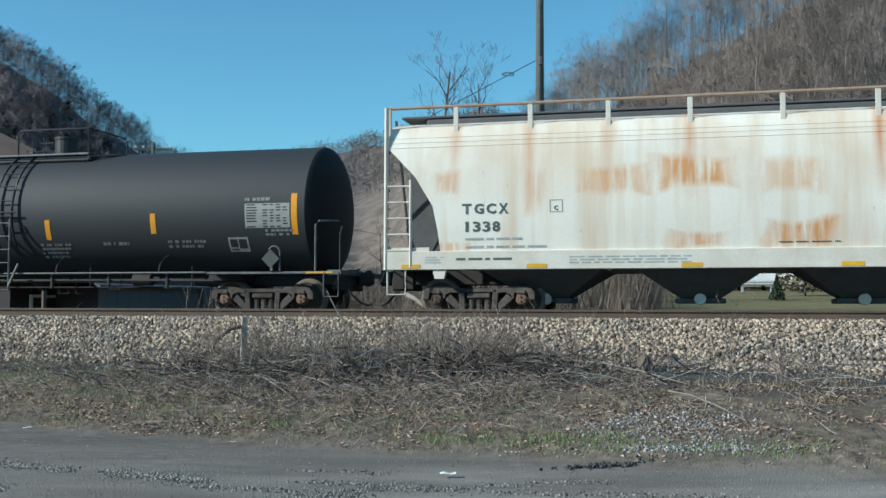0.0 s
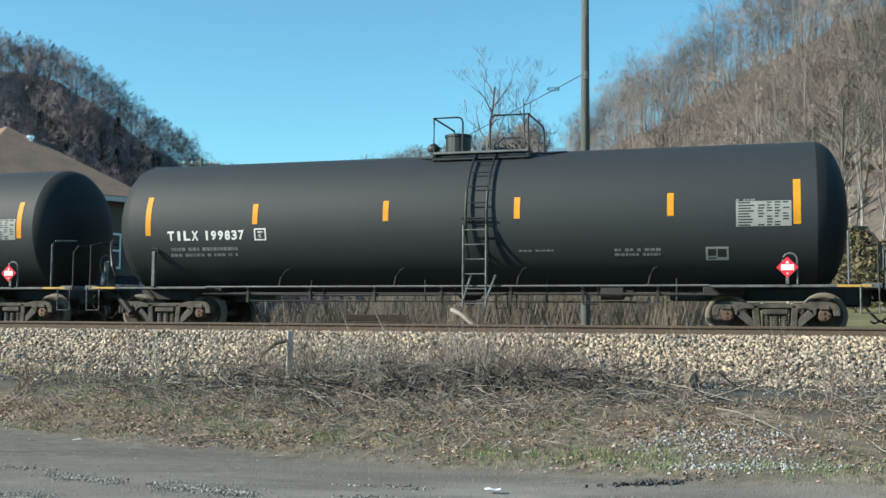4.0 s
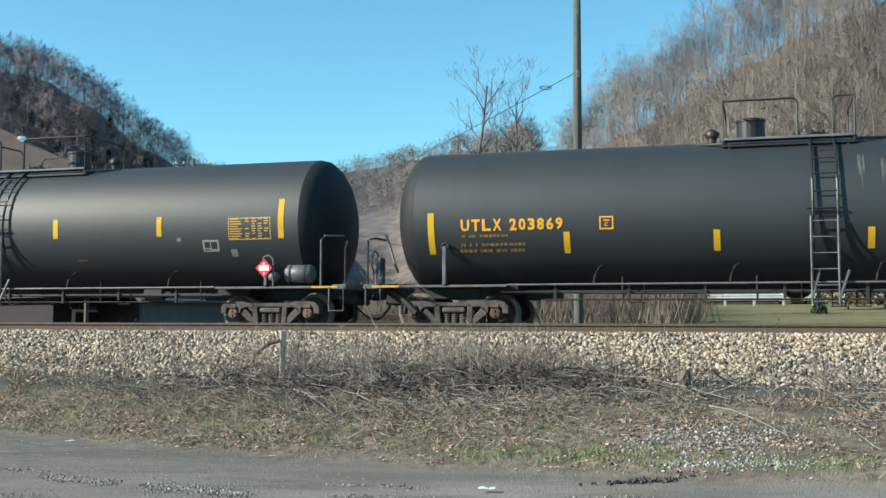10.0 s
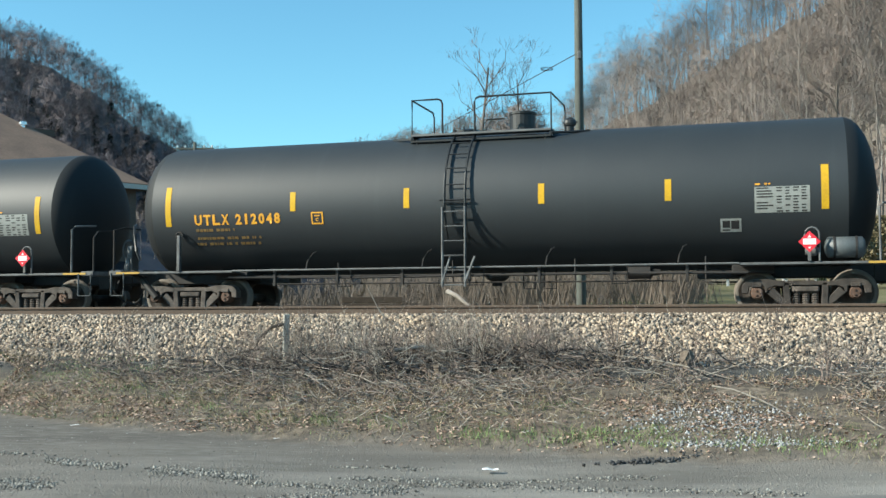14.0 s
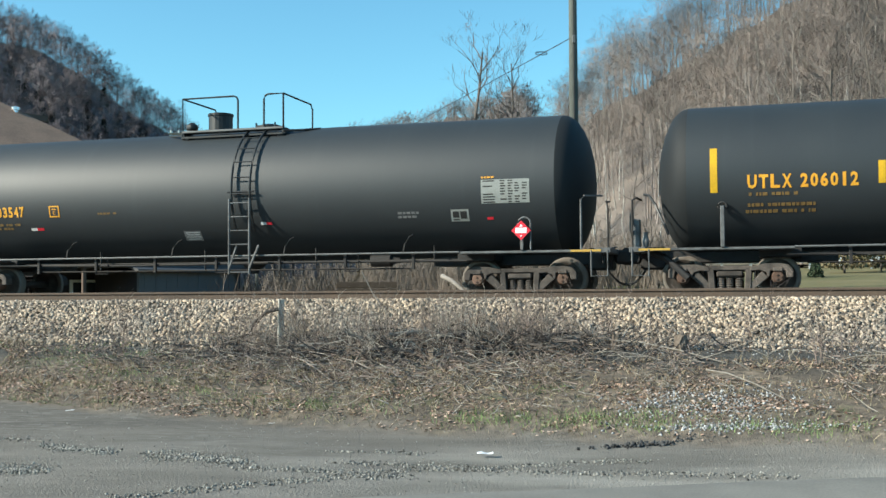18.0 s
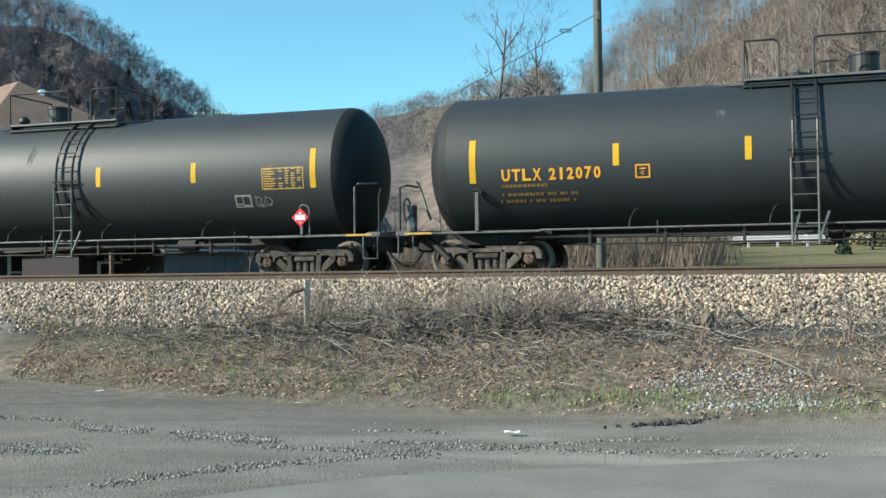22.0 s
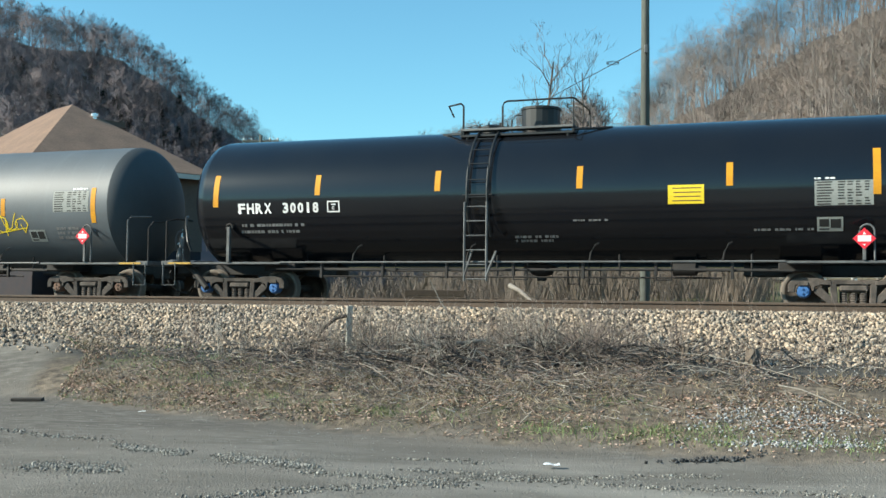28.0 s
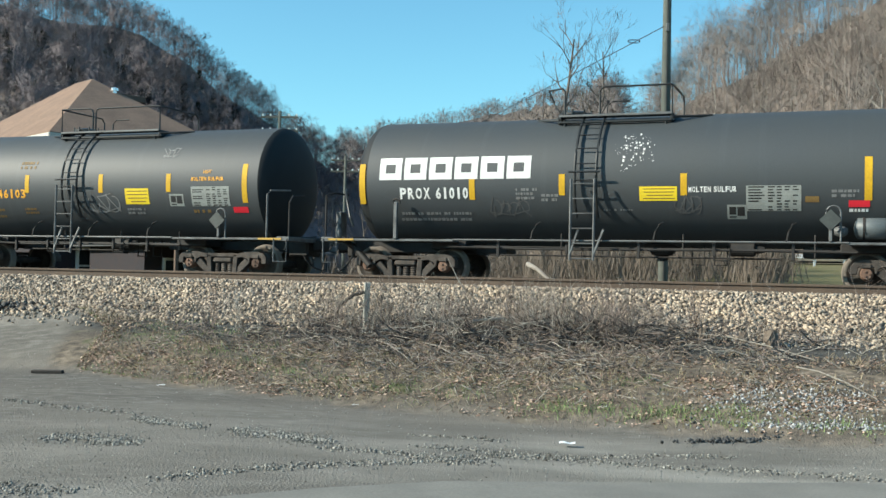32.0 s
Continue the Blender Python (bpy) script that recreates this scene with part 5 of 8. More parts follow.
    def flat_print(name, bm, mat_key, y=-1.592):
        for v in bm.verts:
            zz = [p[1] for p in prof]
            v.co.y = float(np.interp(v.co.z, zz, [p[0] for p in prof])) - 0.008 if y is None else y
        ob = part(name, bm, mat_key, car)
        if name in ("small_print", "rust_patch"):
            ob["kind"] = "stuff"

    flat_print("reporting_mark", cell_lettering("TGCX", -6.22, 0.25, 2.12, 2.33, (1, 1, 1, 1)), "hopper_print", None)
    flat_print("reporting_mark", cell_lettering("1338", -6.20, 0.20, 1.76, 1.97, (1, 1, 1, 1)), "hopper_print", None)

    def bars(x0, x1, z0, z1, rows, mat_key, y=None):
        rng = random.Random(int(x0 * 90 + 500))
        bm = bmesh.new()
        st = (z1 - z0) / rows
        for k in range(rows):
            x = x0
            while x < x1 - 0.05:
                w = min(rng.uniform(0.1, 0.4), x1 - x)
                add_sheet(bm, x, x + w, z1 - (k + 0.8) * st, z1 - (k + 0.8) * st + st * 0.55)
                x += w + 0.06
        flat_print("small_print", bm, mat_key, y)

    bars(-6.16, -5.0, 1.58, 1.66, 1, "dim_hopper_print")
    bars(-6.16, -4.4, 1.42, 1.50, 1, "dim_hopper_print")
    bars(4.35, 6.15, 2.22, 2.50, 4, "dim_hopper_print")
    bars(-6.35, -5.2, 1.17, 1.26, 1, "hopper_print", -1.564)
    bars(-4.05, -1.7, 1.10, 1.27, 3, "dim_hopper_print", -1.564)
    bars(-7.0, -6.6, 1.12, 1.28, 3, "dim_hopper_print", -1.564)
    bars(5.2, 5.95, 1.15, 1.28, 2, "dim_hopper_print", -1.564)
    bars(7.0, 7.4, 1.12, 1.28, 3, "dim_hopper_print", -1.564)
    bars(-0.1, 1.0, 1.47, 1.51, 1, "hopper_print")
    bm = bmesh.new()
    for r in ((-4.44, -4.18, 2.13, 2.145), (-4.44, -4.18, 2.365, 2.38), (-4.44, -4.425, 2.145, 2.365), (-4.195, -4.18, 2.145, 2.365)):
        add_sheet(bm, *r)
    flat_print("stencilled_box", bm, "dim_hopper_print", None)
    flat_print("stencilled_letter", lettering("C", -4.35, 2.17, 0.09), "hopper_print", None)
    flat_print("label_frame", sheet(5.68, 6.12, 1.60, 1.90), "hopper_print", None)
    bm = bmesh.new()
    add_sheet(bm, 5.72, 5.87, 1.70, 1.86)
    add_sheet(bm, 5.91, 6.08, 1.70, 1.86)
    flat_print("label_field", bm, "placard_white", -1.585)
    for x in (-7.3, -4.7, -1.7, 1.2, 4.2, 7.2):
        part("reflective_stripe", box(x - 0.2, x + 0.2, -1.568, -1.56, 1.03, 1.11), "yellow_mark", car)
    add_couplers(car, h + 0.55)
    place_car(car, place)


hopper_car()

car = tank_car("black steel tank car with flat dark ends and orange stripes", 16.00, -181.43, "tank_matte", coupled=17.15, head=0.35, radius=1.46, axis=2.36)
stripes(car, "orange_mark", (1.56, 1.74, 2.18), (4.20, 1.84, 2.28), (7.52, 1.78, 2.65))
chart(car, 6.39, 7.42, 1.93, 2.45, "chart_white")
print_bars(car, 6.39, 7.00, 2.49, 2.61, "dim_white")
print_bars(car, 6.84, 7.49, 1.75, 1.92, "dim_white")
print_bars(car, 1.30, 2.10, 1.33, 1.68, "dim_white")
print_bars(car, 2.90, 3.59, 1.59, 1.70, "dim_white")
print_bars(car, 4.50, 5.41, 1.52, 1.72, "dim_white")
document_frame(car, 5.94, 6.41, 1.44, 1.74)
ladder(car, 0.50)
platform(car, -1.78, 2.20, -0.37, 0.32, valve=None, dome=1.07, manway=0.37, rise=0.62)
placard(car, 7.04, 1.26, "grey")

car = tank_car("satin black tank car, white lettering, orange stripes", 16.29, -147.23, "tank_matte", coupled=17.44, head=0.62)
stripes(car, "orange_mark", (-6.61, 2.13, 3.01), (-3.97, 2.34, 2.79), (-0.95, 2.35, 2.78), (1.87, 2.34, 2.78), (4.92, 2.33, 2.78), (7.26, 2.13, 2.99))
painted_text(car, "TILX 199912", -6.12, -4.23, 2.01, 2.22, "white_print")
print_bars(car, -6.07, -4.42, 1.77, 1.89, "dim_white")
print_bars(car, -6.11, -4.45, 1.65, 1.75, "dim_white")
chart(car, 6.15, 7.16, 2.10, 2.58, "chart_white")
print_bars(car, 6.15, 6.52, 2.58, 2.64, "dim_white")
document_frame(car, 5.57, 6.00, 1.48, 1.73)
print_bars(car, 1.88, 2.68, 1.67, 1.73, "dim_white")
print_bars(car, 3.81, 4.72, 1.56, 1.74, "dim_white")
print_box(car, -3.99, -3.71, 1.99, 2.25, "white_print")
ladder(car, 1.04)
platform(car, -0.11, 1.96, 0.55, 1.13, valve=-0.37, dome=0.20, manway=1.09)
placard(car, 7.07, 1.31, "red")

car = tank_car("satin black tank car, white lettering, orange stripes", 16.29, -129.92, "tank_matte", coupled=17.44, head=0.62)
stripes(car, "orange_mark", (-6.61, 2.13, 3.01), (-3.97, 2.34, 2.79), (-0.95, 2.35, 2.78), (1.87, 2.34, 2.78), (4.92, 2.33, 2.78), (7.26, 2.13, 2.99))
painted_text(car, "TILX 199837", -6.12, -4.23, 2.01, 2.22, "white_print")
print_bars(car, -6.07, -4.42, 1.77, 1.89, "dim_white")
print_bars(car, -6.11, -4.45, 1.65, 1.75, "dim_white")
chart(car, 6.15, 7.16, 2.10, 2.58, "chart_white")
print_bars(car, 6.15, 6.52, 2.58, 2.64, "dim_white")
document_frame(car, 5.57, 6.00, 1.48, 1.73)
print_bars(car, 1.88, 2.68, 1.67, 1.73, "dim_white")
print_bars(car, 3.81, 4.72, 1.56, 1.74, "dim_white")
print_box(car, -3.99, -3.71, 1.99, 2.25, "white_print")
ladder(car, 1.04)
platform(car, -0.11, 1.96, 0.55, 1.13, valve=-0.37, dome=0.20, manway=1.09)
placard(car, 7.07, 1.31, "red")

car = tank_car("weathered black tank car with yellow lettering and white graffiti", 16.50, -112.72, "tank_dull", coupled=17.65, head=0.55, radius=1.45, axis=2.35)
stripes(car, "yellow_mark", (-7.01, 2.00, 2.87), (-4.01, 1.58, 2.00), (-0.90, 1.58, 1.99), (4.60, 1.57, 2.00), (7.60, 2.01, 2.87))
painted_text(car, "UTLX 667833", -6.29, -4.16, 2.06, 2.29, "yellow_print")
print_bars(car, -6.28, -5.25, 1.91, 2.00, "dim_yellow")
print_bars(car, -6.31, -4.95, 1.73, 1.81, "dim_yellow")
print_bars(car, -6.35, -5.05, 1.59, 1.67, "dim_yellow")
print_box(car, -3.53, -3.26, 2.06, 2.31, "yellow_print")
sticker(car, -2.05, -0.95, 2.37, 2.56, "orange_mark")
print_bars(car, 1.71, 2.48, 2.72, 2.90, "dim_yellow")
graffiti(car, -3.65, -2.82, 1.42, 1.93, "white_print")
graffiti(car, -2.82, -1.87, 1.23, 1.57, "dim_white")
graffiti(car, -1.35, -0.68, 1.29, 1.65, "white_print")
graffiti(car, -0.55, 0.33, 1.22, 1.58, "dim_white")
graffiti(car, 1.37, 2.49, 1.46, 2.23, "white_print")
graffiti(car, 3.24, 3.95, 1.31, 1.63, "dim_white")
chart(car, 6.33, 7.29, 1.98, 2.45, "chart_yellow")
document_frame(car, 5.69, 6.06, 1.72, 1.99)
print_bars(car, 5.69, 6.00, 1.52, 1.69, "dim_yellow")
print_bars(car, -1.36, -1.00, 1.70, 1.88, "dim_yellow")
ladder(car, 0.95)
platform(car, -1.06, 1.97, 0.58, 1.17, valve=None, dome=-0.30, manway=0.94, rise=0.62)
placard(car, 6.93, 1.34, "grey")

car = tank_car("dull black tank car, yellow lettering, yellow stripes, pale graffiti", 16.39, -95.38, "tank_black", coupled=17.54, head=0.62)
stripes(car, "yellow_mark", (-6.62, 1.98, 2.85), (-3.67, 2.18, 2.63), (-1.11, 2.20, 2.65), (1.74, 2.21, 2.65), (4.25, 2.21, 2.65), (7.24, 1.99, 2.85))
painted_text(car, "UTLX 212253", -5.99, -3.96, 1.99, 2.21, "yellow_print")
print_bars(car, -5.96, -5.01, 1.82, 1.92, "dim_yellow")
print_bars(car, -6.00, -4.48, 1.65, 1.75, "dim_yellow")
print_bars(car, -6.05, -4.52, 1.53, 1.63, "dim_yellow")
print_box(car, -3.28, -3.00, 1.95, 2.19, "yellow_print")
chart(car, 5.93, 6.97, 1.95, 2.42, "chart_white")
print_bars(car, 5.94, 6.25, 2.44, 2.49, "dim_yellow")
document_frame(car, 5.27, 5.66, 1.61, 1.86)
graffiti(car, 3.12, 4.92, 1.42, 2.13, "pale_teal")
graffiti(car, 4.95, 5.91, 1.40, 1.62, "dim_white")
ladder(car, 0.91)
platform(car, -1.19, 1.86, 0.47, 1.09, valve=-1.44, dome=-0.40, manway=0.86)
placard(car, 6.89, 1.39, "grey")

car = tank_car("dull black tank car, yellow lettering, yellow stripes, yellow chart", 16.21, -78.18, "tank_black", coupled=17.36, head=0.62)
stripes(car, "yellow_mark", (-6.68, 2.03, 2.89), (-3.65, 2.12, 2.56), (-0.95, 2.12, 2.56), (1.54, 2.12, 2.56), (4.23, 2.12, 2.55), (7.19, 2.03, 2.88))
painted_text(car, "UTLX 206011", -6.06, -4.09, 2.06, 2.32, "yellow_print")
print_bars(car, -6.05, -5.09, 1.92, 2.01, "dim_yellow")
print_bars(car, -6.07, -4.78, 1.74, 1.84, "dim_yellow")
print_bars(car, -6.10, -4.81, 1.62, 1.72, "dim_yellow")
print_box(car, -3.40, -3.12, 2.08, 2.35, "yellow_print")
chart(car, 5.94, 6.95, 2.01, 2.49, "chart_yellow")
print_bars(car, 5.95, 6.24, 2.49, 2.55, "dim_yellow")
document_frame(car, 5.29, 5.68, 1.77, 2.02)
sticker(car, 5.96, 6.11, 1.65, 1.81, "dim_white")
sticker(car, -5.96, -5.80, 1.42, 1.55, "dim_white")
sticker(car, -0.84, -0.73, 2.04, 2.14, "dim_white")
sticker(car, 4.66, 4.76, 2.00, 2.08, "dim_white")
print_bars(car, 2.03, 2.34, 1.59, 1.66, "dim_yellow")
ladder(car, -0.05)
platform(car, -1.18, 1.81, -0.53, 0.11, valve=2.09, dome=1.08, manway=-0.11)
placard(car, 6.84, 1.38, "red")
air_reservoir(car, 7.17, 7.87)

car = tank_car("dull black tank car, yellow lettering, yellow stripes, low stripes", 16.22, -60.90, "tank_black", coupled=17.37, head=0.62)
stripes(car, "yellow_mark", (-6.71, 1.63, 2.47), (-3.89, 1.61, 2.03), (-0.98, 1.61, 2.01), (1.80, 1.61, 2.00), (4.54, 1.61, 2.00), (7.22, 1.61, 2.43))
painted_text(car, "UTLX 203869", -6.07, -3.95, 2.08, 2.32, "yellow_print")
print_bars(car, -6.06, -5.09, 1.94, 2.03, "dim_yellow")
print_bars(car, -6.09, -4.74, 1.76, 1.86, "dim_yellow")
print_bars(car, -6.12, -4.77, 1.64, 1.74, "dim_yellow")
print_box(car, -3.23, -2.95, 2.06, 2.32, "yellow_print")
chart(car, 6.07, 7.05, 1.99, 2.47, "chart_yellow")
print_bars(car, 6.07, 6.36, 2.49, 2.54, "dim_yellow")
document_frame(car, 5.36, 5.76, 1.75, 2.00)
streak(car, 1.53, 1.70, 2.54, 3.40, "grime_pale")
streak(car, 1.97, 2.17, 2.36, 3.31, "grime_pale")
ladder(car, 0.99)
platform(car, -0.85, 1.60, 0.57, 1.20, valve=-1.10, dome=-0.33, manway=0.83)
placard(car, 6.91, 1.39, "red")

car = tank_car("dull black tank car, yellow lettering, yellow stripes, white chart", 16.15, -43.54, "tank_black", coupled=17.30, head=0.62)
stripes(car, "yellow_mark", (-6.65, 1.95, 2.82), (-3.64, 2.18, 2.63), (-1.07, 2.15, 2.61), (1.81, 2.16, 2.61), (4.28, 2.15, 2.59), (7.17, 1.91, 2.77))
painted_text(car, "UTLX 212214", -6.00, -3.96, 1.94, 2.19, "yellow_print")
print_bars(car, -6.01, -5.04, 1.80, 1.89, "dim_yellow")
print_bars(car, -6.01, -4.47, 1.62, 1.72, "dim_yellow")
print_bars(car, -6.05, -4.51, 1.50, 1.60, "dim_yellow")
print_box(car, -3.25, -2.99, 1.92, 2.19, "yellow_print")
chart(car, 5.92, 6.91, 1.88, 2.37, "chart_white")
print_bars(car, 5.92, 6.22, 2.40, 2.45, "yellow_print")
document_frame(car, 5.28, 5.66, 1.54, 1.79)
graffiti(car, -4.40, -3.73, 1.74, 1.87, "dim_white")
ladder(car, 0.96)
platform(car, -1.12, 1.87, 0.55, 1.13, valve=-1.38, dome=-0.35, manway=0.98)
placard(car, 6.85, 1.34, "red")

car = tank_car("dull black tank car, yellow lettering, yellow stripes, air reservoir", 16.18, -26.28, "tank_black", coupled=17.33, head=0.62)
stripes(car, "yellow_mark", (-6.66, 1.98, 2.86), (-3.64, 2.24, 2.65), (-1.07, 2.23, 2.65), (1.78, 2.23, 2.64), (4.28, 2.21, 2.63), (7.16, 1.97, 2.81))
painted_text(car, "UTLX 212048", -6.01, -3.94, 1.99, 2.22, "yellow_print")
print_bars(car, -6.00, -5.06, 1.84, 1.94, "dim_yellow")
print_bars(car, -6.00, -4.45, 1.67, 1.76, "dim_yellow")
print_bars(car, -6.04, -4.49, 1.55, 1.64, "dim_yellow")
print_box(car, -3.22, -2.95, 1.95, 2.21, "yellow_print")
chart(car, 5.89, 6.89, 1.93, 2.42, "chart_white")
print_bars(car, 5.90, 6.18, 2.45, 2.50, "yellow_print")
document_frame(car, 5.25, 5.64, 1.59, 1.84)
ladder(car, -0.00)
platform(car, -1.16, 1.87, -0.46, 0.23, valve=2.12, dome=1.09, manway=-0.14)
placard(car, 6.86, 1.36, "red")
air_reservoir(car, 7.13, 7.88)

car = tank_car("dull black tank car, yellow lettering, yellow stripes, air reservoir", 16.18, -9.02, "tank_black", coupled=17.33, head=0.62)
stripes(car, "yellow_mark", (-6.66, 1.98, 2.86), (-3.64, 2.24, 2.65), (-1.07, 2.23, 2.65), (1.78, 2.23, 2.64), (4.28, 2.21, 2.63), (7.16, 1.97, 2.81))
painted_text(car, "UTLX 212052", -6.01, -3.94, 1.99, 2.22, "yellow_print")
print_bars(car, -6.00, -5.06, 1.84, 1.94, "dim_yellow")
print_bars(car, -6.00, -4.45, 1.67, 1.76, "dim_yellow")
print_bars(car, -6.04, -4.49, 1.55, 1.64, "dim_yellow")
print_box(car, -3.22, -2.95, 1.95, 2.21, "yellow_print")
chart(car, 5.89, 6.89, 1.93, 2.42, "chart_white")
print_bars(car, 5.90, 6.18, 2.45, 2.50, "yellow_print")
document_frame(car, 5.25, 5.64, 1.59, 1.84)
ladder(car, -0.00)
platform(car, -1.16, 1.87, -0.46, 0.23, valve=2.12, dome=1.09, manway=-0.14)
placard(car, 6.86, 1.36, "red")
air_reservoir(car, 7.13, 7.88)

car = tank_car("dull black tank car with small yellow lettering and no stripes", 16.60, 8.47, "tank_black", coupled=17.75, head=0.62)
painted_text(car, "UTLX 203547", -6.35, -4.64, 1.96, 2.20, "yellow_print")
print_bars(car, -6.33, -5.49, 2.31, 2.39, "dim_yellow")
print_bars(car, -6.41, -4.78, 1.67, 1.84, "dim_yellow")
print_box(car, -3.97, -3.70, 1.94, 2.20, "yellow_print")
print_bars(car, -2.70, -2.22, 1.96, 2.03, "dim_yellow")
sticker(car, -4.54, -4.38, 1.65, 1.71, "white_print")
sticker(car, -4.38, -4.20, 1.65, 1.71, "placard_red")
sticker(car, -0.63, -0.21, 1.35, 1.56, "dim_white")
chart(car, 6.28, 7.28, 1.96, 2.44, "chart_white")
print_bars(car, 6.29, 6.58, 2.46, 2.52, "yellow_print")
document_frame(car, 5.61, 5.99, 1.62, 1.86)
sticker(car, 1.30, 1.43, 1.65, 1.71, "white_print")
sticker(car, 1.43, 1.57, 1.65, 1.70, "placard_red")
print_bars(car, 4.46, 4.94, 1.70, 1.86, "dim_white")
sticker(car, 6.37, 6.50, 1.64, 1.69, "placard_red")
ladder(car, 0.94)
platform(car, -0.90, 1.60, 0.51, 1.13, valve=-1.12, dome=-0.37, manway=0.89)
placard(car, 7.12, 1.39, "red")

car = tank_car("dull black tank car, yellow lettering, yellow stripes, pale rain streaks", 16.36, 25.99, "tank_black", coupled=17.51, head=0.62)
stripes(car, "yellow_mark", (-6.64, 2.03, 2.89), (-3.63, 2.12, 2.54), (-0.97, 2.13, 2.55), (1.52, 2.12, 2.55), (4.21, 2.14, 2.57), (7.19, 2.04, 2.90))
painted_text(car, "UTLX 206012", -6.02, -4.03, 2.09, 2.35, "yellow_print")
print_bars(car, -6.00, -5.09, 1.94, 2.04, "dim_yellow")
print_bars(car, -6.02, -4.71, 1.74, 1.84, "dim_yellow")
print_bars(car, -6.06, -4.75, 1.62, 1.72, "dim_yellow")
print_box(car, -3.40, -3.11, 2.09, 2.35, "yellow_print")
chart(car, 5.92, 6.94, 2.02, 2.49, "chart_yellow")
print_bars(car, 5.92, 6.23, 2.51, 2.57, "dim_yellow")
document_frame(car, 5.23, 5.64, 1.78, 2.05)
sticker(car, 5.96, 6.12, 1.50, 1.64, "dim_white")
streak(car, -0.30, -0.12, 2.65, 3.19, "grime_pale")
streak(car, 1.51, 1.67, 2.54, 3.16, "grime_pale")
streak(car, 2.09, 2.21, 2.70, 3.07, "grime_pale")
ladder(car, 0.90)
platform(car, -1.22, 1.77, 0.47, 1.05, valve=-1.46, dome=-0.44, manway=0.84)
placard(car, 6.89, 1.39, "red")

car = tank_car("dull black tank car, yellow lettering, yellow stripes, yellow chart", 16.19, 43.26, "tank_black", coupled=17.34, head=0.62)
stripes(car, "yellow_mark", (-6.66, 2.01, 2.89), (-3.60, 2.21, 2.67), (-1.13, 2.22, 2.67), (1.79, 2.21, 2.66), (4.26, 2.21, 2.66), (7.16, 2.01, 2.86))
painted_text(car, "UTLX 207198", -6.01, -4.00, 2.07, 2.32, "yellow_print")
print_bars(car, -6.01, -5.04, 1.92, 2.02, "dim_yellow")
print_bars(car, -6.02, -4.75, 1.75, 1.84, "dim_yellow")
print_bars(car, -6.05, -4.78, 1.62, 1.72, "dim_yellow")
print_box(car, -3.40, -3.12, 2.07, 2.34, "yellow_print")
chart(car, 5.95, 6.94, 2.00, 2.47, "chart_yellow")
print_bars(car, 5.95, 6.24, 2.49, 2.54, "dim_yellow")
document_frame(car, 5.24, 5.64, 1.64, 1.91)
graffiti(car, 5.75, 6.12, 1.61, 1.88, "dim_white")
streak(car, -0.20, -0.02, 2.72, 3.32, "grime_pale")
ladder(car, 0.93)
platform(car, -1.17, 1.84, 0.53, 1.13, valve=-1.42, dome=-0.37, manway=0.88)
placard(car, 6.89, 1.37, "red")

car = tank_car("dull black tank car, yellow lettering, yellow stripes, air reservoir", 16.37, 60.57, "tank_black", coupled=17.52, head=0.62)
stripes(car, "yellow_mark", (-6.58, 1.96, 2.85), (-3.64, 2.21, 2.65), (-1.13, 2.22, 2.67), (1.76, 2.21, 2.67), (4.28, 2.22, 2.66), (7.27, 1.97, 2.86))
painted_text(car, "UTLX 212070", -5.97, -3.94, 1.98, 2.22, "yellow_print")
print_bars(car, -5.98, -5.03, 1.84, 1.94, "dim_yellow")
print_bars(car, -5.99, -4.42, 1.67, 1.77, "dim_yellow")
print_bars(car, -6.04, -4.47, 1.54, 1.64, "dim_yellow")
print_box(car, -3.27, -2.98, 1.95, 2.22, "yellow_print")
chart(car, 5.96, 7.01, 1.93, 2.45, "chart_white")
print_bars(car, 5.97, 6.27, 2.47, 2.53, "yellow_print")
document_frame(car, 5.29, 5.70, 1.58, 1.84)
streak(car, -1.77, -1.46, 3.03, 3.22, "grime_pale")
ladder(car, -0.10)
platform(car, -1.19, 1.74, -0.53, 0.09, valve=2.10, dome=1.06, manway=-0.18)
placard(car, 6.93, 1.39, "red")
air_reservoir(car, 7.20, 8.00)

car = tank_car("light grey steel tank car with white lettering and orange stripes", 16.27, 77.93, "tank_grey", coupled=17.42, head=0.66)
stripes(car, "orange_mark", (-6.72, 1.93, 2.80), (-4.01, 2.17, 2.64), (-1.29, 2.16, 2.61), (1.43, 2.15, 2.60), (4.72, 2.16, 2.61), (7.26, 1.91, 2.74))
painted_text(car, "GATX 207699", -6.01, -3.81, 1.76, 2.00, "white_print")
print_bars(car, -6.02, -4.25, 1.57, 1.67, "dim_white")
print_bars(car, -6.07, -4.29, 1.45, 1.55, "dim_white")
print_box(car, -3.62, -3.35, 1.73, 1.99, "white_print")
chart(car, 6.09, 7.08, 2.17, 2.67, "chart_white")
print_bars(car, 6.60, 7.08, 2.69, 2.76, "white_print")
document_frame(car, 5.28, 5.78, 1.53, 1.83)
print_bars(car, -1.96, -1.15, 1.83, 1.90, "dim_white")
print_bars(car, 3.27, 3.92, 1.74, 1.84, "dim_white")
print_bars(car, 6.12, 6.77, 1.83, 1.94, "dim_white")
streak(car, -1.51, -0.93, 3.20, 3.53, "soot")
ladder(car, -0.13)
platform(car, -0.77, 1.49, -0.70, 0.06, valve=-1.21, dome=0.95, manway=-0.18, rise=0.62)
placard(car, 7.00, 1.60, "red")

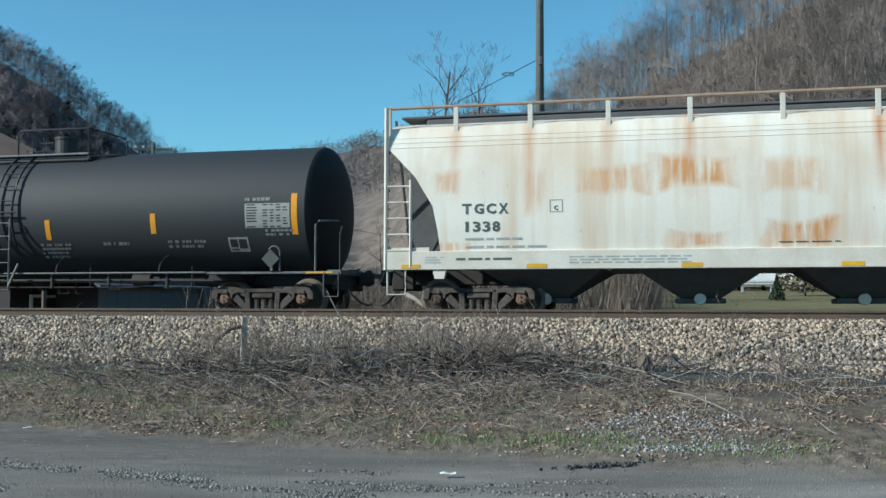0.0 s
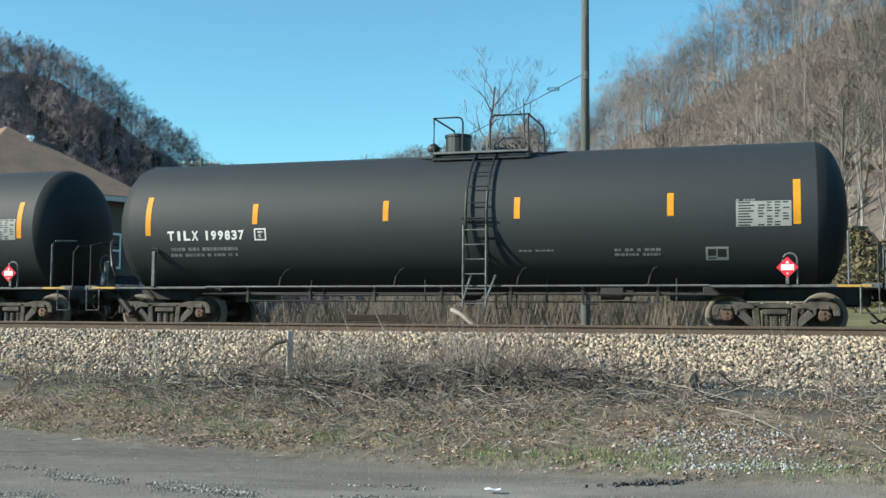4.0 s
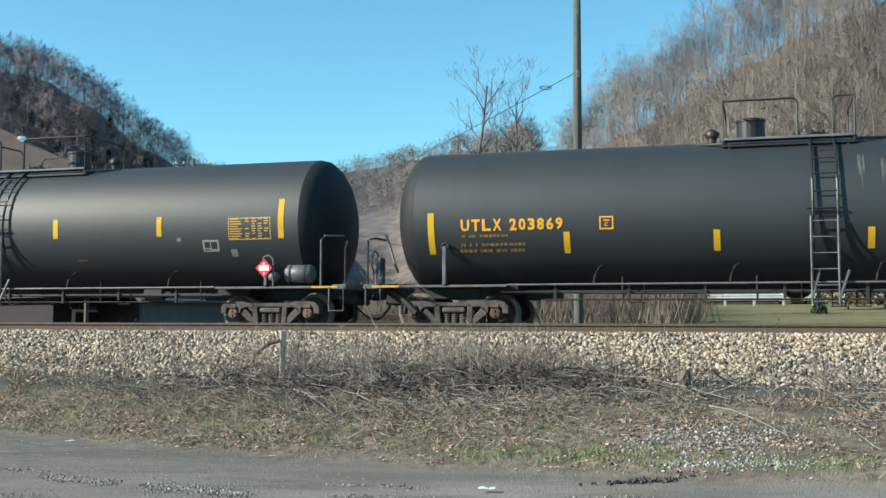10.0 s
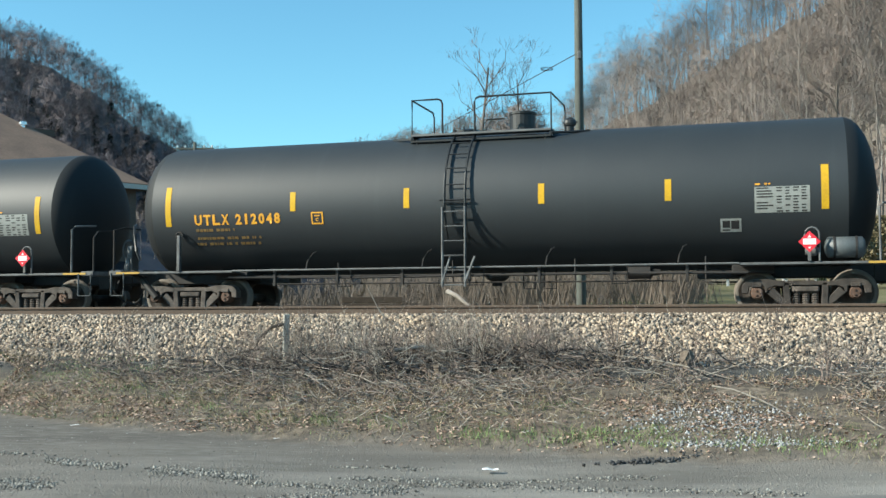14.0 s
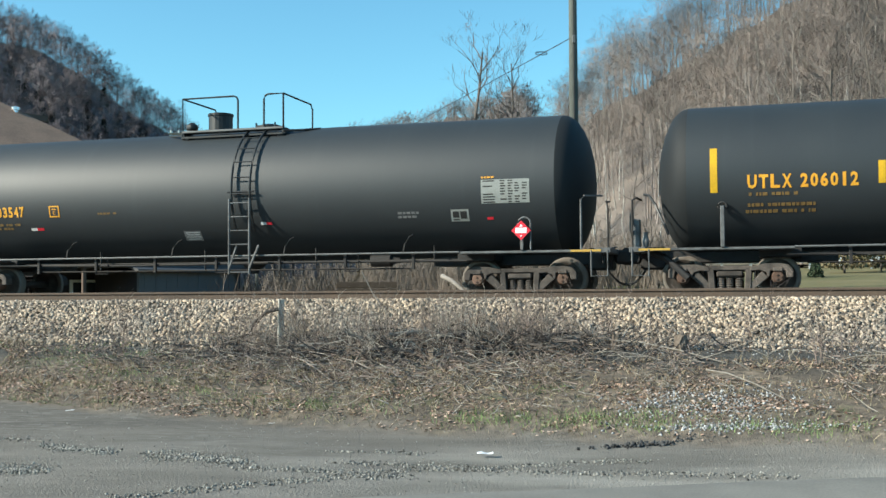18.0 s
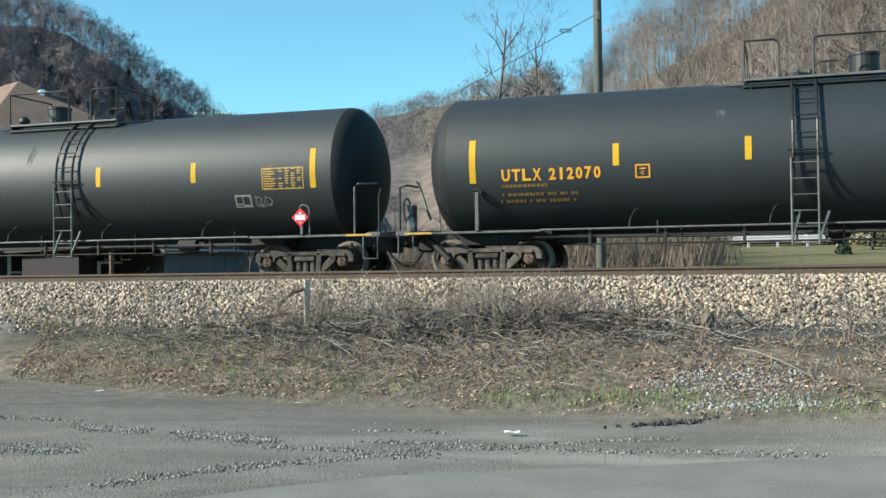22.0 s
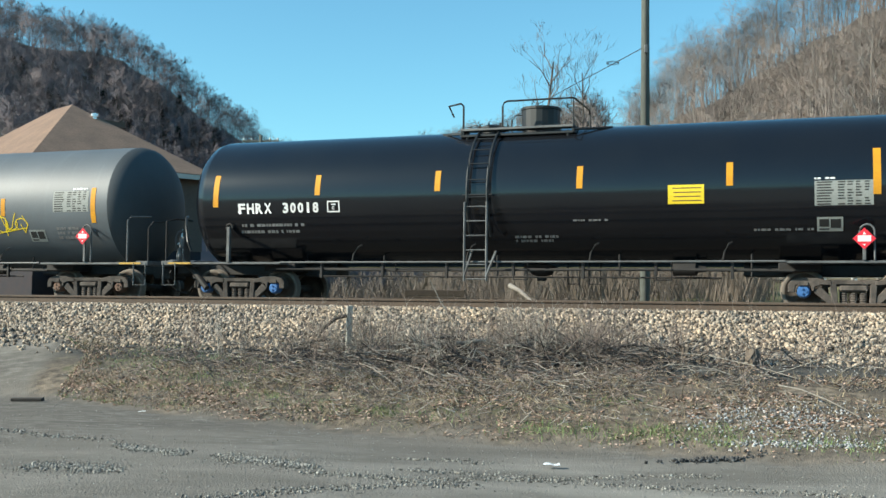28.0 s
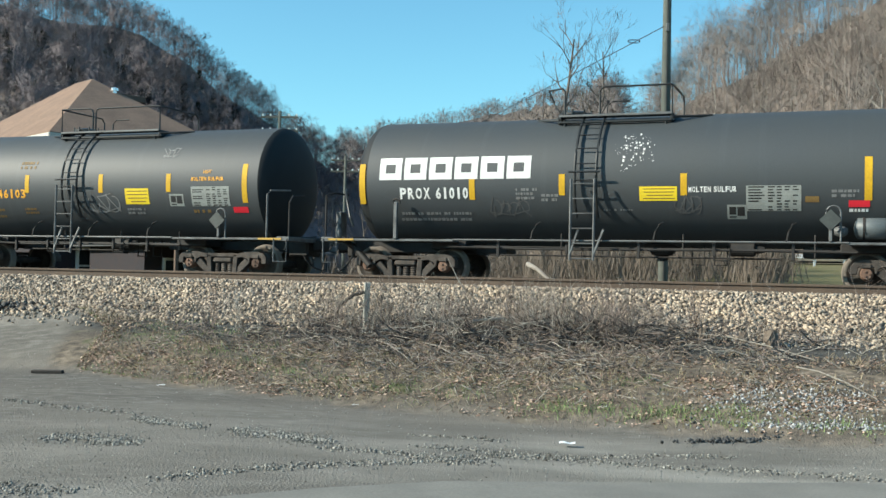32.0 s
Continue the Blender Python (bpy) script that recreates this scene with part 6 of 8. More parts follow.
car = tank_car("light grey tank car with teal and yellow graffiti", 16.49, 95.34, "tank_grey", coupled=17.64, head=0.66)
stripes(car, "orange_mark", (-6.63, 1.92, 2.76), (-4.06, 2.10, 2.55), (-1.15, 2.12, 2.56), (1.22, 2.11, 2.56), (4.63, 2.13, 2.56), (7.29, 1.93, 2.77))
painted_text(car, "GATX 207775", -5.99, -3.87, 1.72, 1.96, "white_print")
print_bars(car, -5.99, -4.31, 1.53, 1.63, "dim_white")
print_bars(car, -6.03, -4.35, 1.43, 1.53, "dim_white")
print_box(car, -3.65, -3.38, 1.70, 1.95, "white_print")
graffiti(car, -3.30, -2.25, 1.43, 2.03, "white_print")
graffiti(car, -2.03, -0.70, 1.79, 2.20, "teal_paint")
graffiti(car, 0.89, 1.40, 1.44, 1.93, "dim_white")
graffiti(car, 2.00, 3.04, 1.49, 2.01, "teal_paint")
graffiti(car, 3.25, 5.29, 1.63, 2.23, "sticker_yellow")
graffiti(car, -6.92, -6.58, 1.92, 2.58, "dim_white")
chart(car, 6.13, 7.16, 2.20, 2.70, "chart_white")
print_bars(car, 6.69, 7.16, 2.72, 2.79, "white_print")
document_frame(car, 5.33, 5.80, 1.51, 1.79)
print_bars(car, 6.17, 6.81, 1.55, 1.87, "dim_white")
ladder(car, -0.25)
platform(car, -0.92, 1.44, -0.83, -0.07, valve=-1.28, dome=0.87, manway=-0.26, rise=0.62)
placard(car, 7.07, 1.61, "red")

car = tank_car("glossy black tank car with white lettering and blue bearing caps", 16.19, 112.73, "tank_gloss", coupled=17.34, head=0.62)
stripes(car, "orange_mark", (-6.74, 2.23, 2.96), (-4.19, 2.45, 2.90), (-1.39, 2.47, 2.91), (1.65, 2.45, 2.91), (4.58, 2.43, 2.89), (7.21, 2.21, 3.08))
painted_text(car, "FHRX  30018", -6.16, -4.15, 2.07, 2.30, "white_print")
print_bars(car, -6.11, -4.55, 1.77, 1.87, "dim_white")
print_bars(car, -6.16, -4.59, 1.63, 1.73, "dim_white")
print_box(car, -3.95, -3.65, 2.07, 2.32, "white_print")
sticker(car, 3.41, 4.10, 2.10, 2.47, "sticker_yellow")
chart(car, 6.12, 7.15, 2.02, 2.48, "chart_white")
print_bars(car, 6.12, 6.50, 2.50, 2.56, "white_print")
document_frame(car, 6.16, 6.62, 1.55, 1.81)
print_bars(car, 1.50, 2.27, 1.79, 1.85, "dim_white")
print_bars(car, 5.01, 6.11, 1.56, 1.63, "dim_white")
print_bars(car, 0.24, 1.16, 1.39, 1.55, "dim_white")
ladder(car, -0.48)
platform(car, -1.08, 1.37, -1.05, -0.17, valve=None, dome=0.46, manway=-0.63, dome_r=0.42, rise=0.62)
placard(car, 6.98, 1.39, "red")

car = tank_car("short dull black tank car with white lettering and orange stripes", 12.17, 127.66, "tank_dull", coupled=13.32, head=0.30, radius=1.38, axis=2.28, short=0.60)
stripes(car, "orange_mark", (-4.99, 1.59, 2.43), (-2.92, 2.07, 2.51), (-0.97, 2.07, 2.51), (0.89, 2.07, 2.53), (3.16, 2.08, 2.54), (5.57, 1.60, 2.48))
painted_text(car, "ITDX 8623", -3.88, -3.03, 1.96, 2.18, "white_print")
print_bars(car, -3.85, -2.41, 1.66, 1.76, "dim_white")
print_bars(car, -3.91, -2.47, 1.48, 1.58, "dim_white")
chart(car, 4.37, 5.43, 1.99, 2.48, "chart_white")
print_bars(car, 4.66, 5.13, 2.52, 2.67, "white_print")
sticker(car, 2.66, 3.43, 1.62, 2.01, "sticker_yellow")
document_frame(car, 3.86, 4.33, 1.72, 2.01)
print_bars(car, 1.75, 2.57, 2.10, 2.26, "white_print")
print_bars(car, 1.73, 2.56, 1.75, 2.01, "white_print")
print_bars(car, 0.84, 1.55, 1.87, 1.98, "white_print")
print_bars(car, 0.67, 1.13, 1.56, 1.73, "dim_white")
print_bars(car, -1.56, -1.00, 1.83, 1.98, "white_print")
print_bars(car, 3.93, 4.92, 2.70, 2.81, "white_print")
print_bars(car, 4.89, 5.29, 1.49, 1.58, "placard_red")
print_bars(car, 3.52, 3.79, 1.87, 2.00, "dim_white")
ladder(car, -0.26)
platform(car, -1.50, 1.08, -0.58, 0.07, valve=None, dome=None, manway=-0.02, rise=0.78, middle=True)
for _x, _w in ((-4.05, 0.20), (4.95, 0.24)):
    part("side_box", prism([(_x - _w, 1.72), (_x + _w * 0.9, 1.80), (_x + _w, 1.02), (_x - _w * 0.5, 1.02)], -1.56, -1.30), "underframe", car, "dark sheet-metal box on the car's side")
placard(car, 3.17, 1.24, "grey")
jacket_band(car, -1.81, 0.98)

car = tank_car("short weathered black tank car with yellow lettering", 10.84, 140.24, "tank_dull", coupled=11.99, head=0.40, radius=1.38, axis=2.28)
stripes(car, "yellow_mark", (-4.33, 1.79, 2.69), (-1.42, 2.06, 2.50), (0.80, 2.05, 2.49), (2.73, 2.05, 2.48), (4.78, 1.79, 2.68))
painted_text(car, "UTLX 646103", -3.49, -1.46, 1.93, 2.15, "yellow_print")
painted_text(car, "MOLTEN SULFUR", 3.36, 4.23, 2.30, 2.39, "yellow_print")
painted_text(car, "HOT", 3.68, 3.89, 2.47, 2.55, "yellow_print")
print_bars(car, -3.47, -2.50, 1.79, 1.89, "dim_yellow")
print_bars(car, -3.50, -2.19, 1.60, 1.70, "dim_yellow")
print_bars(car, -3.55, -2.23, 1.45, 1.54, "dim_yellow")
chart(car, 3.35, 4.37, 1.72, 2.17, "chart_white")
sticker(car, 1.50, 2.17, 1.77, 2.14, "sticker_yellow")
document_frame(car, 2.74, 3.13, 1.72, 2.00)
sticker(car, 4.43, 4.82, 1.57, 1.70, "placard_red")
print_bars(car, -1.67, -1.15, 2.64, 2.87, "dim_yellow")
print_bars(car, 1.50, 2.01, 1.53, 1.70, "dim_white")
print_bars(car, -1.57, -1.14, 1.54, 1.71, "dim_yellow")
print_bars(car, 3.35, 3.86, 1.55, 1.69, "dim_yellow")
graffiti(car, 0.40, 1.28, 1.52, 2.03, "dim_white")
graffiti(car, 2.47, 2.89, 2.87, 3.12, "dim_white")
ladder(car, -0.06)
platform(car, -0.87, 2.05, 0.10, 0.16, valve=None, dome=None, manway=-0.74, rise=0.62)
placard(car, 4.19, 1.38, "grey")

car = tank_car("dull black tank car with large white block lettering", 13.30, 153.79, "tank_dull", coupled=14.45, head=0.55, radius=1.38, axis=2.28)
stripes(car, "yellow_mark", (-5.81, 1.75, 2.62), (-3.28, 1.83, 2.26), (-1.34, 1.91, 2.34), (1.11, 1.89, 2.32), (4.48, 1.78, 2.59))
painted_text(car, "PROX 61010", -4.92, -3.36, 1.85, 2.09, "white_print")
painted_text(car, "MOLTEN SULFUR", 1.20, 2.12, 1.95, 2.06, "white_print")
print_bars(car, -4.93, -3.33, 1.51, 1.60, "dim_white")
print_bars(car, -4.96, -3.36, 1.39, 1.48, "dim_white")
logo_blocks(car, -5.43, -1.97, 2.26, 2.74, "white_print")
print_bars(car, -2.32, -1.87, 1.82, 2.08, "dim_white")
print_bars(car, -1.78, -1.40, 1.78, 1.96, "dim_white")
sticker(car, 0.24, 0.98, 1.79, 2.07, "sticker_yellow")
document_frame(car, 1.93, 2.30, 1.44, 1.71)
chart(car, 2.29, 3.30, 1.59, 2.07, "chart_white")
sticker(car, 4.14, 4.51, 1.66, 1.78, "placard_red")
print_bars(car, 4.15, 4.48, 1.56, 1.65, "white_print")
print_bars(car, 3.84, 4.32, 1.83, 2.00, "dim_white")
flakes(car, -0.28, 0.51, 2.35, 3.29, "white_print")
graffiti(car, -2.87, -2.07, 1.47, 1.87, "dim_grey_print")
graffiti(car, 0.94, 1.43, 1.51, 1.90, "dim_grey_print")
print_bars(car, -0.50, 0.09, 1.59, 1.65, "dim_white")
sticker(car, 3.37, 3.62, 1.75, 1.86, "dim_yellow")
ladder(car, -0.83)
platform(car, -1.56, 0.78, -1.44, -0.70, valve=None, dome=None, manway=-1.40, rise=0.62)
placard(car, 3.83, 1.40, "grey")
air_reservoir(car, 4.23, 4.99)

# ---- bare trees ----
def segments_mesh(segs, flat_from=1, min_r=0.0):
    """Arrays of a mesh: three-sided tubes for wood, thin blades for what is finer."""
    V, T = [], []
    for p0, p1, r0, r1, fine in segs:
        d = np.asarray(p1) - np.asarray(p0)
        d = d / (np.linalg.norm(d) + 1e-9)
        a = np.array([0, 0, 1.0]) if abs(d[2]) < 0.9 else np.array([1.0, 0, 0])
        u = np.cross(d, a)
        u /= np.linalg.norm(u)
        w = np.cross(d, u)
        r0, r1 = max(r0, min_r), max(r1, min_r * 0.6)
        k = len(V)
        if fine >= flat_from:
            V += [p0 + u * r0, p0 - u * r0, p1 - u * r1, p1 + u * r1]
            T += [(k, k + 1, k + 2), (k, k + 2, k + 3)]
        else:
            for p, r in ((p0, r0), (p1, r1)):
                for c in range(3):
                    g = c * math.tau / 3
                    V.append(p + (u * math.cos(g) + w * math.sin(g)) * r)
            for c in range(3):
                e = (c + 1) % 3
                T += [(k + c, k + e, k + 3 + e), (k + c, k + 3 + e, k + 3 + c)]
    return np.array(V), np.array(T)


def scatter(protos, places):
    """Joins many turned and scaled copies: (x, y, z, scale, turn, which); keeps the protos' normals."""
    VV, TT, NN, base = [], [], [], 0
    for x, y, z, sc, turn, which in places:
        v, t = protos[which][:2]
        c, s = math.cos(turn), math.sin(turn)
        r = np.empty_like(v)
        r[:, 0] = (v[:, 0] * c - v[:, 1] * s) * sc + x
        r[:, 1] = (v[:, 0] * s + v[:, 1] * c) * sc + y
        r[:, 2] = v[:, 2] * sc + z
        VV.append(r)
        TT.append(t + base)
        if len(protos[which]) > 2:
            n = protos[which][2]
            NN.append(np.stack([n[:, 0] * c - n[:, 1] * s, n[:, 0] * s + n[:, 1] * c, n[:, 2]], 1))
        base += len(v)
    if NN:
        return np.concatenate(VV), np.concatenate(TT), np.concatenate(NN)
    return np.concatenate(VV), np.concatenate(TT)


def wood(name, label, mat_key, count, az0, az1, inner, outer, protos, scale, seed):
    rng = random.Random(seed)
    places = []
    while len(places) < count:
        az = rng.uniform(az0, az1)
        b, r_ = np.interp(az, RIDGE_AZ, BASE_R), np.interp(az, RIDGE_AZ, RIDGE_R)
        r = b + (r_ - b) * (inner + (outer - inner) * rng.random() ** 0.85)
        if 12.0 < az < 15.9 and r < 119:
            continue
        p = bearing(az, r)
        places.append((p.x, p.y, float(land(p.x, p.y)) - 0.3, rng.uniform(*scale), rng.uniform(0, 6.28), rng.randrange(len(protos))))
    return tagged(new(name, mesh_tris(name, *scatter(protos, places), mat_key=mat_key)), label, "woods", kind="stuff")


def crown_tree(rng, height, limbs, levels, thick, start=0.32, reach=0.15, fork=3, rise=0.0, last=3, limb=0.42):
    """A leafless broad-crowned tree: a trunk, rising limbs and forks that end in fine twigs."""
    segs = []
    pts = [np.zeros(3)]
    for k in range(5):
        pts.append(pts[-1] + np.array([rng.gauss(0, 0.10), rng.gauss(0, 0.10), 1.0]) * height * 0.15)
    for k in range(5):
        segs.append((pts[k], pts[k + 1], thick * (1 - 0.15 * k), thick * (0.85 - 0.15 * k), 0))

    def grow(p, d, ln, r, level):
        d = d / np.linalg.norm(d)
        e = p + d * ln
        segs.append((p, e, r, r * 0.55, level))
        if level >= levels:
            return
        for k in range(last if level == levels - 1 else fork):
            w = np.array([rng.gauss(0, 1), rng.gauss(0, 1), rng.gauss(0, 1)])
            w -= d * (w @ d)
            w /= np.linalg.norm(w) + 1e-9
            q = e if k < 2 else p + d * ln * rng.uniform(0.45, 0.85)
            grow(q, d + w * rng.uniform(0.35, 0.85) + np.array([0, 0, 0.12 + 0.25 * rise]), ln * rng.uniform(0.62, 0.86), r * 0.5, level + 1)

    for b in range(limbs):
        u = start + (1.0 - start) * (b + rng.random() * 0.7) / limbs
        f = min(u * 5, 4.999)
        i = int(f)
        base = pts[i] + (pts[i + 1] - pts[i]) * (f - i)
        a = b * 2.4 + rng.uniform(-0.5, 0.5)
        d = np.array([math.cos(a), math.sin(a), rng.uniform(0.35, 0.9) + rise + 0.9 * max(u - 0.75, 0)])
        grow(base, d, height * reach * (1.15 - 0.5 * u) * rng.uniform(0.8, 1.2), thick * limb * (1.15 - 0.6 * u), 1)
    return segs


def tree_mesh(segs, min_r, tubes=0, soft=0.75):
    """Arrays of a tree: tubes for trunk and limbs, tapering slivers for the twigs.
    The twigs' normals lean outwards from the crown, so that it shades as one rounded mass."""
    v, t = segments_mesh([g for g in segs if g[4] <= tubes], tubes + 1, min_r)
    V, T = list(v), list(t)
    axis = []
    for g in segs:
        if g[4] <= tubes:
            axis += [g[0]] * 3 + [g[1]] * 3
    N = list(v - np.array(axis))
    top = max(g[1][2] for g in segs)
    centre = np.array([0.0, 0.0, top * 0.60])
    for k, (p0, p1, r0, r1, level) in enumerate(segs):
        if level <= tubes:
            continue
        d = p1 - p0
        u = np.cross(d, np.array([0.3, 0.5, 0.8]) if k % 2 else np.array([0.9, -0.3, 0.3]))
        ln = np.linalg.norm(u) + 1e-9
        face = np.cross(d, u)
        face /= np.linalg.norm(face) + 1e-9
        u *= max(r0, min_r) / ln
        out = (p0 + p1) / 2 - centre
        out /= np.linalg.norm(out) + 1e-9
        n = out * soft + face * (1 - soft) * (1 if face @ out > 0 else -1)
        i = len(V)
        V += [p0 + u, p0 - u, p1 + d * 0.1]
        N += [n, n, n]
        T.append((i, i + 1, i + 2))
    N = np.array(N)
    return np.array(V), np.array(T), N / (np.linalg.norm(N, axis=1)[:, None] + 1e-9)


_rng = random.Random(11)
near_protos = [tree_mesh(crown_tree(_rng, _rng.uniform(14, 18), 8, 5, 0.12, _rng.uniform(0.28, 0.46), 0.165, 3, 0.12, 5, 0.34), 0.0085, 0, 0.55) for k in range(7)]
tall_protos = [tree_mesh(crown_tree(_rng, _rng.uniform(17, 21), 9, 4, 0.19, _rng.uniform(0.40, 0.52), 0.145, 3, 0.5, 4, 0.40), 0.011, 2, 0.5) for k in range(4)]
pale_protos = [tree_mesh(crown_tree(_rng, _rng.uniform(17, 20), 6, 3, 0.13, _rng.uniform(0.6, 0.75), 0.08, 3, 0.8, 3, 0.3), 0.010, 0, 0.5) for k in range(4)]
far_protos = [tree_mesh(crown_tree(_rng, _rng.uniform(12, 16), 7, 5, 0.16, _rng.uniform(0.16, 0.28), 0.175, 3, 0.1, 5, 0.30), 0.024, 0, 0.85) for k in range(6)]
haze_protos = [tree_mesh(crown_tree(_rng, 13, 6, 3, 0.22, 0.2, 0.2), 0.085, 0, 0.8) for k in range(5)]
shrub_protos = [tree_mesh(crown_tree(_rng, 3.0, 7, 4, 0.03, 0.06, 0.15, 3, 0.5), 0.007, 0, 0.5) for k in range(5)]
wood("hillside_woods", "leafless brown woods on a sunlit hillside", "wood_far", 280, 6.3, 25.5, 0.10, 1.02, near_protos, (0.75, 1.15), 1)
wood("hillside_woods", "leafless trees along the crest of a sunlit hillside", "wood_far", 90, 6.3, 25.5, 0.93, 1.12, near_protos, (0.8, 1.1), 11)
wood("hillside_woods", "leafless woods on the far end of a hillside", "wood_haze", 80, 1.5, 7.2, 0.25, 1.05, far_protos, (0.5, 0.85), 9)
wood("hillside_woods", "pale trunks among leafless woods on a hillside", "pale_bark", 70, 7.0, 25.5, -0.02, 0.8, pale_protos, (0.7, 1.0), 2)
wood("hillside_woods", "dark trunks among leafless woods on a hillside", "bark", 60, 7.0, 25.5, -0.10, 0.95, tall_protos, (0.75, 1.1), 5)
wood("hillside_scrub", "low leafless scrub under the woods", "wood_scrub", 220, 6.0, 25.5, -0.05, 1.0, shrub_protos, (0.6, 1.3), 6)
# slope and crest carry the painted shade; the foot keeps the sunlit wood colour
wood("hillside_woods", "leafless woods on a shaded steep hill", "wood_shaded", 500, -28.5, -8.6, 0.28, 1.02, far_protos, (0.85, 1.3), 3)
wood("hillside_woods", "leafless trees along the crest of a shaded hill", "wood_shaded", 110, -28.5, -9.0, 0.92, 1.08, far_protos, (0.85, 1.2), 10)
wood("hillside_woods", "pale leafless trees at the foot of a shaded hill", "wood_far", 80, -28.5, -10, 0.10, 0.42, far_protos, (0.7, 1.1), 7)
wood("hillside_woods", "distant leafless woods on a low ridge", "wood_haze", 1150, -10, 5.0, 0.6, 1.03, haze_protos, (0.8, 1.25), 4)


M["far_pine"] = material("far_pine", (0.03, 0.042, 0.03), 0.9, 0, 0.3, 0.2, 4, 0)


def pine_proto(rng):
    """A ragged evergreen of many drooping needle sprays."""
    V, T = [], []
    for k in range(420):
        h = rng.random() ** 0.85
        a, w = rng.uniform(0, 6.28), 3.0 * (1.12 - h) ** 0.7 * rng.uniform(0.4, 1.05)
        c = np.array([math.cos(a) * w * 0.45, math.sin(a) * w * 0.45, 1.0 + h * 9.0])
        tip = np.array([math.cos(a) * w, math.sin(a) * w, 0.7 + h * 9.0 + rng.gauss(0, 0.3)])
        q = np.array([-math.sin(a), math.cos(a), rng.uniform(-0.5, 0.5)]) * 0.28
        i = len(V)
        V += [c, tip + q, tip - q]
        T.append((i, i + 1, i + 2))
    V = np.array(V)
    N = V - np.array([0, 0, 4.0])
    return V, np.array(T), N / (np.linalg.norm(N, axis=1)[:, None] + 1e-9)


wood("hillside_pines", "dark evergreens among the woods on a shaded hill", "far_pine", 80, -28.5, -14, 0.3, 0.8, [pine_proto(_rng) for k in range(3)], (0.6, 1.0), 8)


def single_tree(name, label, az, r, height, seed, mat_key="bark", lean=0.0, limbs=12, thick=0.15, reach=0.11, low=0.3, group="", levels=4, rise=0.0):
    rng = random.Random(seed)
    segs = crown_tree(rng, height, limbs, levels, thick, low, reach, 3, rise)
    c = math.cos(seed), math.sin(seed)
    bent = []
    for p0, p1, r0, r1, level in segs:
        ends = []
        for p in (p0, p1):
            k = p[2] / height
            ends.append(p + np.array([lean * p[2] + 0.35 * c[0] * math.sin(5.5 * k) * height * 0.05, 0.0, 0.0]))
        bent.append((ends[0], ends[1], r0, r1, level))
    p = bearing(az, r)
    tree = tagged(new(name), label, "tree", group=group)
    tree.location = (p.x, p.y, float(land(p.x, p.y)) - 0.15)
    v, t = segments_mesh(bent[:5], 3)
    part_ob = new("trunk", mesh_tris("trunk", v, t, None, mat_key))
    part_ob.parent = tree
    v, t = segments_mesh(bent[5:], 3, 0.006)
    part_ob = new("crown", mesh_tris("crown", v, t, None, mat_key))
    part_ob.parent = tree
    return tree


single_tree("bare_tree", "slender leafless tree with dark twigs behind the tracks", 0.9, 45, 14.2, 24, lean=0.05, limbs=15, thick=0.15, reach=0.08, low=0.35, levels=5, rise=0.6)
single_tree("bare_tree", "thin leafless sapling with fine upright twigs", 3.1, 46, 13.2, 25, lean=0.05, limbs=14, thick=0.10, reach=0.085, low=0.3, levels=5, rise=0.8)
for k, (az, r, h, pale) in enumerate(((5.4, 52, 9.8, 1), (4.3, 56, 7.5, 1), (6.3, 60, 9.0, 0), (2.1, 50, 6.5, 0), (-1.2, 55, 6.0, 0), (-3.5, 58, 6.5, 0), (-6.2, 60, 6.0, 0), (8.6, 62, 8.0, 1), (10.4, 66, 9.0, 0), (12.3, 70, 8.0, 0), (-8.0, 64, 7.0, 0), (0.2, 40, 4.5, 0), (6.9, 44, 5.0, 0), (9.3, 48, 4.2, 0))):
    single_tree("bare_tree", "pale-barked leafless tree beyond the tracks" if pale else "small leafless tree in the brush beyond the tracks", az, r, h, 40 + k, "pale_bark" if pale else "bark", 0.05 * math.sin(k * 2.3), 8, 0.11 if pale else 0.08, 0.11, 0.3, group="trees beyond the tracks")

single_tree("bare_tree", "tall dark leafless tree with spreading limbs on the hillside", 20.3, 82, 19, 91, lean=-0.10, limbs=10, thick=0.28, reach=0.15, low=0.4)
single_tree("bare_tree", "tall leafless tree with spreading limbs on the hillside", 13.2, 88, 16, 92, lean=-0.06, limbs=9, thick=0.24, reach=0.14, low=0.4)
single_tree("bare_tree", "tall pale-barked leafless tree on the hillside", 17.4, 84, 17, 93, "pale_bark", lean=0.03, limbs=8, thick=0.22, reach=0.11, low=0.5)

# thickets behind the train's track
thicket = []
_rng = random.Random(77)
for k in range(5):
    segs = []
    for j in range(16):
        a, ln = _rng.uniform(0, 6.28), _rng.uniform(0.8, 2.2)
        p0 = np.array([_rng.gauss(0, 0.4), _rng.gauss(0, 0.4), 0.0])
        p1 = p0 + np.array([math.cos(a) * 0.35, math.sin(a) * 0.35, 1.0]) * ln
        segs.append((p0, p1, 0.016, 0.005, 1))
        for i in range(3):
            q = p0 + (p1 - p0) * _rng.uniform(0.4, 0.9)
            segs.append((q, q + np.array([_rng.gauss(0, 0.3), _rng.gauss(0, 0.3), 0.5]) * ln * 0.5, 0.007, 0.003, 2))
    thicket.append(segments_mesh(segs, 1, 0.006))
places = []
for k in range(700):
    az = _rng.uniform(-11, 13.5)
    r = _rng.uniform(37, 64)
    p = bearing(az, r)
    if p.dot(ACROSS) > 28.5:
        places.append((p.x, p.y, float(land(p.x, p.y)), _rng.uniform(0.5, 1.25), _rng.uniform(0, 6.28), _rng.randrange(5)))
v, t = scatter(thicket, places)
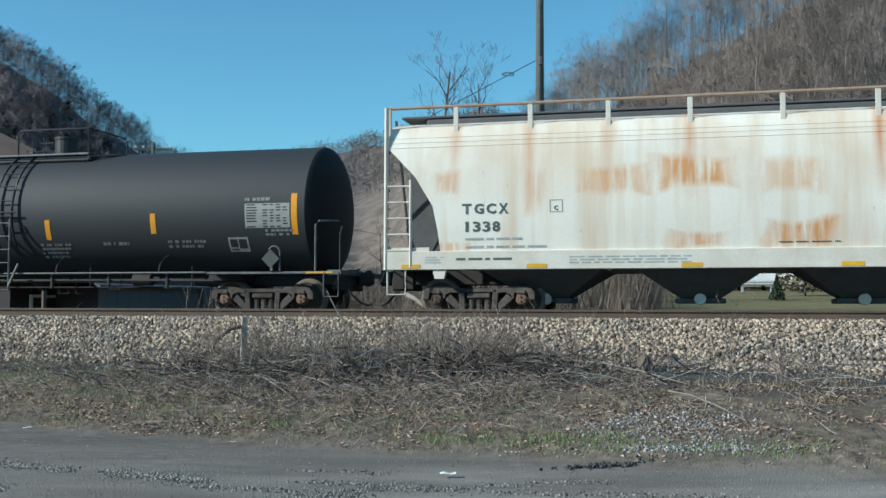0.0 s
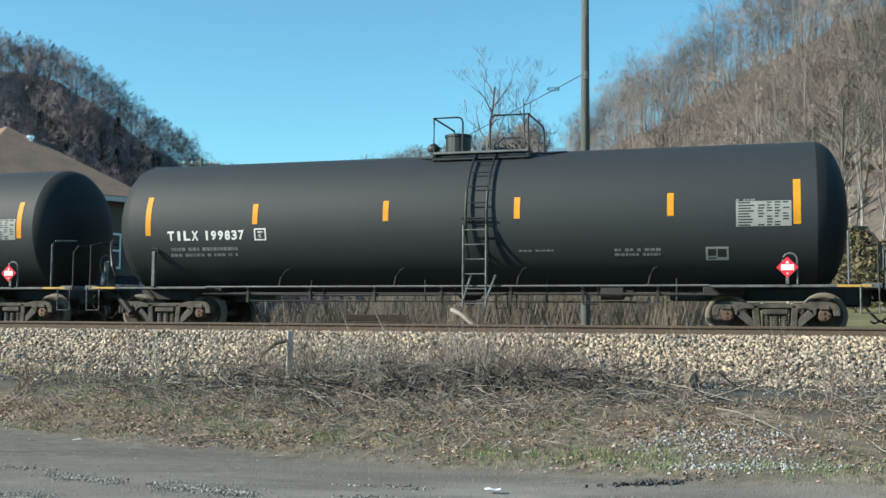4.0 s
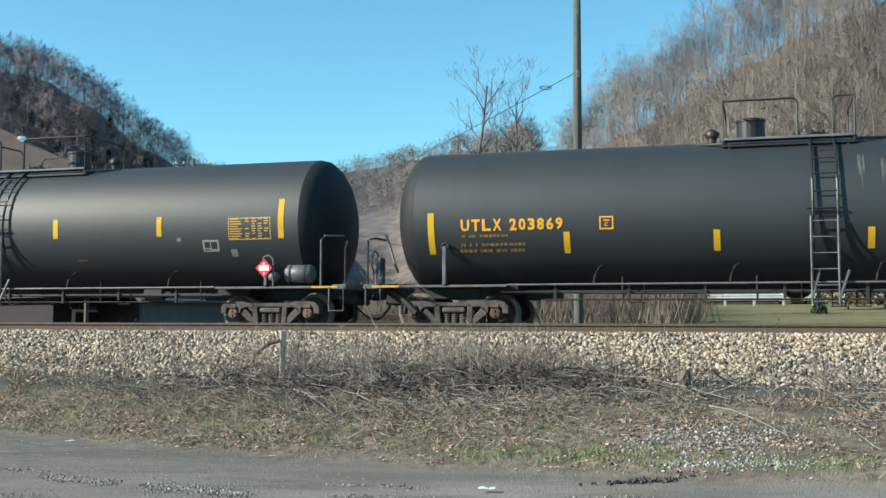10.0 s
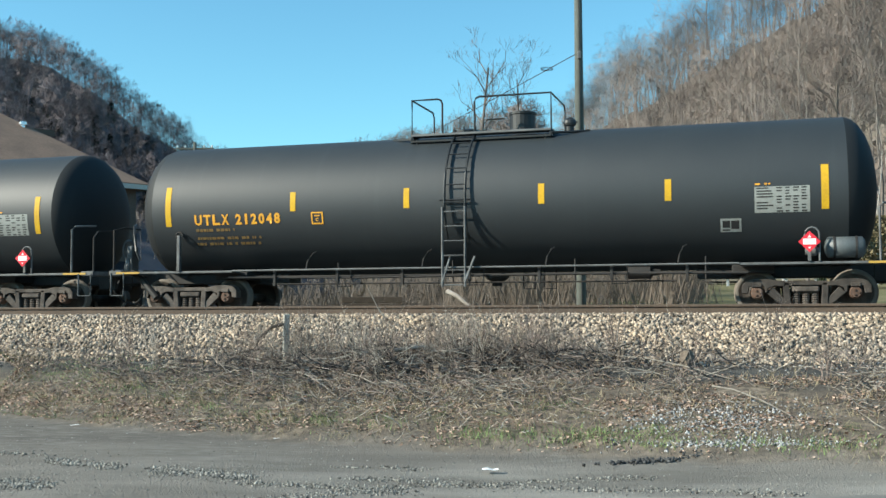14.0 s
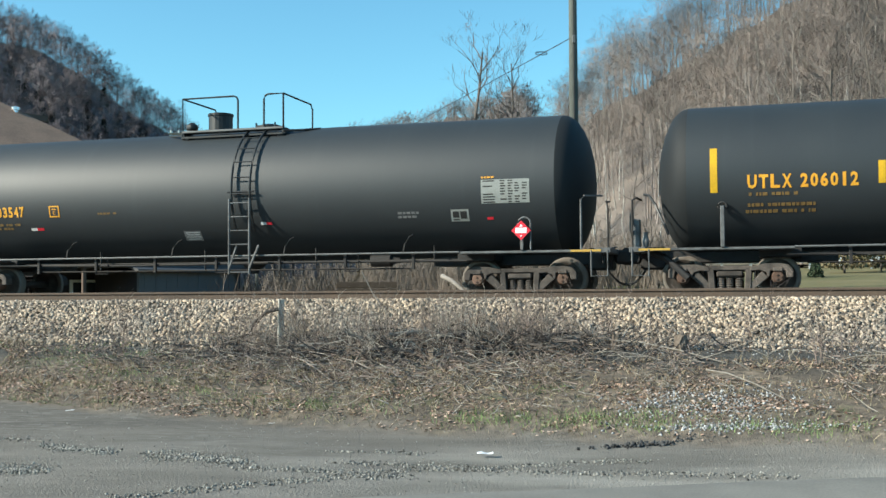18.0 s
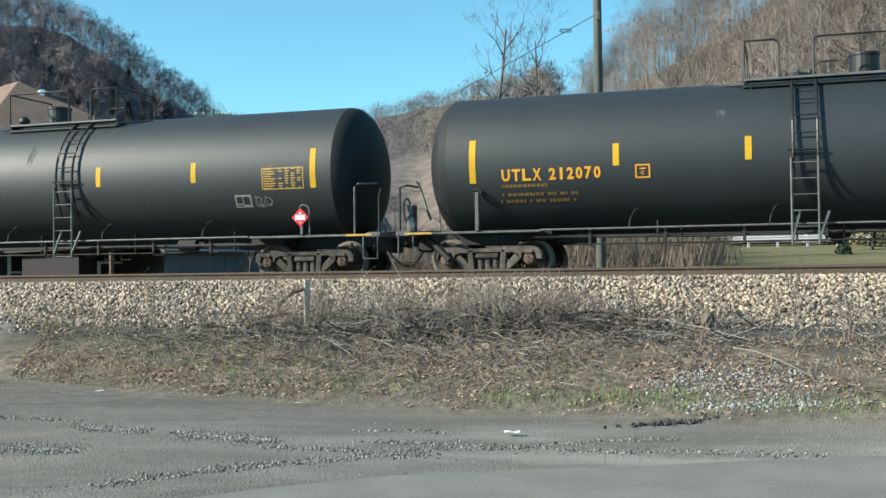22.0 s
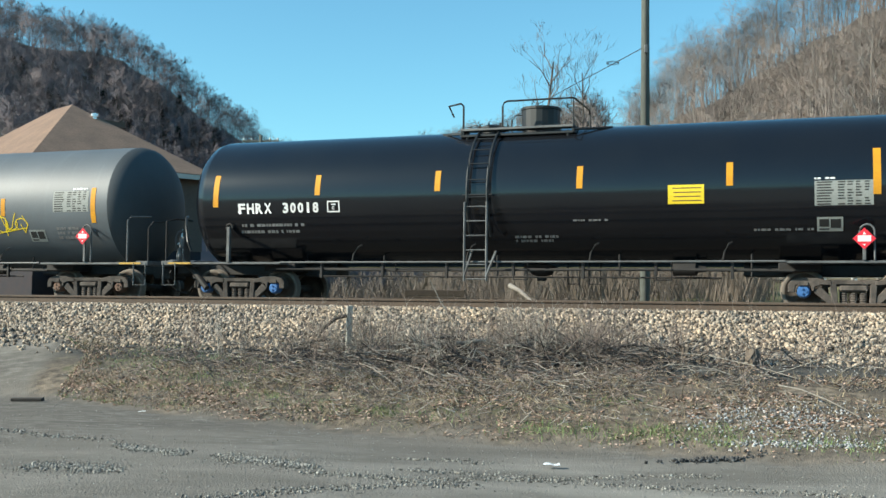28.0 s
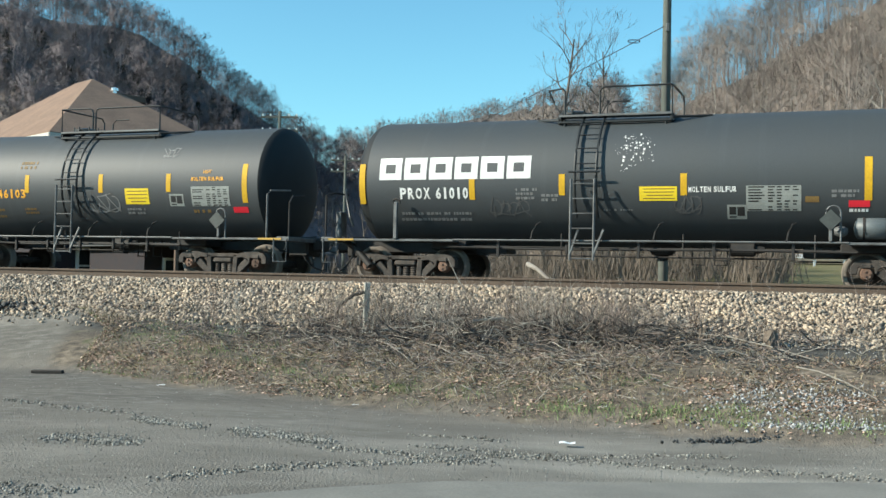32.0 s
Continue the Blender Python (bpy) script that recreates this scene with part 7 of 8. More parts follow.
M["dry_stems"] = material("dry_stems", (0.165, 0.135, 0.108), 0.9, 0, 0.25, 0.5, 10, 0, second=(0.115, 0.092, 0.075))
tagged(new("thicket", mesh_tris("thicket", v, t, None, "dry_stems")), "dry brown thicket of stems beyond the tracks", "brush", kind="stuff")

# ---- pole, wires ----
M["wire"] = material("wire", (0.03, 0.03, 0.032), 0.6)
M["glass_insulator"] = material("glass_insulator", (0.5, 0.55, 0.55), 0.2)


def utility_pole(az, r, height, label, arm=False, radius=0.155):
    p = bearing(az, r)
    z = float(land(p.x, p.y))
    pole = tagged(new("utility_pole"), label, "utility pole")
    pole.location = (p.x, p.y, z - 0.3)
    part("shaft", lathe([(0, radius), (height * 0.5, radius * 0.9), (height, radius * 0.72), (height + 0.02, 0)], (0, 0, 0), "z", 16), "pole_wood", pole, smooth=True)
    if arm:
        for zz in (height - 0.4, height - 1.3):
            a = part("crossarm", box(-1.2, 1.2, -0.06, 0.06, zz - 0.06, zz + 0.06, 0.01), "pole_wood", pole)
            for x in (-1.1, -0.6, 0.6, 1.1):
                part("insulator", lathe([(0, 0), (0, 0.05), (0.08, 0.07), (0.16, 0.04), (0.18, 0)], (x, 0, zz + 0.06), "z", 8), "glass_insulator", a)
    else:
        part("ground_wire", tube([(0.0, -radius - 0.01, 0.2), (0.0, -radius * 0.85 - 0.01, height * 0.8)], 0.012, 5), "wire", pole)
        part("cable_clamp", box(-0.05, 0.05, -radius - 0.05, -radius * 0.6, 8.2, 8.45, 0.01), "grey_steel", pole)
    return pole


utility_pole(7.25, 34, 12.8, "tall grey-green wooden utility pole behind the tracks")
utility_pole(-12.99, 70, 12.2, "far wooden utility pole with two crossarms", arm=True, radius=0.14)
utility_pole(-9.5, 88, 11.5, "far wooden utility pole with two crossarms", arm=True, radius=0.14)


def hanging_wire(a, b, sag, radius=0.014, label="thin black overhead wire"):
    a, b = Vector(a), Vector(b)
    pts = [a.lerp(b, k / 16) - Vector((0, 0, sag * 4 * (k / 16) * (1 - k / 16))) for k in range(17)]
    return tagged(part("overhead_wire", tube(pts, radius, 5), "wire"), label, "wire")


_top = bearing(7.1, 33.9, 9.45)
_end = bearing(-9.5, 88, 8.6)
hanging_wire(_top, _end, 0.12)
_m = _top.lerp(_end, 0.032)
bm = bmesh.new()
for k in range(2):
    add_tube(bm, [_m + Vector((0.20 * math.cos(a) - 0.15, 0.05 * math.sin(a), 0.06 * math.sin(a) + 0.03 * k - 0.08)) for a in [i * math.tau / 14 for i in range(15)]], 0.009, 5)
tagged(part("cable_coil", bm, "wire"), "coil of black cable hung on a wire", "cable")
hanging_wire(bearing(-12.99, 70, 11.6) + Vector((0.9, 0, 0)), bearing(-9.5, 88, 11.2), 0.4, 0.02)
hanging_wire(bearing(-12.99, 70, 10.7) + Vector((0.9, 0, 0)), bearing(-9.5, 88, 10.3), 0.4, 0.02)
hanging_wire(bearing(-9.5, 88, 11.2), bearing(0.5, 150, 11.5), 0.6, 0.022)

# ---- the house with the tan hipped roof ----
M["shingle"] = material("shingle", (0.245, 0.158, 0.110), 0.9, 0, 0.2, 1.2, 14, 0.15, second=(0.182, 0.117, 0.083), random_tint=0.1)
M["fascia"] = material("fascia", (0.55, 0.52, 0.46), 0.6, 0, 0.1)
M["brick"] = material("brick", (0.019, 0.018, 0.024), 0.9, 0, 0.2, 3, 30, 0.2, second=(0.030, 0.021, 0.023))
M["brown_siding"] = material("brown_siding", (0.12, 0.085, 0.065), 0.85, 0, 0.15, 2, 20)
M["window_white"] = material("window_white", (0.75, 0.75, 0.72), 0.5, 0, 0.06)
M["glass"] = material("glass", (0.03, 0.035, 0.04), 0.08, 0, 0.05)
M["siding"] = material("siding", (0.105, 0.108, 0.112), 0.7, 0, 0.10, 1, 20, 0, second=(0.08, 0.083, 0.088))
M["shed_roof"] = material("shed_roof", (0.06, 0.062, 0.066), 0.6, 0, 0.12, 1, 20)
M["vent_metal"] = material("vent_metal", (0.75, 0.76, 0.78), 0.25, 0.8, 0.05)


def house():
    h = tagged(new("house"), "two-storey brick house with a tan hipped shingle roof", "house")
    corner = bearing(-24.4, 44)
    turn = math.atan2(0.734, 0.68)
    base = float(land(corner.x, corner.y))
    h.matrix_world = Matrix.Translation((corner.x, corner.y, base - 0.2)) @ Matrix.Rotation(turn, 4, "Z")
    W, D = 8.3, 12.8
    eave = 6.83 - base + 0.2
    ov = 0.45
    # walls, 0.25 thick
    part("wall", box(ov, W - ov, ov, ov + 0.25, 0, eave - 0.1), "brick", h)
    part("wall", box(ov, W - ov, D - ov - 0.25, D - ov, 0, eave - 0.1), "brick", h)
    part("wall", box(ov, ov + 0.25, ov + 0.25, D - ov - 0.25, 0, eave - 0.1), "brick", h)
    part("wall", box(W - ov - 0.25, W - ov, ov + 0.25, D - ov - 0.25, 0, eave - 0.1), "brick", h)
    part("upper_siding", box(ov - 0.02, W - ov + 0.02, ov - 0.03, ov - 0.002, eave * 0.52, eave - 0.12), "brown_siding", h)
    part("upper_siding", box(W - ov + 0.002, W - ov + 0.03, ov, D - ov, eave * 0.52, eave - 0.12), "brown_siding", h)
    rise = 3.25
    ridge = ((W / 2, 6.3 - 0.9), (W / 2, 6.3 + 0.9))
    c = [(0, 0), (W, 0), (W, D), (0, D)]

    def slope(name, pts):
        bm = bmesh.new()
        a = [bm.verts.new(p) for p in pts]
        b = [bm.verts.new((p[0], p[1], p[2] - 0.16)) for p in pts]
        bm.faces.new(a)
        bm.faces.new(list(reversed(b)))
        for k in range(len(a)):
            j = (k + 1) % len(a)
            bm.faces.new((a[j], a[k], b[k], b[j]))
        bmesh.ops.recalc_face_normals(bm, faces=bm.faces)
        return part(name, bm, "shingle", h)

    z0, z1 = eave, eave + rise
    slope("roof_slope", [(0, 0, z0), (W, 0, z0), (*ridge[0], z1)])
    slope("roof_slope", [(W, D, z0), (0, D, z0), (*ridge[1], z1)])
    slope("roof_slope", [(W, 0, z0), (W, D, z0), (*ridge[1], z1), (*ridge[0], z1)])
    slope("roof_slope", [(0, D, z0), (0, 0, z0), (*ridge[0], z1), (*ridge[1], z1)])
    part("fascia_board", box(0.0, W, -0.03, 0.0, z0 - 0.24, z0 - 0.04), "fascia", h)
    part("fascia_board", box(-0.03, 0.0, 0, D, z0 - 0.24, z0 - 0.04), "fascia", h)
    part("fascia_board", box(W, W + 0.03, 0, D, z0 - 0.24, z0 - 0.04), "fascia", h)
    u = 0.80
    px, py, pz = W / 2 + 0.55, ridge[0][1] * u, z0 + rise * u
    part("roof_vent", lathe([(0, 0.10), (0.14, 0.10), (0.15, 0.17), (0.27, 0.17), (0.33, 0)], (px, py, pz - 0.1), "z", 12), "vent_metal", h, "bright metal roof vent")
    part("vent_flashing", box(px + 0.2, px + 1.4, py - 0.12, py + 0.02, pz - 0.30, pz - 0.05), "brown_siding", h)
    for lev in (1.0, eave * 0.56):
        for x in (1.4, 3.6, 5.9):
            win = part("window", box(x, x + 1.0, ov - 0.10, ov + 0.02, lev, lev + 1.5, 0.01), "window_white", h)
            part("pane", box(x + 0.1, x + 0.9, ov - 0.115, ov - 0.10, lev + 0.1, lev + 0.72), "glass", win)
            part("pane", box(x + 0.1, x + 0.9, ov - 0.115, ov - 0.10, lev + 0.8, lev + 1.4), "glass", win)
        for y in (2.0, 5.5, 9.0):
            win = part("window", box(W - ov - 0.02, W - ov + 0.10, y, y + 1.0, lev, lev + 1.5, 0.01), "window_white", h)
            part("pane", box(W - ov + 0.10, W - ov + 0.115, y + 0.1, y + 0.9, lev + 0.1, lev + 1.4), "glass", win)
    # low wing towards the tracks, with windows and a door
    part("wing_wall", box(1.5, 9.6, -5.0, -0.6, 0, 2.5), "brick", h)
    part("wing_roof", box(1.1, 10.0, -7.6, 0.4, 2.5, 2.66), "shed_roof", h)
    for x in (1.4, 3.4, 5.5, 7.6, 9.7):
        part("porch_post", box(x - 0.06, x + 0.06, -7.5, -7.38, 0, 2.5, 0.01), "brown_siding", h)
    for x in (2.2, 4.4, 7.4):
        win = part("window", box(x, x + 1.1, -5.08, -4.98, 0.7, 2.1, 0.01), "window_white", h)
        part("pane", box(x + 0.1, x + 1.0, -5.095, -5.08, 0.8, 2.0), "glass", win)
    door = part("door", box(6.0, 6.9, -5.06, -4.98, 0.05, 2.1, 0.01), "brown_siding", h)
    part("door_light", box(6.2, 6.7, -5.075, -5.06, 1.2, 1.9), "glass", door)


house()


def shed():
    s = tagged(new("shed"), "long low pale blue-grey clad shed", "shed")
    p = bearing(-15.4, 38.5)
    q = bearing(-10.45, 41)
    turn = math.atan2(q.y - p.y, q.x - p.x)
    base = float(land(p.x, p.y)) - 0.1
    L = (q - p).length
    s.matrix_world = Matrix.Translation((p.x, p.y, base)) @ Matrix.Rotation(turn, 4, "Z")
    top = 1.5 + 41 * math.tan(radians(1.1)) - base
    part("wall", box(0, L, 0, 0.15, 0, top), "siding", s)
    part("wall", box(0, L, 4.4, 4.55, 0, top), "siding", s)
    # sunward end in near-black brick colour, darkened to take the sunlight off it
    part("wall", box(0, 0.15, 0.15, 4.4, 0, top), "brick", s)
    part("wall", box(L - 0.15, L, 0.15, 4.4, 0, top), "siding", s)
    for y0, y1, z0, z1 in ((-0.25, 2.28, top, top + 0.55), (4.8, 2.28, top, top + 0.55)):
        bm = bmesh.new()
        a = [bm.verts.new(v) for v in ((-0.2, y0, z0), (L + 0.2, y0, z0), (L + 0.2, y1, z1), (-0.2, y1, z1), (-0.2, y0, z0 + 0.08), (L + 0.2, y0, z0 + 0.08), (L + 0.2, y1, z1 + 0.08), (-0.2, y1, z1 + 0.08))]
        for f in ((0, 1, 2, 3), (4, 5, 6, 7), (0, 1, 5, 4), (1, 2, 6, 5), (2, 3, 7, 6), (3, 0, 4, 7)):
            bm.faces.new([a[i] for i in f])
        bmesh.ops.recalc_face_normals(bm, faces=bm.faces)
        part("roof_slope", bm, "shed_roof", s)
    for k in range(int(L / 0.45)):
        part("siding_batten", box(0.2 + k * 0.45, 0.24 + k * 0.45, -0.012, -0.001, 0.02, top - 0.02), "siding", s)
    win = part("window", box(2.2, 3.1, -0.05, 0.0, 0.5, 1.3), "window_white", s)
    part("pane", box(2.27, 3.03, -0.06, -0.05, 0.56, 1.24), "glass", win)
    part("downpipe", tube([(L - 0.05, -0.06, 0.05), (L - 0.05, -0.06, top)], 0.04, 6), "shed_roof", s)


shed()

# ---- field side: guard rail, road, small things ----
M["galvanised"] = material("galvanised", (0.55, 0.57, 0.58), 0.45, 0.3, 0.12, 2, 20)
M["asphalt"] = material("asphalt", (0.075, 0.075, 0.076), 0.9, 0, 0.15, 1, 20)
M["red_car"] = material("red_car", (0.42, 0.03, 0.03), 0.25, 0, 0.05, coat=0.5)
M["white_car"] = material("white_car", (0.75, 0.75, 0.74), 0.3, 0, 0.04, coat=0.4)
M["tyre"] = material("tyre", (0.02, 0.02, 0.02), 0.85)


def guard_rail():
    g = tagged(new("guard_rail"), "galvanised steel guard rail along a far road", "guard rail")
    a, b = bearing(9.0, 76), bearing(34, 80)
    n = 18
    for k in range(n):
        p, q = a.lerp(b, k / n), a.lerp(b, (k + 1) / n)
        zp, zq = float(land(p.x, p.y)), float(land(q.x, q.y))
        part("post", box(p.x - 0.07, p.x + 0.07, p.y - 0.08, p.y + 0.08, zp - 0.2, zp + 0.78), "galvanised", g)
        for dz in (0.52, 0.68):
            part("beam", tube([(p.x, p.y - 0.12, zp + dz), (q.x, q.y - 0.12, zq + dz)], 0.085, 6), "galvanised", g)


guard_rail()
_v, _f = [], []
for k in range(31):
    p = bearing(-4 + 44 * k / 30, 81)
    q = bearing(-4 + 44 * k / 30, 87)
    _v += [(p.x, p.y, max(float(land(p.x, p.y)), float(land(q.x, q.y))) + 0.05), (q.x, q.y, max(float(land(p.x, p.y)), float(land(q.x, q.y))) + 0.05)]
    if k:
        i = 2 * k
        _f.append((i - 2, i, i + 1, i - 1))
road = tagged(new("road", mesh_of("road", _v, _f, "asphalt")), "grey asphalt road behind a guard rail", "road", kind="structure")
MOVERS = []


def far_car(paint, label, t_seen, az_seen, speed, long=4.5, tall=1.45):
    c = tagged(new("car"), label, "car")
    part("body", box(-long / 2, long / 2, -0.85, 0.85, 0.3, tall * 0.6, 0.12), paint, c)
    part("cabin", prism([(-long * 0.36, tall * 0.6), (long * 0.26, tall * 0.6), (long * 0.14, tall), (-long * 0.26, tall)], -0.75, 0.75), paint, c)
    part("window_band", prism([(-long * 0.31, tall * 0.64), (long * 0.21, tall * 0.64), (long * 0.12, tall * 0.94), (-long * 0.24, tall * 0.94)], -0.765, 0.765), "glass", c)
    for x in (-long * 0.3, long * 0.3):
        for y in (-0.8, 0.8):
            w = part("wheel", lathe([(-0.1, 0), (-0.1, 0.31), (0.1, 0.31), (0.1, 0)], (x, y, 0.31), "y", 16), "tyre", c)
    MOVERS.append((c, t_seen, az_seen, speed))


far_car("white_car", "white delivery van on the far road", 0.0, 18.0, 13.0, 6.5, 2.3)
far_car("red_car", "red car on the far road", 17.0, 17.2, 12.0)


def road_pose(t, t_seen, az_seen, speed):
    az = az_seen + math.degrees(speed * (t - t_seen) / 84.0)
    az = max(min(az, 170), -60)
    p = bearing(az, 84)
    z = max(float(land(*bearing(az, 81).xy)), float(land(*bearing(az, 87).xy))) + 0.06
    return Matrix.Translation((p.x, p.y, z)) @ Matrix.Rotation(-radians(az), 4, "Z")


M["rock"] = material("rock", (0.30, 0.26, 0.215), 0.9, 0, 0.3, 0.8, 8, 0.3, second=(0.15, 0.13, 0.11), random_tint=0.2)


def boulder(az, r, size, seed, label="pale weathered rock outcrop on the hillside", sink=0.3, mat_key="rock", category="rock", name="rock", group="rock outcrop on the hill"):
    rng = random.Random(seed)
    bm = bmesh.new()
    bmesh.ops.create_icosphere(bm, subdivisions=2, radius=1)
    for v in bm.verts:
        n = noise.noise(v.co * 1.3 + Vector((seed, 0, 0))) * 0.45
        v.co *= 1 + n
        v.co = Vector((v.co.x * size[0], v.co.y * size[1], v.co.z * size[2]))
    p = bearing(az, r)
    ob = tagged(part(name, bm, mat_key), label, category, group=group)
    ob.location = (p.x, p.y, float(land(p.x, p.y)) + size[2] * (1 - sink) * 0.6)
    ob.rotation_euler = (0, 0, rng.uniform(0, 3))


for k in range(16):
    boulder(12.9 + 3.0 * ((k * 0.618) % 1), 114 + 9 * ((k * 0.37) % 1), (1.2 + (k % 3) * 0.5, 1.2, 1.5 + (k % 4) * 0.35), k)
for k in range(8):
    boulder(20.5 + 3.5 * ((k * 0.618) % 1), 112 + 16 * ((k * 0.37) % 1), (1.5 + (k % 3) * 0.5, 1.4, 1.3 + (k % 4) * 0.3), 40 + k)

M["evergreen"] = material("evergreen", (0.045, 0.065, 0.03), 0.9, 0, 0.3, 3, 20, 0, random_tint=0.3, island=True)
M["bush_leaf"] = material("bush_leaf", (0.17, 0.14, 0.075), 0.9, 0, 0.3, 1, 20, 0, random_tint=0.35, island=True)


def leafy(name, label, category, az, r, height, width, mat_key, count, leaf, seed, cone=False):
    rng = random.Random(seed)
    V, T = [], []
    for k in range(count):
        h = rng.random() ** (1.3 if cone else 0.8)
        w = width / 2 * ((1 - h) if cone else math.sin(math.pi * (0.12 + 0.85 * h)) ** 0.6) * rng.random() ** 0.4
        a = rng.uniform(0, math.tau)
        c = np.array([w * math.cos(a), w * math.sin(a), 0.05 * height + h * height * 0.95])
        u = np.array([rng.gauss(0, 1), rng.gauss(0, 1), rng.gauss(0, 1)])
        u /= np.linalg.norm(u)
        q = np.cross(u, [rng.gauss(0, 1), rng.gauss(0, 1), rng.gauss(0, 1)])
        q /= np.linalg.norm(q)
        s = leaf * rng.uniform(0.6, 1.4)
        i = len(V)
        V += [c + u * s, c - u * s * 0.5 + q * s * 0.7, c - u * s * 0.5 - q * s * 0.7]
        T.append((i, i + 1, i + 2))
    p = bearing(az, r)
    t = tagged(new(name), label, category)
    t.location = (p.x, p.y, float(land(p.x, p.y)))
    f = new("foliage", mesh_tris("foliage", V, T, None, mat_key))
    f.parent = t
    part("stem", tube([(0, 0, -0.1), (0, 0, height * 0.6)], 0.03 * height ** 0.5, 6, r_end=0.01), "bark", t)


leafy("conifer", "small dark conical evergreen in the field", "tree", 19.25, 52, 1.15, 0.75, "evergreen", 900, 0.07, 3, True)
leafy("conifer", "small round evergreen in the field", "tree", 13.1, 58, 1.5, 1.1, "evergreen", 700, 0.08, 4)
for k, (az, r, h, w) in enumerate(((20.6, 62, 4.6, 3.6), (22.3, 66, 4.0, 4.0))):
    leafy("bush", "olive-brown bush at the edge of the field", "bush", az, r, h, w, "bush_leaf", 2600, 0.14, 60 + k)

# fallen pale log and a stack of old ties beyond the tracks
p, q = bearing(0.2, 28.6, 1.95), bearing(1.35, 28.2, 1.55)
tagged(part("fallen_log", tube([p, p.lerp(q, 0.5) + Vector((0, 0, 0.05)), q], 0.065, 8, r_end=0.04), "pale_bark"), "bleached fallen log beyond the tracks", "log")
stack = tagged(new("tie_stack"), "low stack of old dark railway ties", "stack")
_p = bearing(-3.8, 31.5)
stack.matrix_world = Matrix.Translation((_p.x, _p.y, float(land(_p.x, _p.y)))) @ Matrix.Rotation(0.05, 4, "Z")
for lev in range(6):
    for k in range(3):
        part("stacked_tie", box(-1.0 + 0.03 * lev, 0.9 - 0.05 * k, k * 0.26, k * 0.26 + 0.23, lev * 0.2, lev * 0.2 + 0.18, 0.01), "tie", stack)

# ---- the bank, brush and gravel in front ----
def stones(name, label, count, place, size, mat_key, seed):
    """Many angular stones in one object."""
    rng = np.random.RandomState(seed)
    base = np.array([(1.3, 0, 0), (-1.3, 0, 0), (0, 1.3, 0), (0, -1.3, 0), (0, 0, 1.3), (0, 0, -1.3)])
    faces = np.array([(0, 2, 4), (2, 1, 4), (1, 3, 4), (3, 0, 4), (2, 0, 5), (1, 2, 5), (3, 1, 5), (0, 3, 5)])
    P = place(rng, count)
    S = rng.uniform(size[0], size[1], count)
    J = (base[None] + rng.uniform(-0.35, 0.35, (count, 6, 3))) * (0.65 + 0.6 * rng.rand(count, 1, 3))
    ang = rng.rand(count, 3) * math.tau
    ca, sa = np.cos(ang), np.sin(ang)
    for k, (i, j) in enumerate(((0, 1), (1, 2), (0, 2))):
        a, b = J[:, :, i].copy(), J[:, :, j].copy()
        J[:, :, i] = a * ca[:, k, None] - b * sa[:, k, None]
        J[:, :, j] = a * sa[:, k, None] + b * ca[:, k, None]
    V = J * S[:, None, None] + P[:, None, :]
    T = faces[None] + (np.arange(count) * 6)[:, None, None]
    return tagged(new(name, mesh_tris(name, V.reshape(-1, 3), T.reshape(-1, 3), None, mat_key)), label, "gravel", kind="stuff")


def to_xyz(s, d, z):
    return np.stack([s * ALONG.x + d * ACROSS.x, s * ALONG.y + d * ACROSS.y, z], -1)


def on_ballast(rng, n):
    s = rng.uniform(-18, 4.5, n)
    d = 15.35 + 2.75 * rng.rand(n) ** 0.9
    d = np.where(rng.rand(n) < 0.05, 15.45 - np.abs(rng.normal(0, 0.35, n)), d) + 0.10 * np.sin(s * 2.3) * (d < 15.9)
    p = to_xyz(s, d, np.zeros(n))
    p[:, 2] = np.where(d < 15.55, land(p[:, 0], p[:, 1]), np.interp(d, (15.55, 16.1, 17.25, 20), (0.72, 0.95, 1.36, 1.36))) + rng.uniform(-0.008, 0.02, n)
    return p


def on_lot(rng, n, spread=1.0):
    """Loose gravel in trails along the lot."""
    ends = np.array([(-9.0, 9.76, -6.9, 9.36), (-6.76, 9.15, -5.8, 8.87), (-5.43, 8.94, -4.4, 8.76), (-6.66, 7.83, -5.8, 7.83), (-4.28, 8.5, -2.77, 8.44), (-4.67, 6.67, -2.88, 8.79), (-5.6, 5.85, -4.9, 5.9), (-3.64, 9.0, 0.3, 9.31), (-2.9, 8.85, -0.93, 10.0), (-4.0, 9.7, -3.0, 9.9)])
    share = np.array([0.05, 0.12, 0.20, 0.16, 0.07, 0.14, 0.05, 0.13, 0.06, 0.02])
    k = rng.choice(len(ends), n, p=share / share.sum())
    u = rng.rand(n)
    e = ends[k]
    wide = np.array([0.06, 0.06, 0.09, 0.10, 0.07, 0.08, 0.10, 0.09, 0.06, 0.06])[k]
    s = e[:, 0] + (e[:, 2] - e[:, 0]) * u + rng.normal(0, 0.06, n)
    d = e[:, 1] + (e[:, 3] - e[:, 1]) * u + rng.normal(0, 1, n) * wide * spread + 0.05 * np.sin(9 * u + k)
    p = to_xyz(s, d, np.zeros(n))
    p[:, 2] = land(p[:, 0], p[:, 1]) + 0.004
    return p


def all_lot(rng, n):
    s = rng.uniform(-15, 4, n)
    d = np.where(s < -10.5, rng.uniform(8, 16, n), rng.uniform(5.5, 12.3, n))
    p = to_xyz(s, d, np.zeros(n))
    p[:, 2] = land(p[:, 0], p[:, 1]) + 0.002
    return p


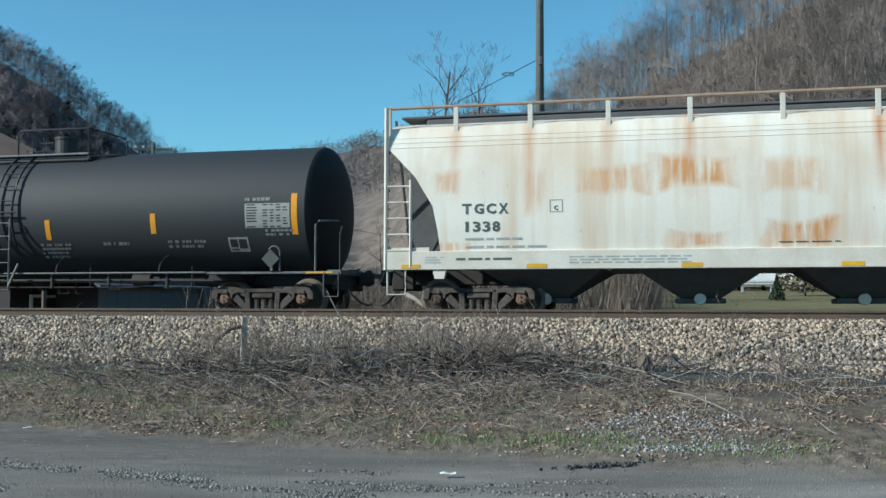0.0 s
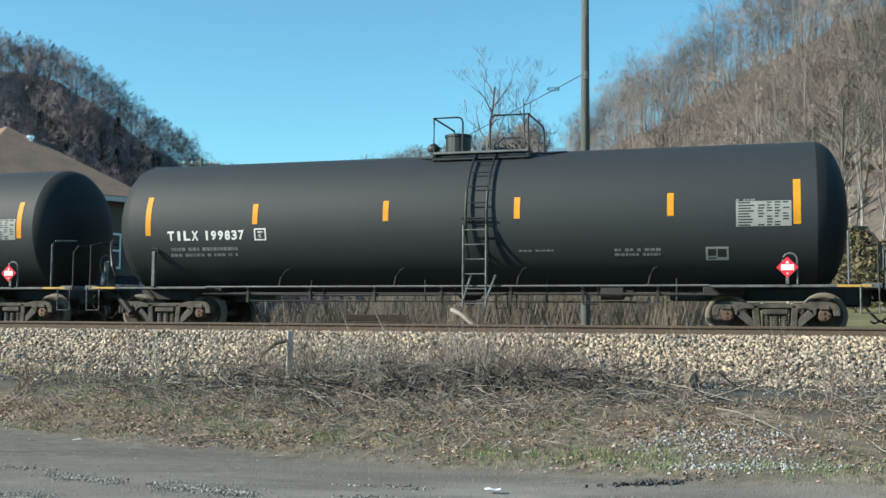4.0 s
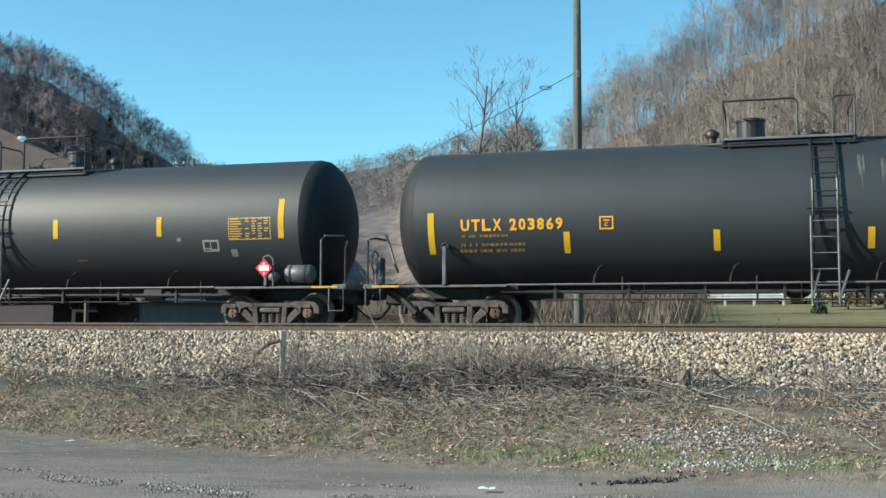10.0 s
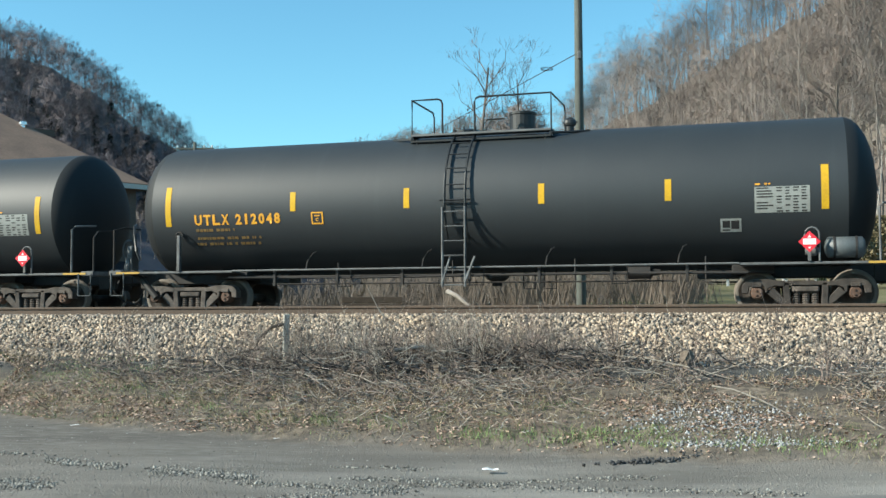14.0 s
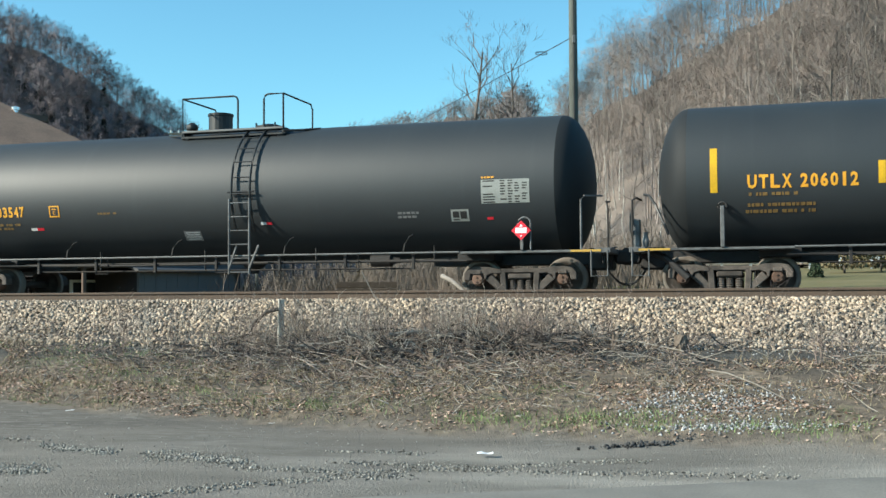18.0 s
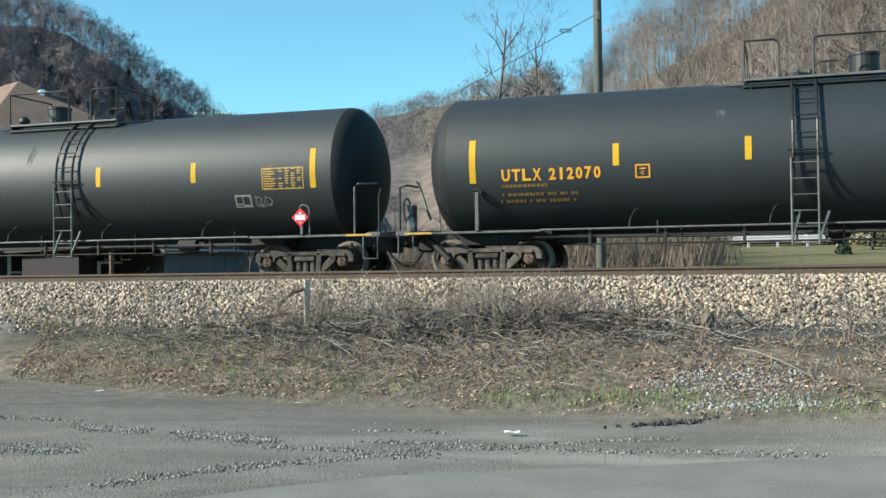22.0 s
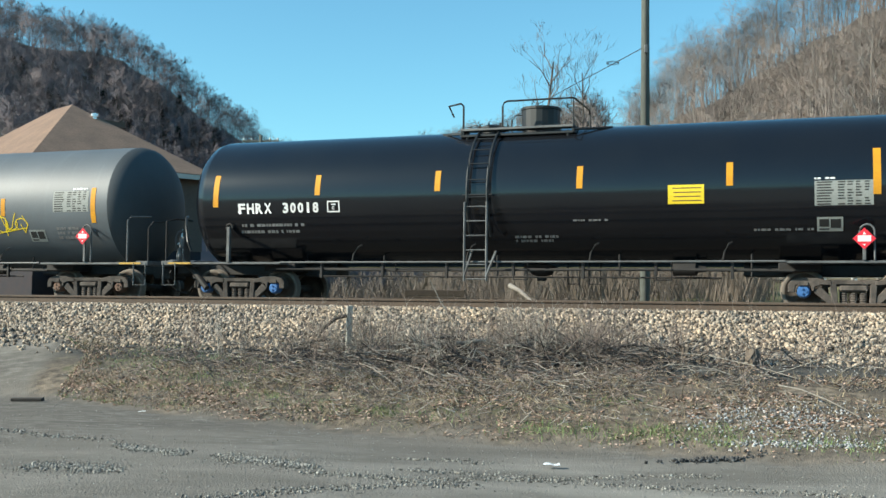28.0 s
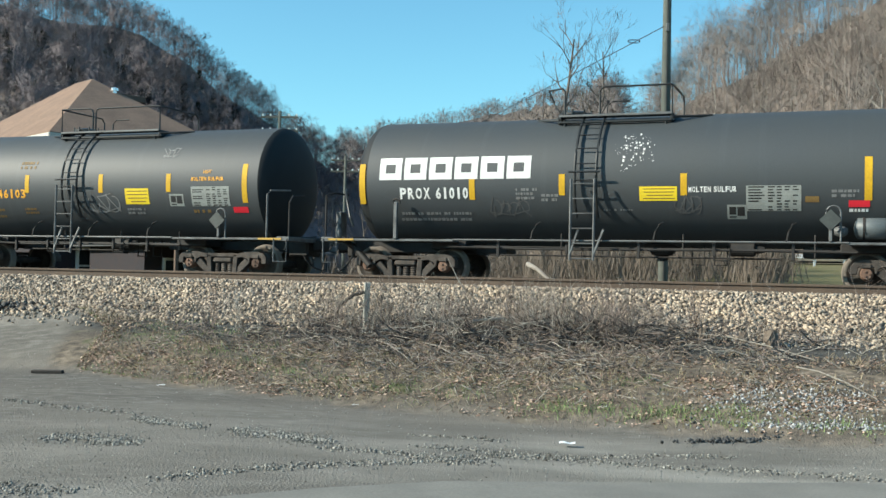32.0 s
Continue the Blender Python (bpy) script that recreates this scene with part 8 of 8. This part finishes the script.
def on_bank(rng, n):
    """Gravel spilled in two patches and thinly along the ballast's foot."""
    k = rng.randint(0, 10, n)
    s = np.where(k < 5, rng.normal(-0.55, 0.55, n), np.where(k < 7, rng.normal(-0.2, 0.45, n), rng.uniform(-3, 7, n)))
    d = np.where(k < 5, rng.normal(12.15, 0.38, n), np.where(k < 7, rng.normal(11.35, 0.07, n), rng.normal(14.9, 0.4, n)))
    d = np.clip(d, 11.15, 15.3)
    p = to_xyz(s, d, np.zeros(n))
    p[:, 2] = land(p[:, 0], p[:, 1]) + 0.003
    return p


M["grey_gravel"] = material("grey_gravel", (0.235, 0.225, 0.20), 0.9, 0, 0.2, 6, 60, 0.2, second=(0.15, 0.146, 0.132), random_tint=0.8, island=True)
M["pale_gravel"] = material("pale_gravel", (0.34, 0.34, 0.335), 0.9, 0, 0.2, 6, 60, 0.2, second=(0.20, 0.20, 0.20), random_tint=0.75, island=True)
M["dark_lump"] = material("dark_lump", (0.07, 0.07, 0.07), 0.9, 0, 0.3, 6, 60, 0.2, random_tint=0.5, island=True)
stones("ballast_stones", "angular tan and grey ballast stones", 38000, on_ballast, (0.015, 0.036), "ballast", 1)
stones("loose_gravel", "trails of pale loose gravel on the lot", 5000, on_lot, (0.003, 0.013), "grey_gravel", 2)
stones("loose_gravel", "pale grit spread along the gravel trails", 8000, lambda r, n: on_lot(r, n, 2.6), (0.0012, 0.0045), "grey_gravel", 7)
stones("loose_gravel", "fine scattered gravel on the lot", 3600, all_lot, (0.002, 0.008), "grey_gravel", 3)
stones("loose_gravel", "pale gravel spilled on the weedy bank", 2000, on_bank, (0.005, 0.017), "pale_gravel", 4)


def heap(rng, n):
    u = rng.normal(0, 1, n)
    p = to_xyz(-1.12 + 0.20 * u, 10.82 + 0.10 * u + rng.normal(0, 0.06, n), np.zeros(n))
    p[:, 2] = land(p[:, 0], p[:, 1]) + 0.03 * rng.rand(n)
    return p


stones("asphalt_rubble", "dark crumbs of broken asphalt at the lot's edge", 170, heap, (0.005, 0.022), "dark_lump", 5)

M["twig"] = material("twig", (0.25, 0.192, 0.162), 0.9, 0, 0.3, 3, 20, 0, second=(0.11, 0.092, 0.078), random_tint=0.65, island=True)
M["dark_twig"] = material("dark_twig", (0.15, 0.125, 0.108), 0.9, 0, 0.3, 3, 20, 0, second=(0.085, 0.07, 0.06), random_tint=0.7, island=True)
M["pale_twig"] = material("pale_twig", (0.34, 0.31, 0.265), 0.9, 0, 0.25, 3, 20, 0, second=(0.22, 0.195, 0.165), random_tint=0.45, island=True)
M["straw"] = material("straw", (0.33, 0.27, 0.18), 0.9, 0, 0.2, 3, 20, 0, random_tint=0.5, island=True)
M["dead_leaf"] = material("dead_leaf", (0.26, 0.165, 0.118), 0.9, 0, 0.2, 3, 20, 0, random_tint=0.65, island=True)
M["pale_leaf"] = material("pale_leaf", (0.50, 0.36, 0.275), 0.9, 0, 0.2, 3, 20, 0, random_tint=0.4, island=True)
M["grass"] = material("grass", (0.165, 0.235, 0.085), 0.8, 0, 0.2, 3, 20, 0, random_tint=0.5, island=True)
M["olive_grass"] = material("olive_grass", (0.225, 0.205, 0.115), 0.8, 0, 0.2, 3, 20, 0, random_tint=0.5, island=True)
M["dark_wood"] = material("dark_wood", (0.06, 0.05, 0.042), 0.9, 0, 0.3, 5, 40, 0.3)
M["stake_wood"] = material("stake_wood", (0.46, 0.43, 0.37), 0.9, 0, 0.2, 4, 40, 0.2, axis=(1, 1, 0.2), second=(0.32, 0.29, 0.25))
M["stump_wood"] = material("stump_wood", (0.17, 0.135, 0.105), 0.9, 0, 0.3, 6, 40, 0.3, second=(0.09, 0.07, 0.055))
M["grey_wood"] = material("grey_wood", (0.22, 0.20, 0.17), 0.9, 0, 0.2, 4, 40, 0.2, axis=(1, 1, 0.2), second=(0.2, 0.18, 0.155))


def ground_at(s, d):
    p = world(s, d)
    return float(max(land(p.x, p.y), np.interp(d, (15.5, 15.56, 16.1, 17.25), (-1, 0.70, 0.95, 1.36))))


def twigs(name, label, count, spread, length, upright, radius, mat_key, seed, crooked=2):
    rng = random.Random(seed)
    segs = []
    for k in range(count):
        s, d = spread(rng)
        if d < bank_edge(s) + 0.1:
            d = bank_edge(s) + abs(rng.gauss(0.1, 1.2))
        if d > 16.4:
            continue
        z = ground_at(s, d)
        p = np.array(world(s, d, z))
        a = rng.uniform(0, math.tau)
        tilt = rng.uniform(*upright)
        ln = rng.uniform(*length) * rng.uniform(0.5, 1)
        dr = np.array([math.cos(a) * math.cos(tilt), math.sin(a) * math.cos(tilt), math.sin(tilt)])
        r = rng.uniform(*radius)
        if tilt < 0.4:
            p = p + np.array([0, 0, rng.uniform(0.0, 0.14)])
        for i in range(crooked):
            q = p + dr * ln / crooked
            segs.append((p, q, r * (1 - 0.4 * i / crooked), r * (1 - 0.4 * (i + 1) / crooked) * 0.8, 0))
            p = q
            dr = dr + np.array([rng.gauss(0, 0.18), rng.gauss(0, 0.18), rng.gauss(0, 0.12)])
            dr /= np.linalg.norm(dr)
    v, t = segments_mesh(segs, 3)
    return tagged(new(name, mesh_tris(name, v, t, None, mat_key)), label, "brush", kind="stuff")


def around(s0, s1, d0, ds):
    """Places along the bank in drifts: thick about its middle, thin towards both ends."""
    def place(rng):
        while True:
            s, d = rng.uniform(s0, s1), min(max(rng.gauss(d0, ds), 0), 16.3)
            thick = 0.25 + 0.75 * math.exp(-((s + 4.8) / 2.6) ** 2)
            if noise.noise(Vector((s * 1.4, d * 1.8, 5.0))) * 0.5 + 0.5 < 0.30 + 0.5 * thick and rng.random() < 0.25 + thick:
                return s, d
    return place


twigs("dead_brush", "tangle of dead brown twigs on the bank", 2500, around(-13, 3.6, 14.0, 0.9), (0.12, 0.5), (-0.1, 0.9), (0.003, 0.011), "twig", 1, 4)
twigs("dead_brush", "bleached twigs strewn over the bank", 1900, around(-13, 3.6, 13.6, 1.1), (0.05, 0.32), (-0.05, 0.9), (0.004, 0.009), "pale_twig", 6, 3)
twigs("dead_brush", "dark heap of cut branches on the bank", 1000, lambda r: (r.gauss(-4.6, 1.7), r.gauss(14.7, 0.4)), (0.3, 0.9), (0.0, 0.55), (0.005, 0.018), "dark_twig", 2, 4)
twigs("dead_brush", "pale branches in a heap on the bank", 240, lambda r: (r.gauss(-4.4, 1.7), r.gauss(14.7, 0.5)), (0.3, 1.0), (0.0, 0.7), (0.005, 0.011), "pale_twig", 7, 4)
twigs("dry_weeds", "standing dry weed stems", 760, lambda r: (r.choice((r.gauss(-5.5, 1.1), r.gauss(-4.0, 0.8), r.uniform(-9, 6))), r.gauss(15.0, 0.5)), (0.25, 0.8), (1.1, 1.5), (0.002, 0.005), "twig", 3, 3)
twigs("dry_weeds", "bleached standing stems", 480, lambda r: (r.choice((r.gauss(-5.2, 1.2), r.uniform(-9, 5))), r.gauss(14.9, 0.5)), (0.3, 0.8), (1.0, 1.5), (0.002, 0.005), "pale_twig", 8, 3)
twigs("dry_weeds", "short straw-coloured stalks", 2600, around(-13, 3.6, 13.2, 1.1), (0.06, 0.28), (-0.05, 1.3), (0.002, 0.004), "straw", 4, 2)
twigs("dry_weeds", "fallen pale canes", 120, around(-12, 6, 13.9, 0.7), (0.5, 1.3), (0.0, 0.2), (0.004, 0.009), "pale_twig", 5, 4)
for _a, _b in (((-5.55, 13.95), (-4.44, 13.0)), ((-6.28, 14.0), (-5.24, 13.0)), ((-0.6, 13.1), (0.25, 12.2)), ((-2.0, 14.9), (-0.4, 13.9)), ((-6.0, 14.9), (-5.2, 14.1))):
    _pts = [world(_a[0] + (_b[0] - _a[0]) * u, _a[1] + (_b[1] - _a[1]) * u, 0) for u in (0, 0.3, 0.65, 1)]
    _pts = [Vector((q.x, q.y, float(land(q.x, q.y)) + h)) for q, h in zip(_pts, (0.12, 0.14, 0.10, 0.02))]
    tagged(part("fallen_cane", tube(_pts, 0.010, 6, r_end=0.006), "pale_twig"), "long bleached cane lying on the bank", "branch", group="canes on the bank")
# a thin pale stick that leans up before the near rail
_p = bearing(-3.45, 17.4)
tagged(part("leaning_stick", tube([(_p.x + 0.14, _p.y, 1.30), (_p.x, _p.y + 0.02, 1.5), (_p.x - 0.17, _p.y + 0.04, 1.84)], 0.013, 6, r_end=0.008), "pale_twig"), "thin pale stick leaning up from the ballast", "branch")

# many-stemmed dead weeds
_rng = random.Random(31)
_weeds = []
for k in range(6):
    segs = []
    for j in range(7):
        a, ln = _rng.uniform(0, 6.28), _rng.uniform(0.5, 1.0)
        p0 = np.array([_rng.gauss(0, 0.05), _rng.gauss(0, 0.05), -0.03])
        lean = _rng.uniform(0.1, 0.45)
        p1 = p0 + np.array([math.cos(a) * lean, math.sin(a) * lean, 1.0]) * ln * 0.55
        p2 = p1 + np.array([math.cos(a) * lean * 1.6, math.sin(a) * lean * 1.6, 0.9]) * ln * 0.45
        segs += [(p0, p1, 0.0045, 0.0035, 0), (p1, p2, 0.0035, 0.002, 0)]
        for i in range(5):
            q = p1 + (p2 - p1) * _rng.uniform(-0.6, 0.95)
            segs.append((q, q + np.array([_rng.gauss(0, 0.4), _rng.gauss(0, 0.4), 0.6]) * ln * 0.28, 0.0025, 0.001, 0))
    _weeds.append(segments_mesh(segs, 3))
for _name, _key, _n in (("clumps of brown branching dead weeds", "twig", 90), ("clumps of bleached branching dead weeds", "pale_twig", 45)):
    places = []
    for k in range(_n):
        s, d = _rng.choice((_rng.gauss(-5.3, 1.3), _rng.gauss(-3.9, 0.8), _rng.uniform(-10, 3))), min(_rng.gauss(15.1, 0.5), 16.2)
        q = world(s, d)
        places.append((q.x, q.y, ground_at(s, d), _rng.uniform(0.35, 1.0), _rng.uniform(0, 6.28), _rng.randrange(6)))
    v, t = scatter(_weeds, places)
    tagged(new("dry_weeds", mesh_tris("dry_weeds", v, t, None, _key)), _name, "brush", kind="stuff")


def blades(name, label, count, spread, size, mat_key, seed, flat):
    rng = random.Random(seed)
    V, T = [], []
    for k in range(count):
        s, d = spread(rng)
        if d < bank_edge(s):
            d = bank_edge(s) + abs(rng.gauss(0, 0.6))
        if d > 15.9:
            continue
        p = np.array(world(s, d, ground_at(s, d) + (0.01 if flat else 0)))
        h = rng.uniform(*size)
        a = rng.uniform(0, math.tau)
        u = np.array([math.cos(a), math.sin(a), 0.0])
        i = len(V)
        if flat:
            n = np.array([-u[1], u[0], rng.uniform(-0.5, 0.7)])
            V += [p - u * h, p + n * h * 0.6, p + u * h + np.array([0, 0, h * 0.4]), p - n * h * 0.6 + np.array([0, 0, h * 0.3])]
            T += [(i, i + 1, i + 2), (i, i + 2, i + 3)]
        else:
            bend = np.array([rng.gauss(0, 0.5), rng.gauss(0, 0.5), 1.0])
            w = h * 0.06
            V += [p - u * w, p + u * w, p + bend * h]
            T.append((i, i + 1, i + 2))
    return tagged(new(name, mesh_tris(name, V, T, None, mat_key)), label, "leaves" if flat else "grass", kind="stuff")


TUFTS = [(-3.08, 0.35), (-2.9, 0.5), (-2.21, 0.35), (-2.0, 0.5), (-1.73, 0.6), (-1.4, 0.45), (-1.0, 0.4), (0.43, 0.4), (0.6, 0.5), (-5.31, 0.65), (-6.97, 0.85), (-6.1, 0.7), (-7.6, 1.1), (-8.6, 1.3), (-9.9, 1.5), (-10.5, 1.9), (-4.3, 0.8), (-2.4, 1.6), (-9.4, 1.9), (-8.9, 2.3), (-8.0, 1.8), (-9.8, 2.6), (-7.2, 1.5), (-2.6, 0.5), (-1.2, 0.7), (-0.2, 0.45)]


def tuft_place(r):
    s, d = TUFTS[r.randrange(len(TUFTS))]
    return r.gauss(s, 0.24), bank_edge(s) + r.gauss(d, 0.13)


def patchy(r):
    """Places in loose drifts rather than evenly."""
    while True:
        s, d = r.uniform(-13, 3.6), r.gauss(12.7, 0.9)
        if noise.noise(Vector((s * 1.1, d * 1.7, 3.0))) > r.uniform(-0.12, 0.30):
            return s, d


def low_patchy(r):
    while True:
        s = r.uniform(-13, 3.6)
        d = bank_edge(s) + 0.05 + abs(r.gauss(0, 0.9))
        if noise.noise(Vector((s * 0.9, d * 1.5, 21.0))) > r.uniform(-0.3, 0.35):
            return s, d


def patchy_high(r):
    while True:
        s, d = r.uniform(-13, 3.6), r.gauss(13.6, 0.9)
        if noise.noise(Vector((s * 1.3, d * 1.9, 9.0))) > r.uniform(-0.12, 0.28):
            return s, d


blades("grass_tufts", "short green grass tufts along the lot's edge", 3600, tuft_place, (0.025, 0.085), "grass", 1, False)
blades("grass_tufts", "thin olive winter grass on the bank", 3200, low_patchy, (0.02, 0.075), "olive_grass", 2, False)
def left_green(r):
    """Thin green growth on the low end of the bank and the bare ground beside it."""
    while True:
        s, d = r.uniform(-14.5, -3.5), r.gauss(13.3, 0.8)
        if noise.noise(Vector((s * 0.9, d * 1.6, 40.0))) > r.uniform(0.0, 0.35):
            return s, max(d, bank_edge(s) + 0.05)


blades("grass_tufts", "thin fresh green grass on the low end of the bank", 3400, left_green, (0.018, 0.06), "grass", 12, False)
blades("dead_grass", "matted straw-coloured dead grass", 5000, patchy_high, (0.03, 0.11), "straw", 3, False)
blades("dead_leaves", "brown dead leaves strewn over the bank", 6000, patchy, (0.009, 0.030), "dead_leaf", 4, True)
blades("dead_leaves", "brown dead leaves caught in the brush", 6500, patchy_high, (0.009, 0.028), "dead_leaf", 5, True)
blades("dead_leaves", "pale curled dead leaves strewn over the bank", 6500, patchy, (0.008, 0.030), "pale_leaf", 6, True)

# ---- single things in front ----
p = bearing(-8.27, 16.75)
z = float(land(p.x, p.y))
post = tagged(part("wooden_stake", box(-0.045, 0.045, -0.04, 0.04, -0.25, 1.42 - z, 0.008), "stake_wood"), "weathered grey wooden stake at the foot of the ballast", "stake")
post.location = (p.x, p.y, z)
post.rotation_euler = (0.0, 0.02, 0.3)
a = p + Vector((-0.02, -0.08, 1.27 - p.z))
part_pts = [a, a + Vector((-0.18, 0, -0.05)), a + Vector((-0.36, 0.02, -0.20)), a + Vector((-0.46, 0.03, -0.42))]
tagged(part("branch", tube(part_pts, 0.03, 7, r_end=0.022), "dark_wood"), "dark broken branch leaning on a stake", "branch")


def stump(x, y, r, h, seed):
    rng = random.Random(seed)
    zz = float(land(x, y))
    bm = lathe([(-0.1, r * 1.35), (0.04, r * 1.1), (h * 0.6, r), (h, r * 0.92), (h * 0.96, r * 0.5), (h, 0)], (0, 0, 0), "z", 12)
    for v in bm.verts:
        v.co += Vector((rng.gauss(0, 0.012), rng.gauss(0, 0.012), rng.gauss(0, 0.015)))
    ob = tagged(part("stump", bm, "stump_wood"), "small weathered tree stump on the bank", "stump", group="stumps on the bank")
    ob.location = (x, y, zz)


for k, (s, d, r, h) in enumerate(((-1.0, 14.7, 0.085, 0.22), (-1.87, 14.85, 0.06, 0.2), (-4.22, 14.0, 0.06, 0.2), (-1.35, 14.85, 0.05, 0.16))):
    p = world(s, d)
    stump(p.x, p.y, r, h, k + 1)
for k, (s, d, ln, a, r) in enumerate(((-4.6, 15.5, 1.1, 0.25, 0.04), (-3.9, 15.45, 0.9, 0.1, 0.035), (-4.9, 15.1, 0.9, -0.3, 0.03), (-5.4, 15.2, 0.7, 0.4, 0.028), (-2.6, 15.0, 0.9, -0.1, 0.022), (-5.9, 15.1, 0.8, -0.2, 0.026), (-4.7, 14.7, 0.6, 0.1, 0.03), (-7.4, 15.2, 0.8, 0.1, 0.024))):
    p = world(s, d)
    x, y = p.x, p.y
    zz = ground_at(s, d) + 0.10
    pts = [(x - ln / 2, y, zz + 0.02), (x, y + 0.03, zz + 0.09), (x + ln / 2 * math.cos(a), y + ln / 2 * math.sin(a), zz + 0.04)]
    tagged(part("cut_branch", tube(pts, r, 7, r_end=r * 0.6), "dark_wood" if k % 3 else "grey_wood"), "cut branch lying on the bank", "branch", group="cut branches on the bank")
_rng = random.Random(14)
for k in range(34):
    s, d = _rng.gauss(-4.7, 0.75), _rng.gauss(14.85, 0.3)
    a, ln, r = _rng.gauss(0.1, 0.5), _rng.uniform(0.35, 0.9), _rng.uniform(0.012, 0.028)
    q = world(s, d, ground_at(s, d) + _rng.uniform(0.03, 0.26))
    e = Vector((math.cos(a), math.sin(a), _rng.gauss(0, 0.2))) * ln / 2
    tagged(part("cut_branch", tube([q - e, q + Vector((0, 0, 0.04)), q + e], r, 6, r_end=r * 0.6), ("dark_wood", "dark_wood", "pale_twig")[k % 3]), "cut branch in a heap on the bank", "branch", group="cut branches on the bank")
p = world(-6.13, 15.2)
_bark = tagged(part("bark_slab", box(-0.16, 0.16, -0.05, 0.05, 0.0, 0.12, 0.02), "bearing_rust"), "rust-brown slab of broken bark in the brush", "bark")
_bark.location = (p.x, p.y, float(land(p.x, p.y)) + 0.04)

M["litter"] = material("litter", (0.78, 0.79, 0.80), 0.6, 0, 0.05)


def litter(x, y, w, seed):
    rng = random.Random(seed)
    bm = bmesh.new()
    bmesh.ops.create_grid(bm, x_segments=6, y_segments=5, size=w)
    for v in bm.verts:
        v.co.y *= 0.6
        v.co.z = 0.015 + w * 0.22 * noise.noise(v.co * 14 + Vector((seed, 0, 0))) + 0.02
    bmesh.ops.solidify(bm, geom=bm.faces[:], thickness=0.002)
    ob = tagged(part("litter", bm, "litter"), "crumpled white scrap of paper on the lot", "litter", group="scraps on the ground")
    ob.location = (x, y, float(land(x, y)) + 0.01)


litter(0.43, 10.1, 0.075, 1)
litter(-4.6, 13.6, 0.05, 2)
litter(-1.9, 12.4, 0.035, 3)
litter(0.9, 11.9, 0.03, 4)
p = world(-10.73, 12.5)
plank = tagged(part("plank", box(-0.22, 0.22, -0.06, 0.06, 0.0, 0.05, 0.01), "dark_wood"), "short dark wooden plank on the lot", "plank")
plank.location = (p.x, p.y, float(land(p.x, p.y)))
plank.rotation_euler = (0, 0, 0.12)

# the paved lane in the lot's near corner
M["lane"] = material("lane", (0.215, 0.203, 0.178), 0.9, 0, 0.15, 1.5, 50, 0.15, second=(0.15, 0.142, 0.126), amount=0.45)
_pts = [(-9, 1.0), (-6, 3.6), (-4.06, 5.91), (-3.4, 6.7), (-2.74, 7.35), (-1.3, 8.2), (0.3, 9.04), (2.6, 9.75), (8, 9.3), (14, 8.5), (14, -6), (-9, -6)]
bm = bmesh.new()
_top = [bm.verts.new(world(s, d, float(land(*world(s, d).xy)) + 0.035)) for s, d in _pts]
_low = [bm.verts.new(v.co - Vector((0, 0, 0.09))) for v in _top]
bm.faces.new(_top)
for k in range(len(_top)):
    j = (k + 1) % len(_top)
    bm.faces.new((_top[k], _low[k], _low[j], _top[j]))
bmesh.ops.recalc_face_normals(bm, faces=bm.faces)
tagged(part("paved_lane", bm, "lane"), "worn pale grey paved lane beside the gravel lot", "pavement", kind="structure")


# dark stones added to make a dark patch at the ballast's foot
def dark_heap(rng, n):
    p = to_xyz(-14.6 + rng.normal(0, 0.5, n), 15.4 + rng.normal(0, 0.12, n), np.zeros(n))
    p[:, 2] = land(p[:, 0], p[:, 1]) + 0.03 + 0.08 * rng.rand(n)
    return p


stones("asphalt_rubble", "low heap of dark stones at the ballast's foot", 160, dark_heap, (0.015, 0.04), "dark_lump", 6)

def motions():
    n = 64
    for thing, s in CARS:
        walk(thing, [(k * END / n, car_pose(s, k * END / n)) for k in range(n + 1)])
    turns = [(k / 30, travel(k / 30) / WHEEL_R) for k in range(961)]
    for wheel, x in WHEELSETS:
        walk(wheel, [(t, Matrix.Translation((x, 0, WHEEL_R)) @ Matrix.Rotation(-a, 4, "Y")) for t, a in turns])
    for car, t_seen, az_seen, speed in MOVERS:
        walk(car, [(k * 0.5, road_pose(k * 0.5, t_seen, az_seen, speed)) for k in range(65)])


motions()
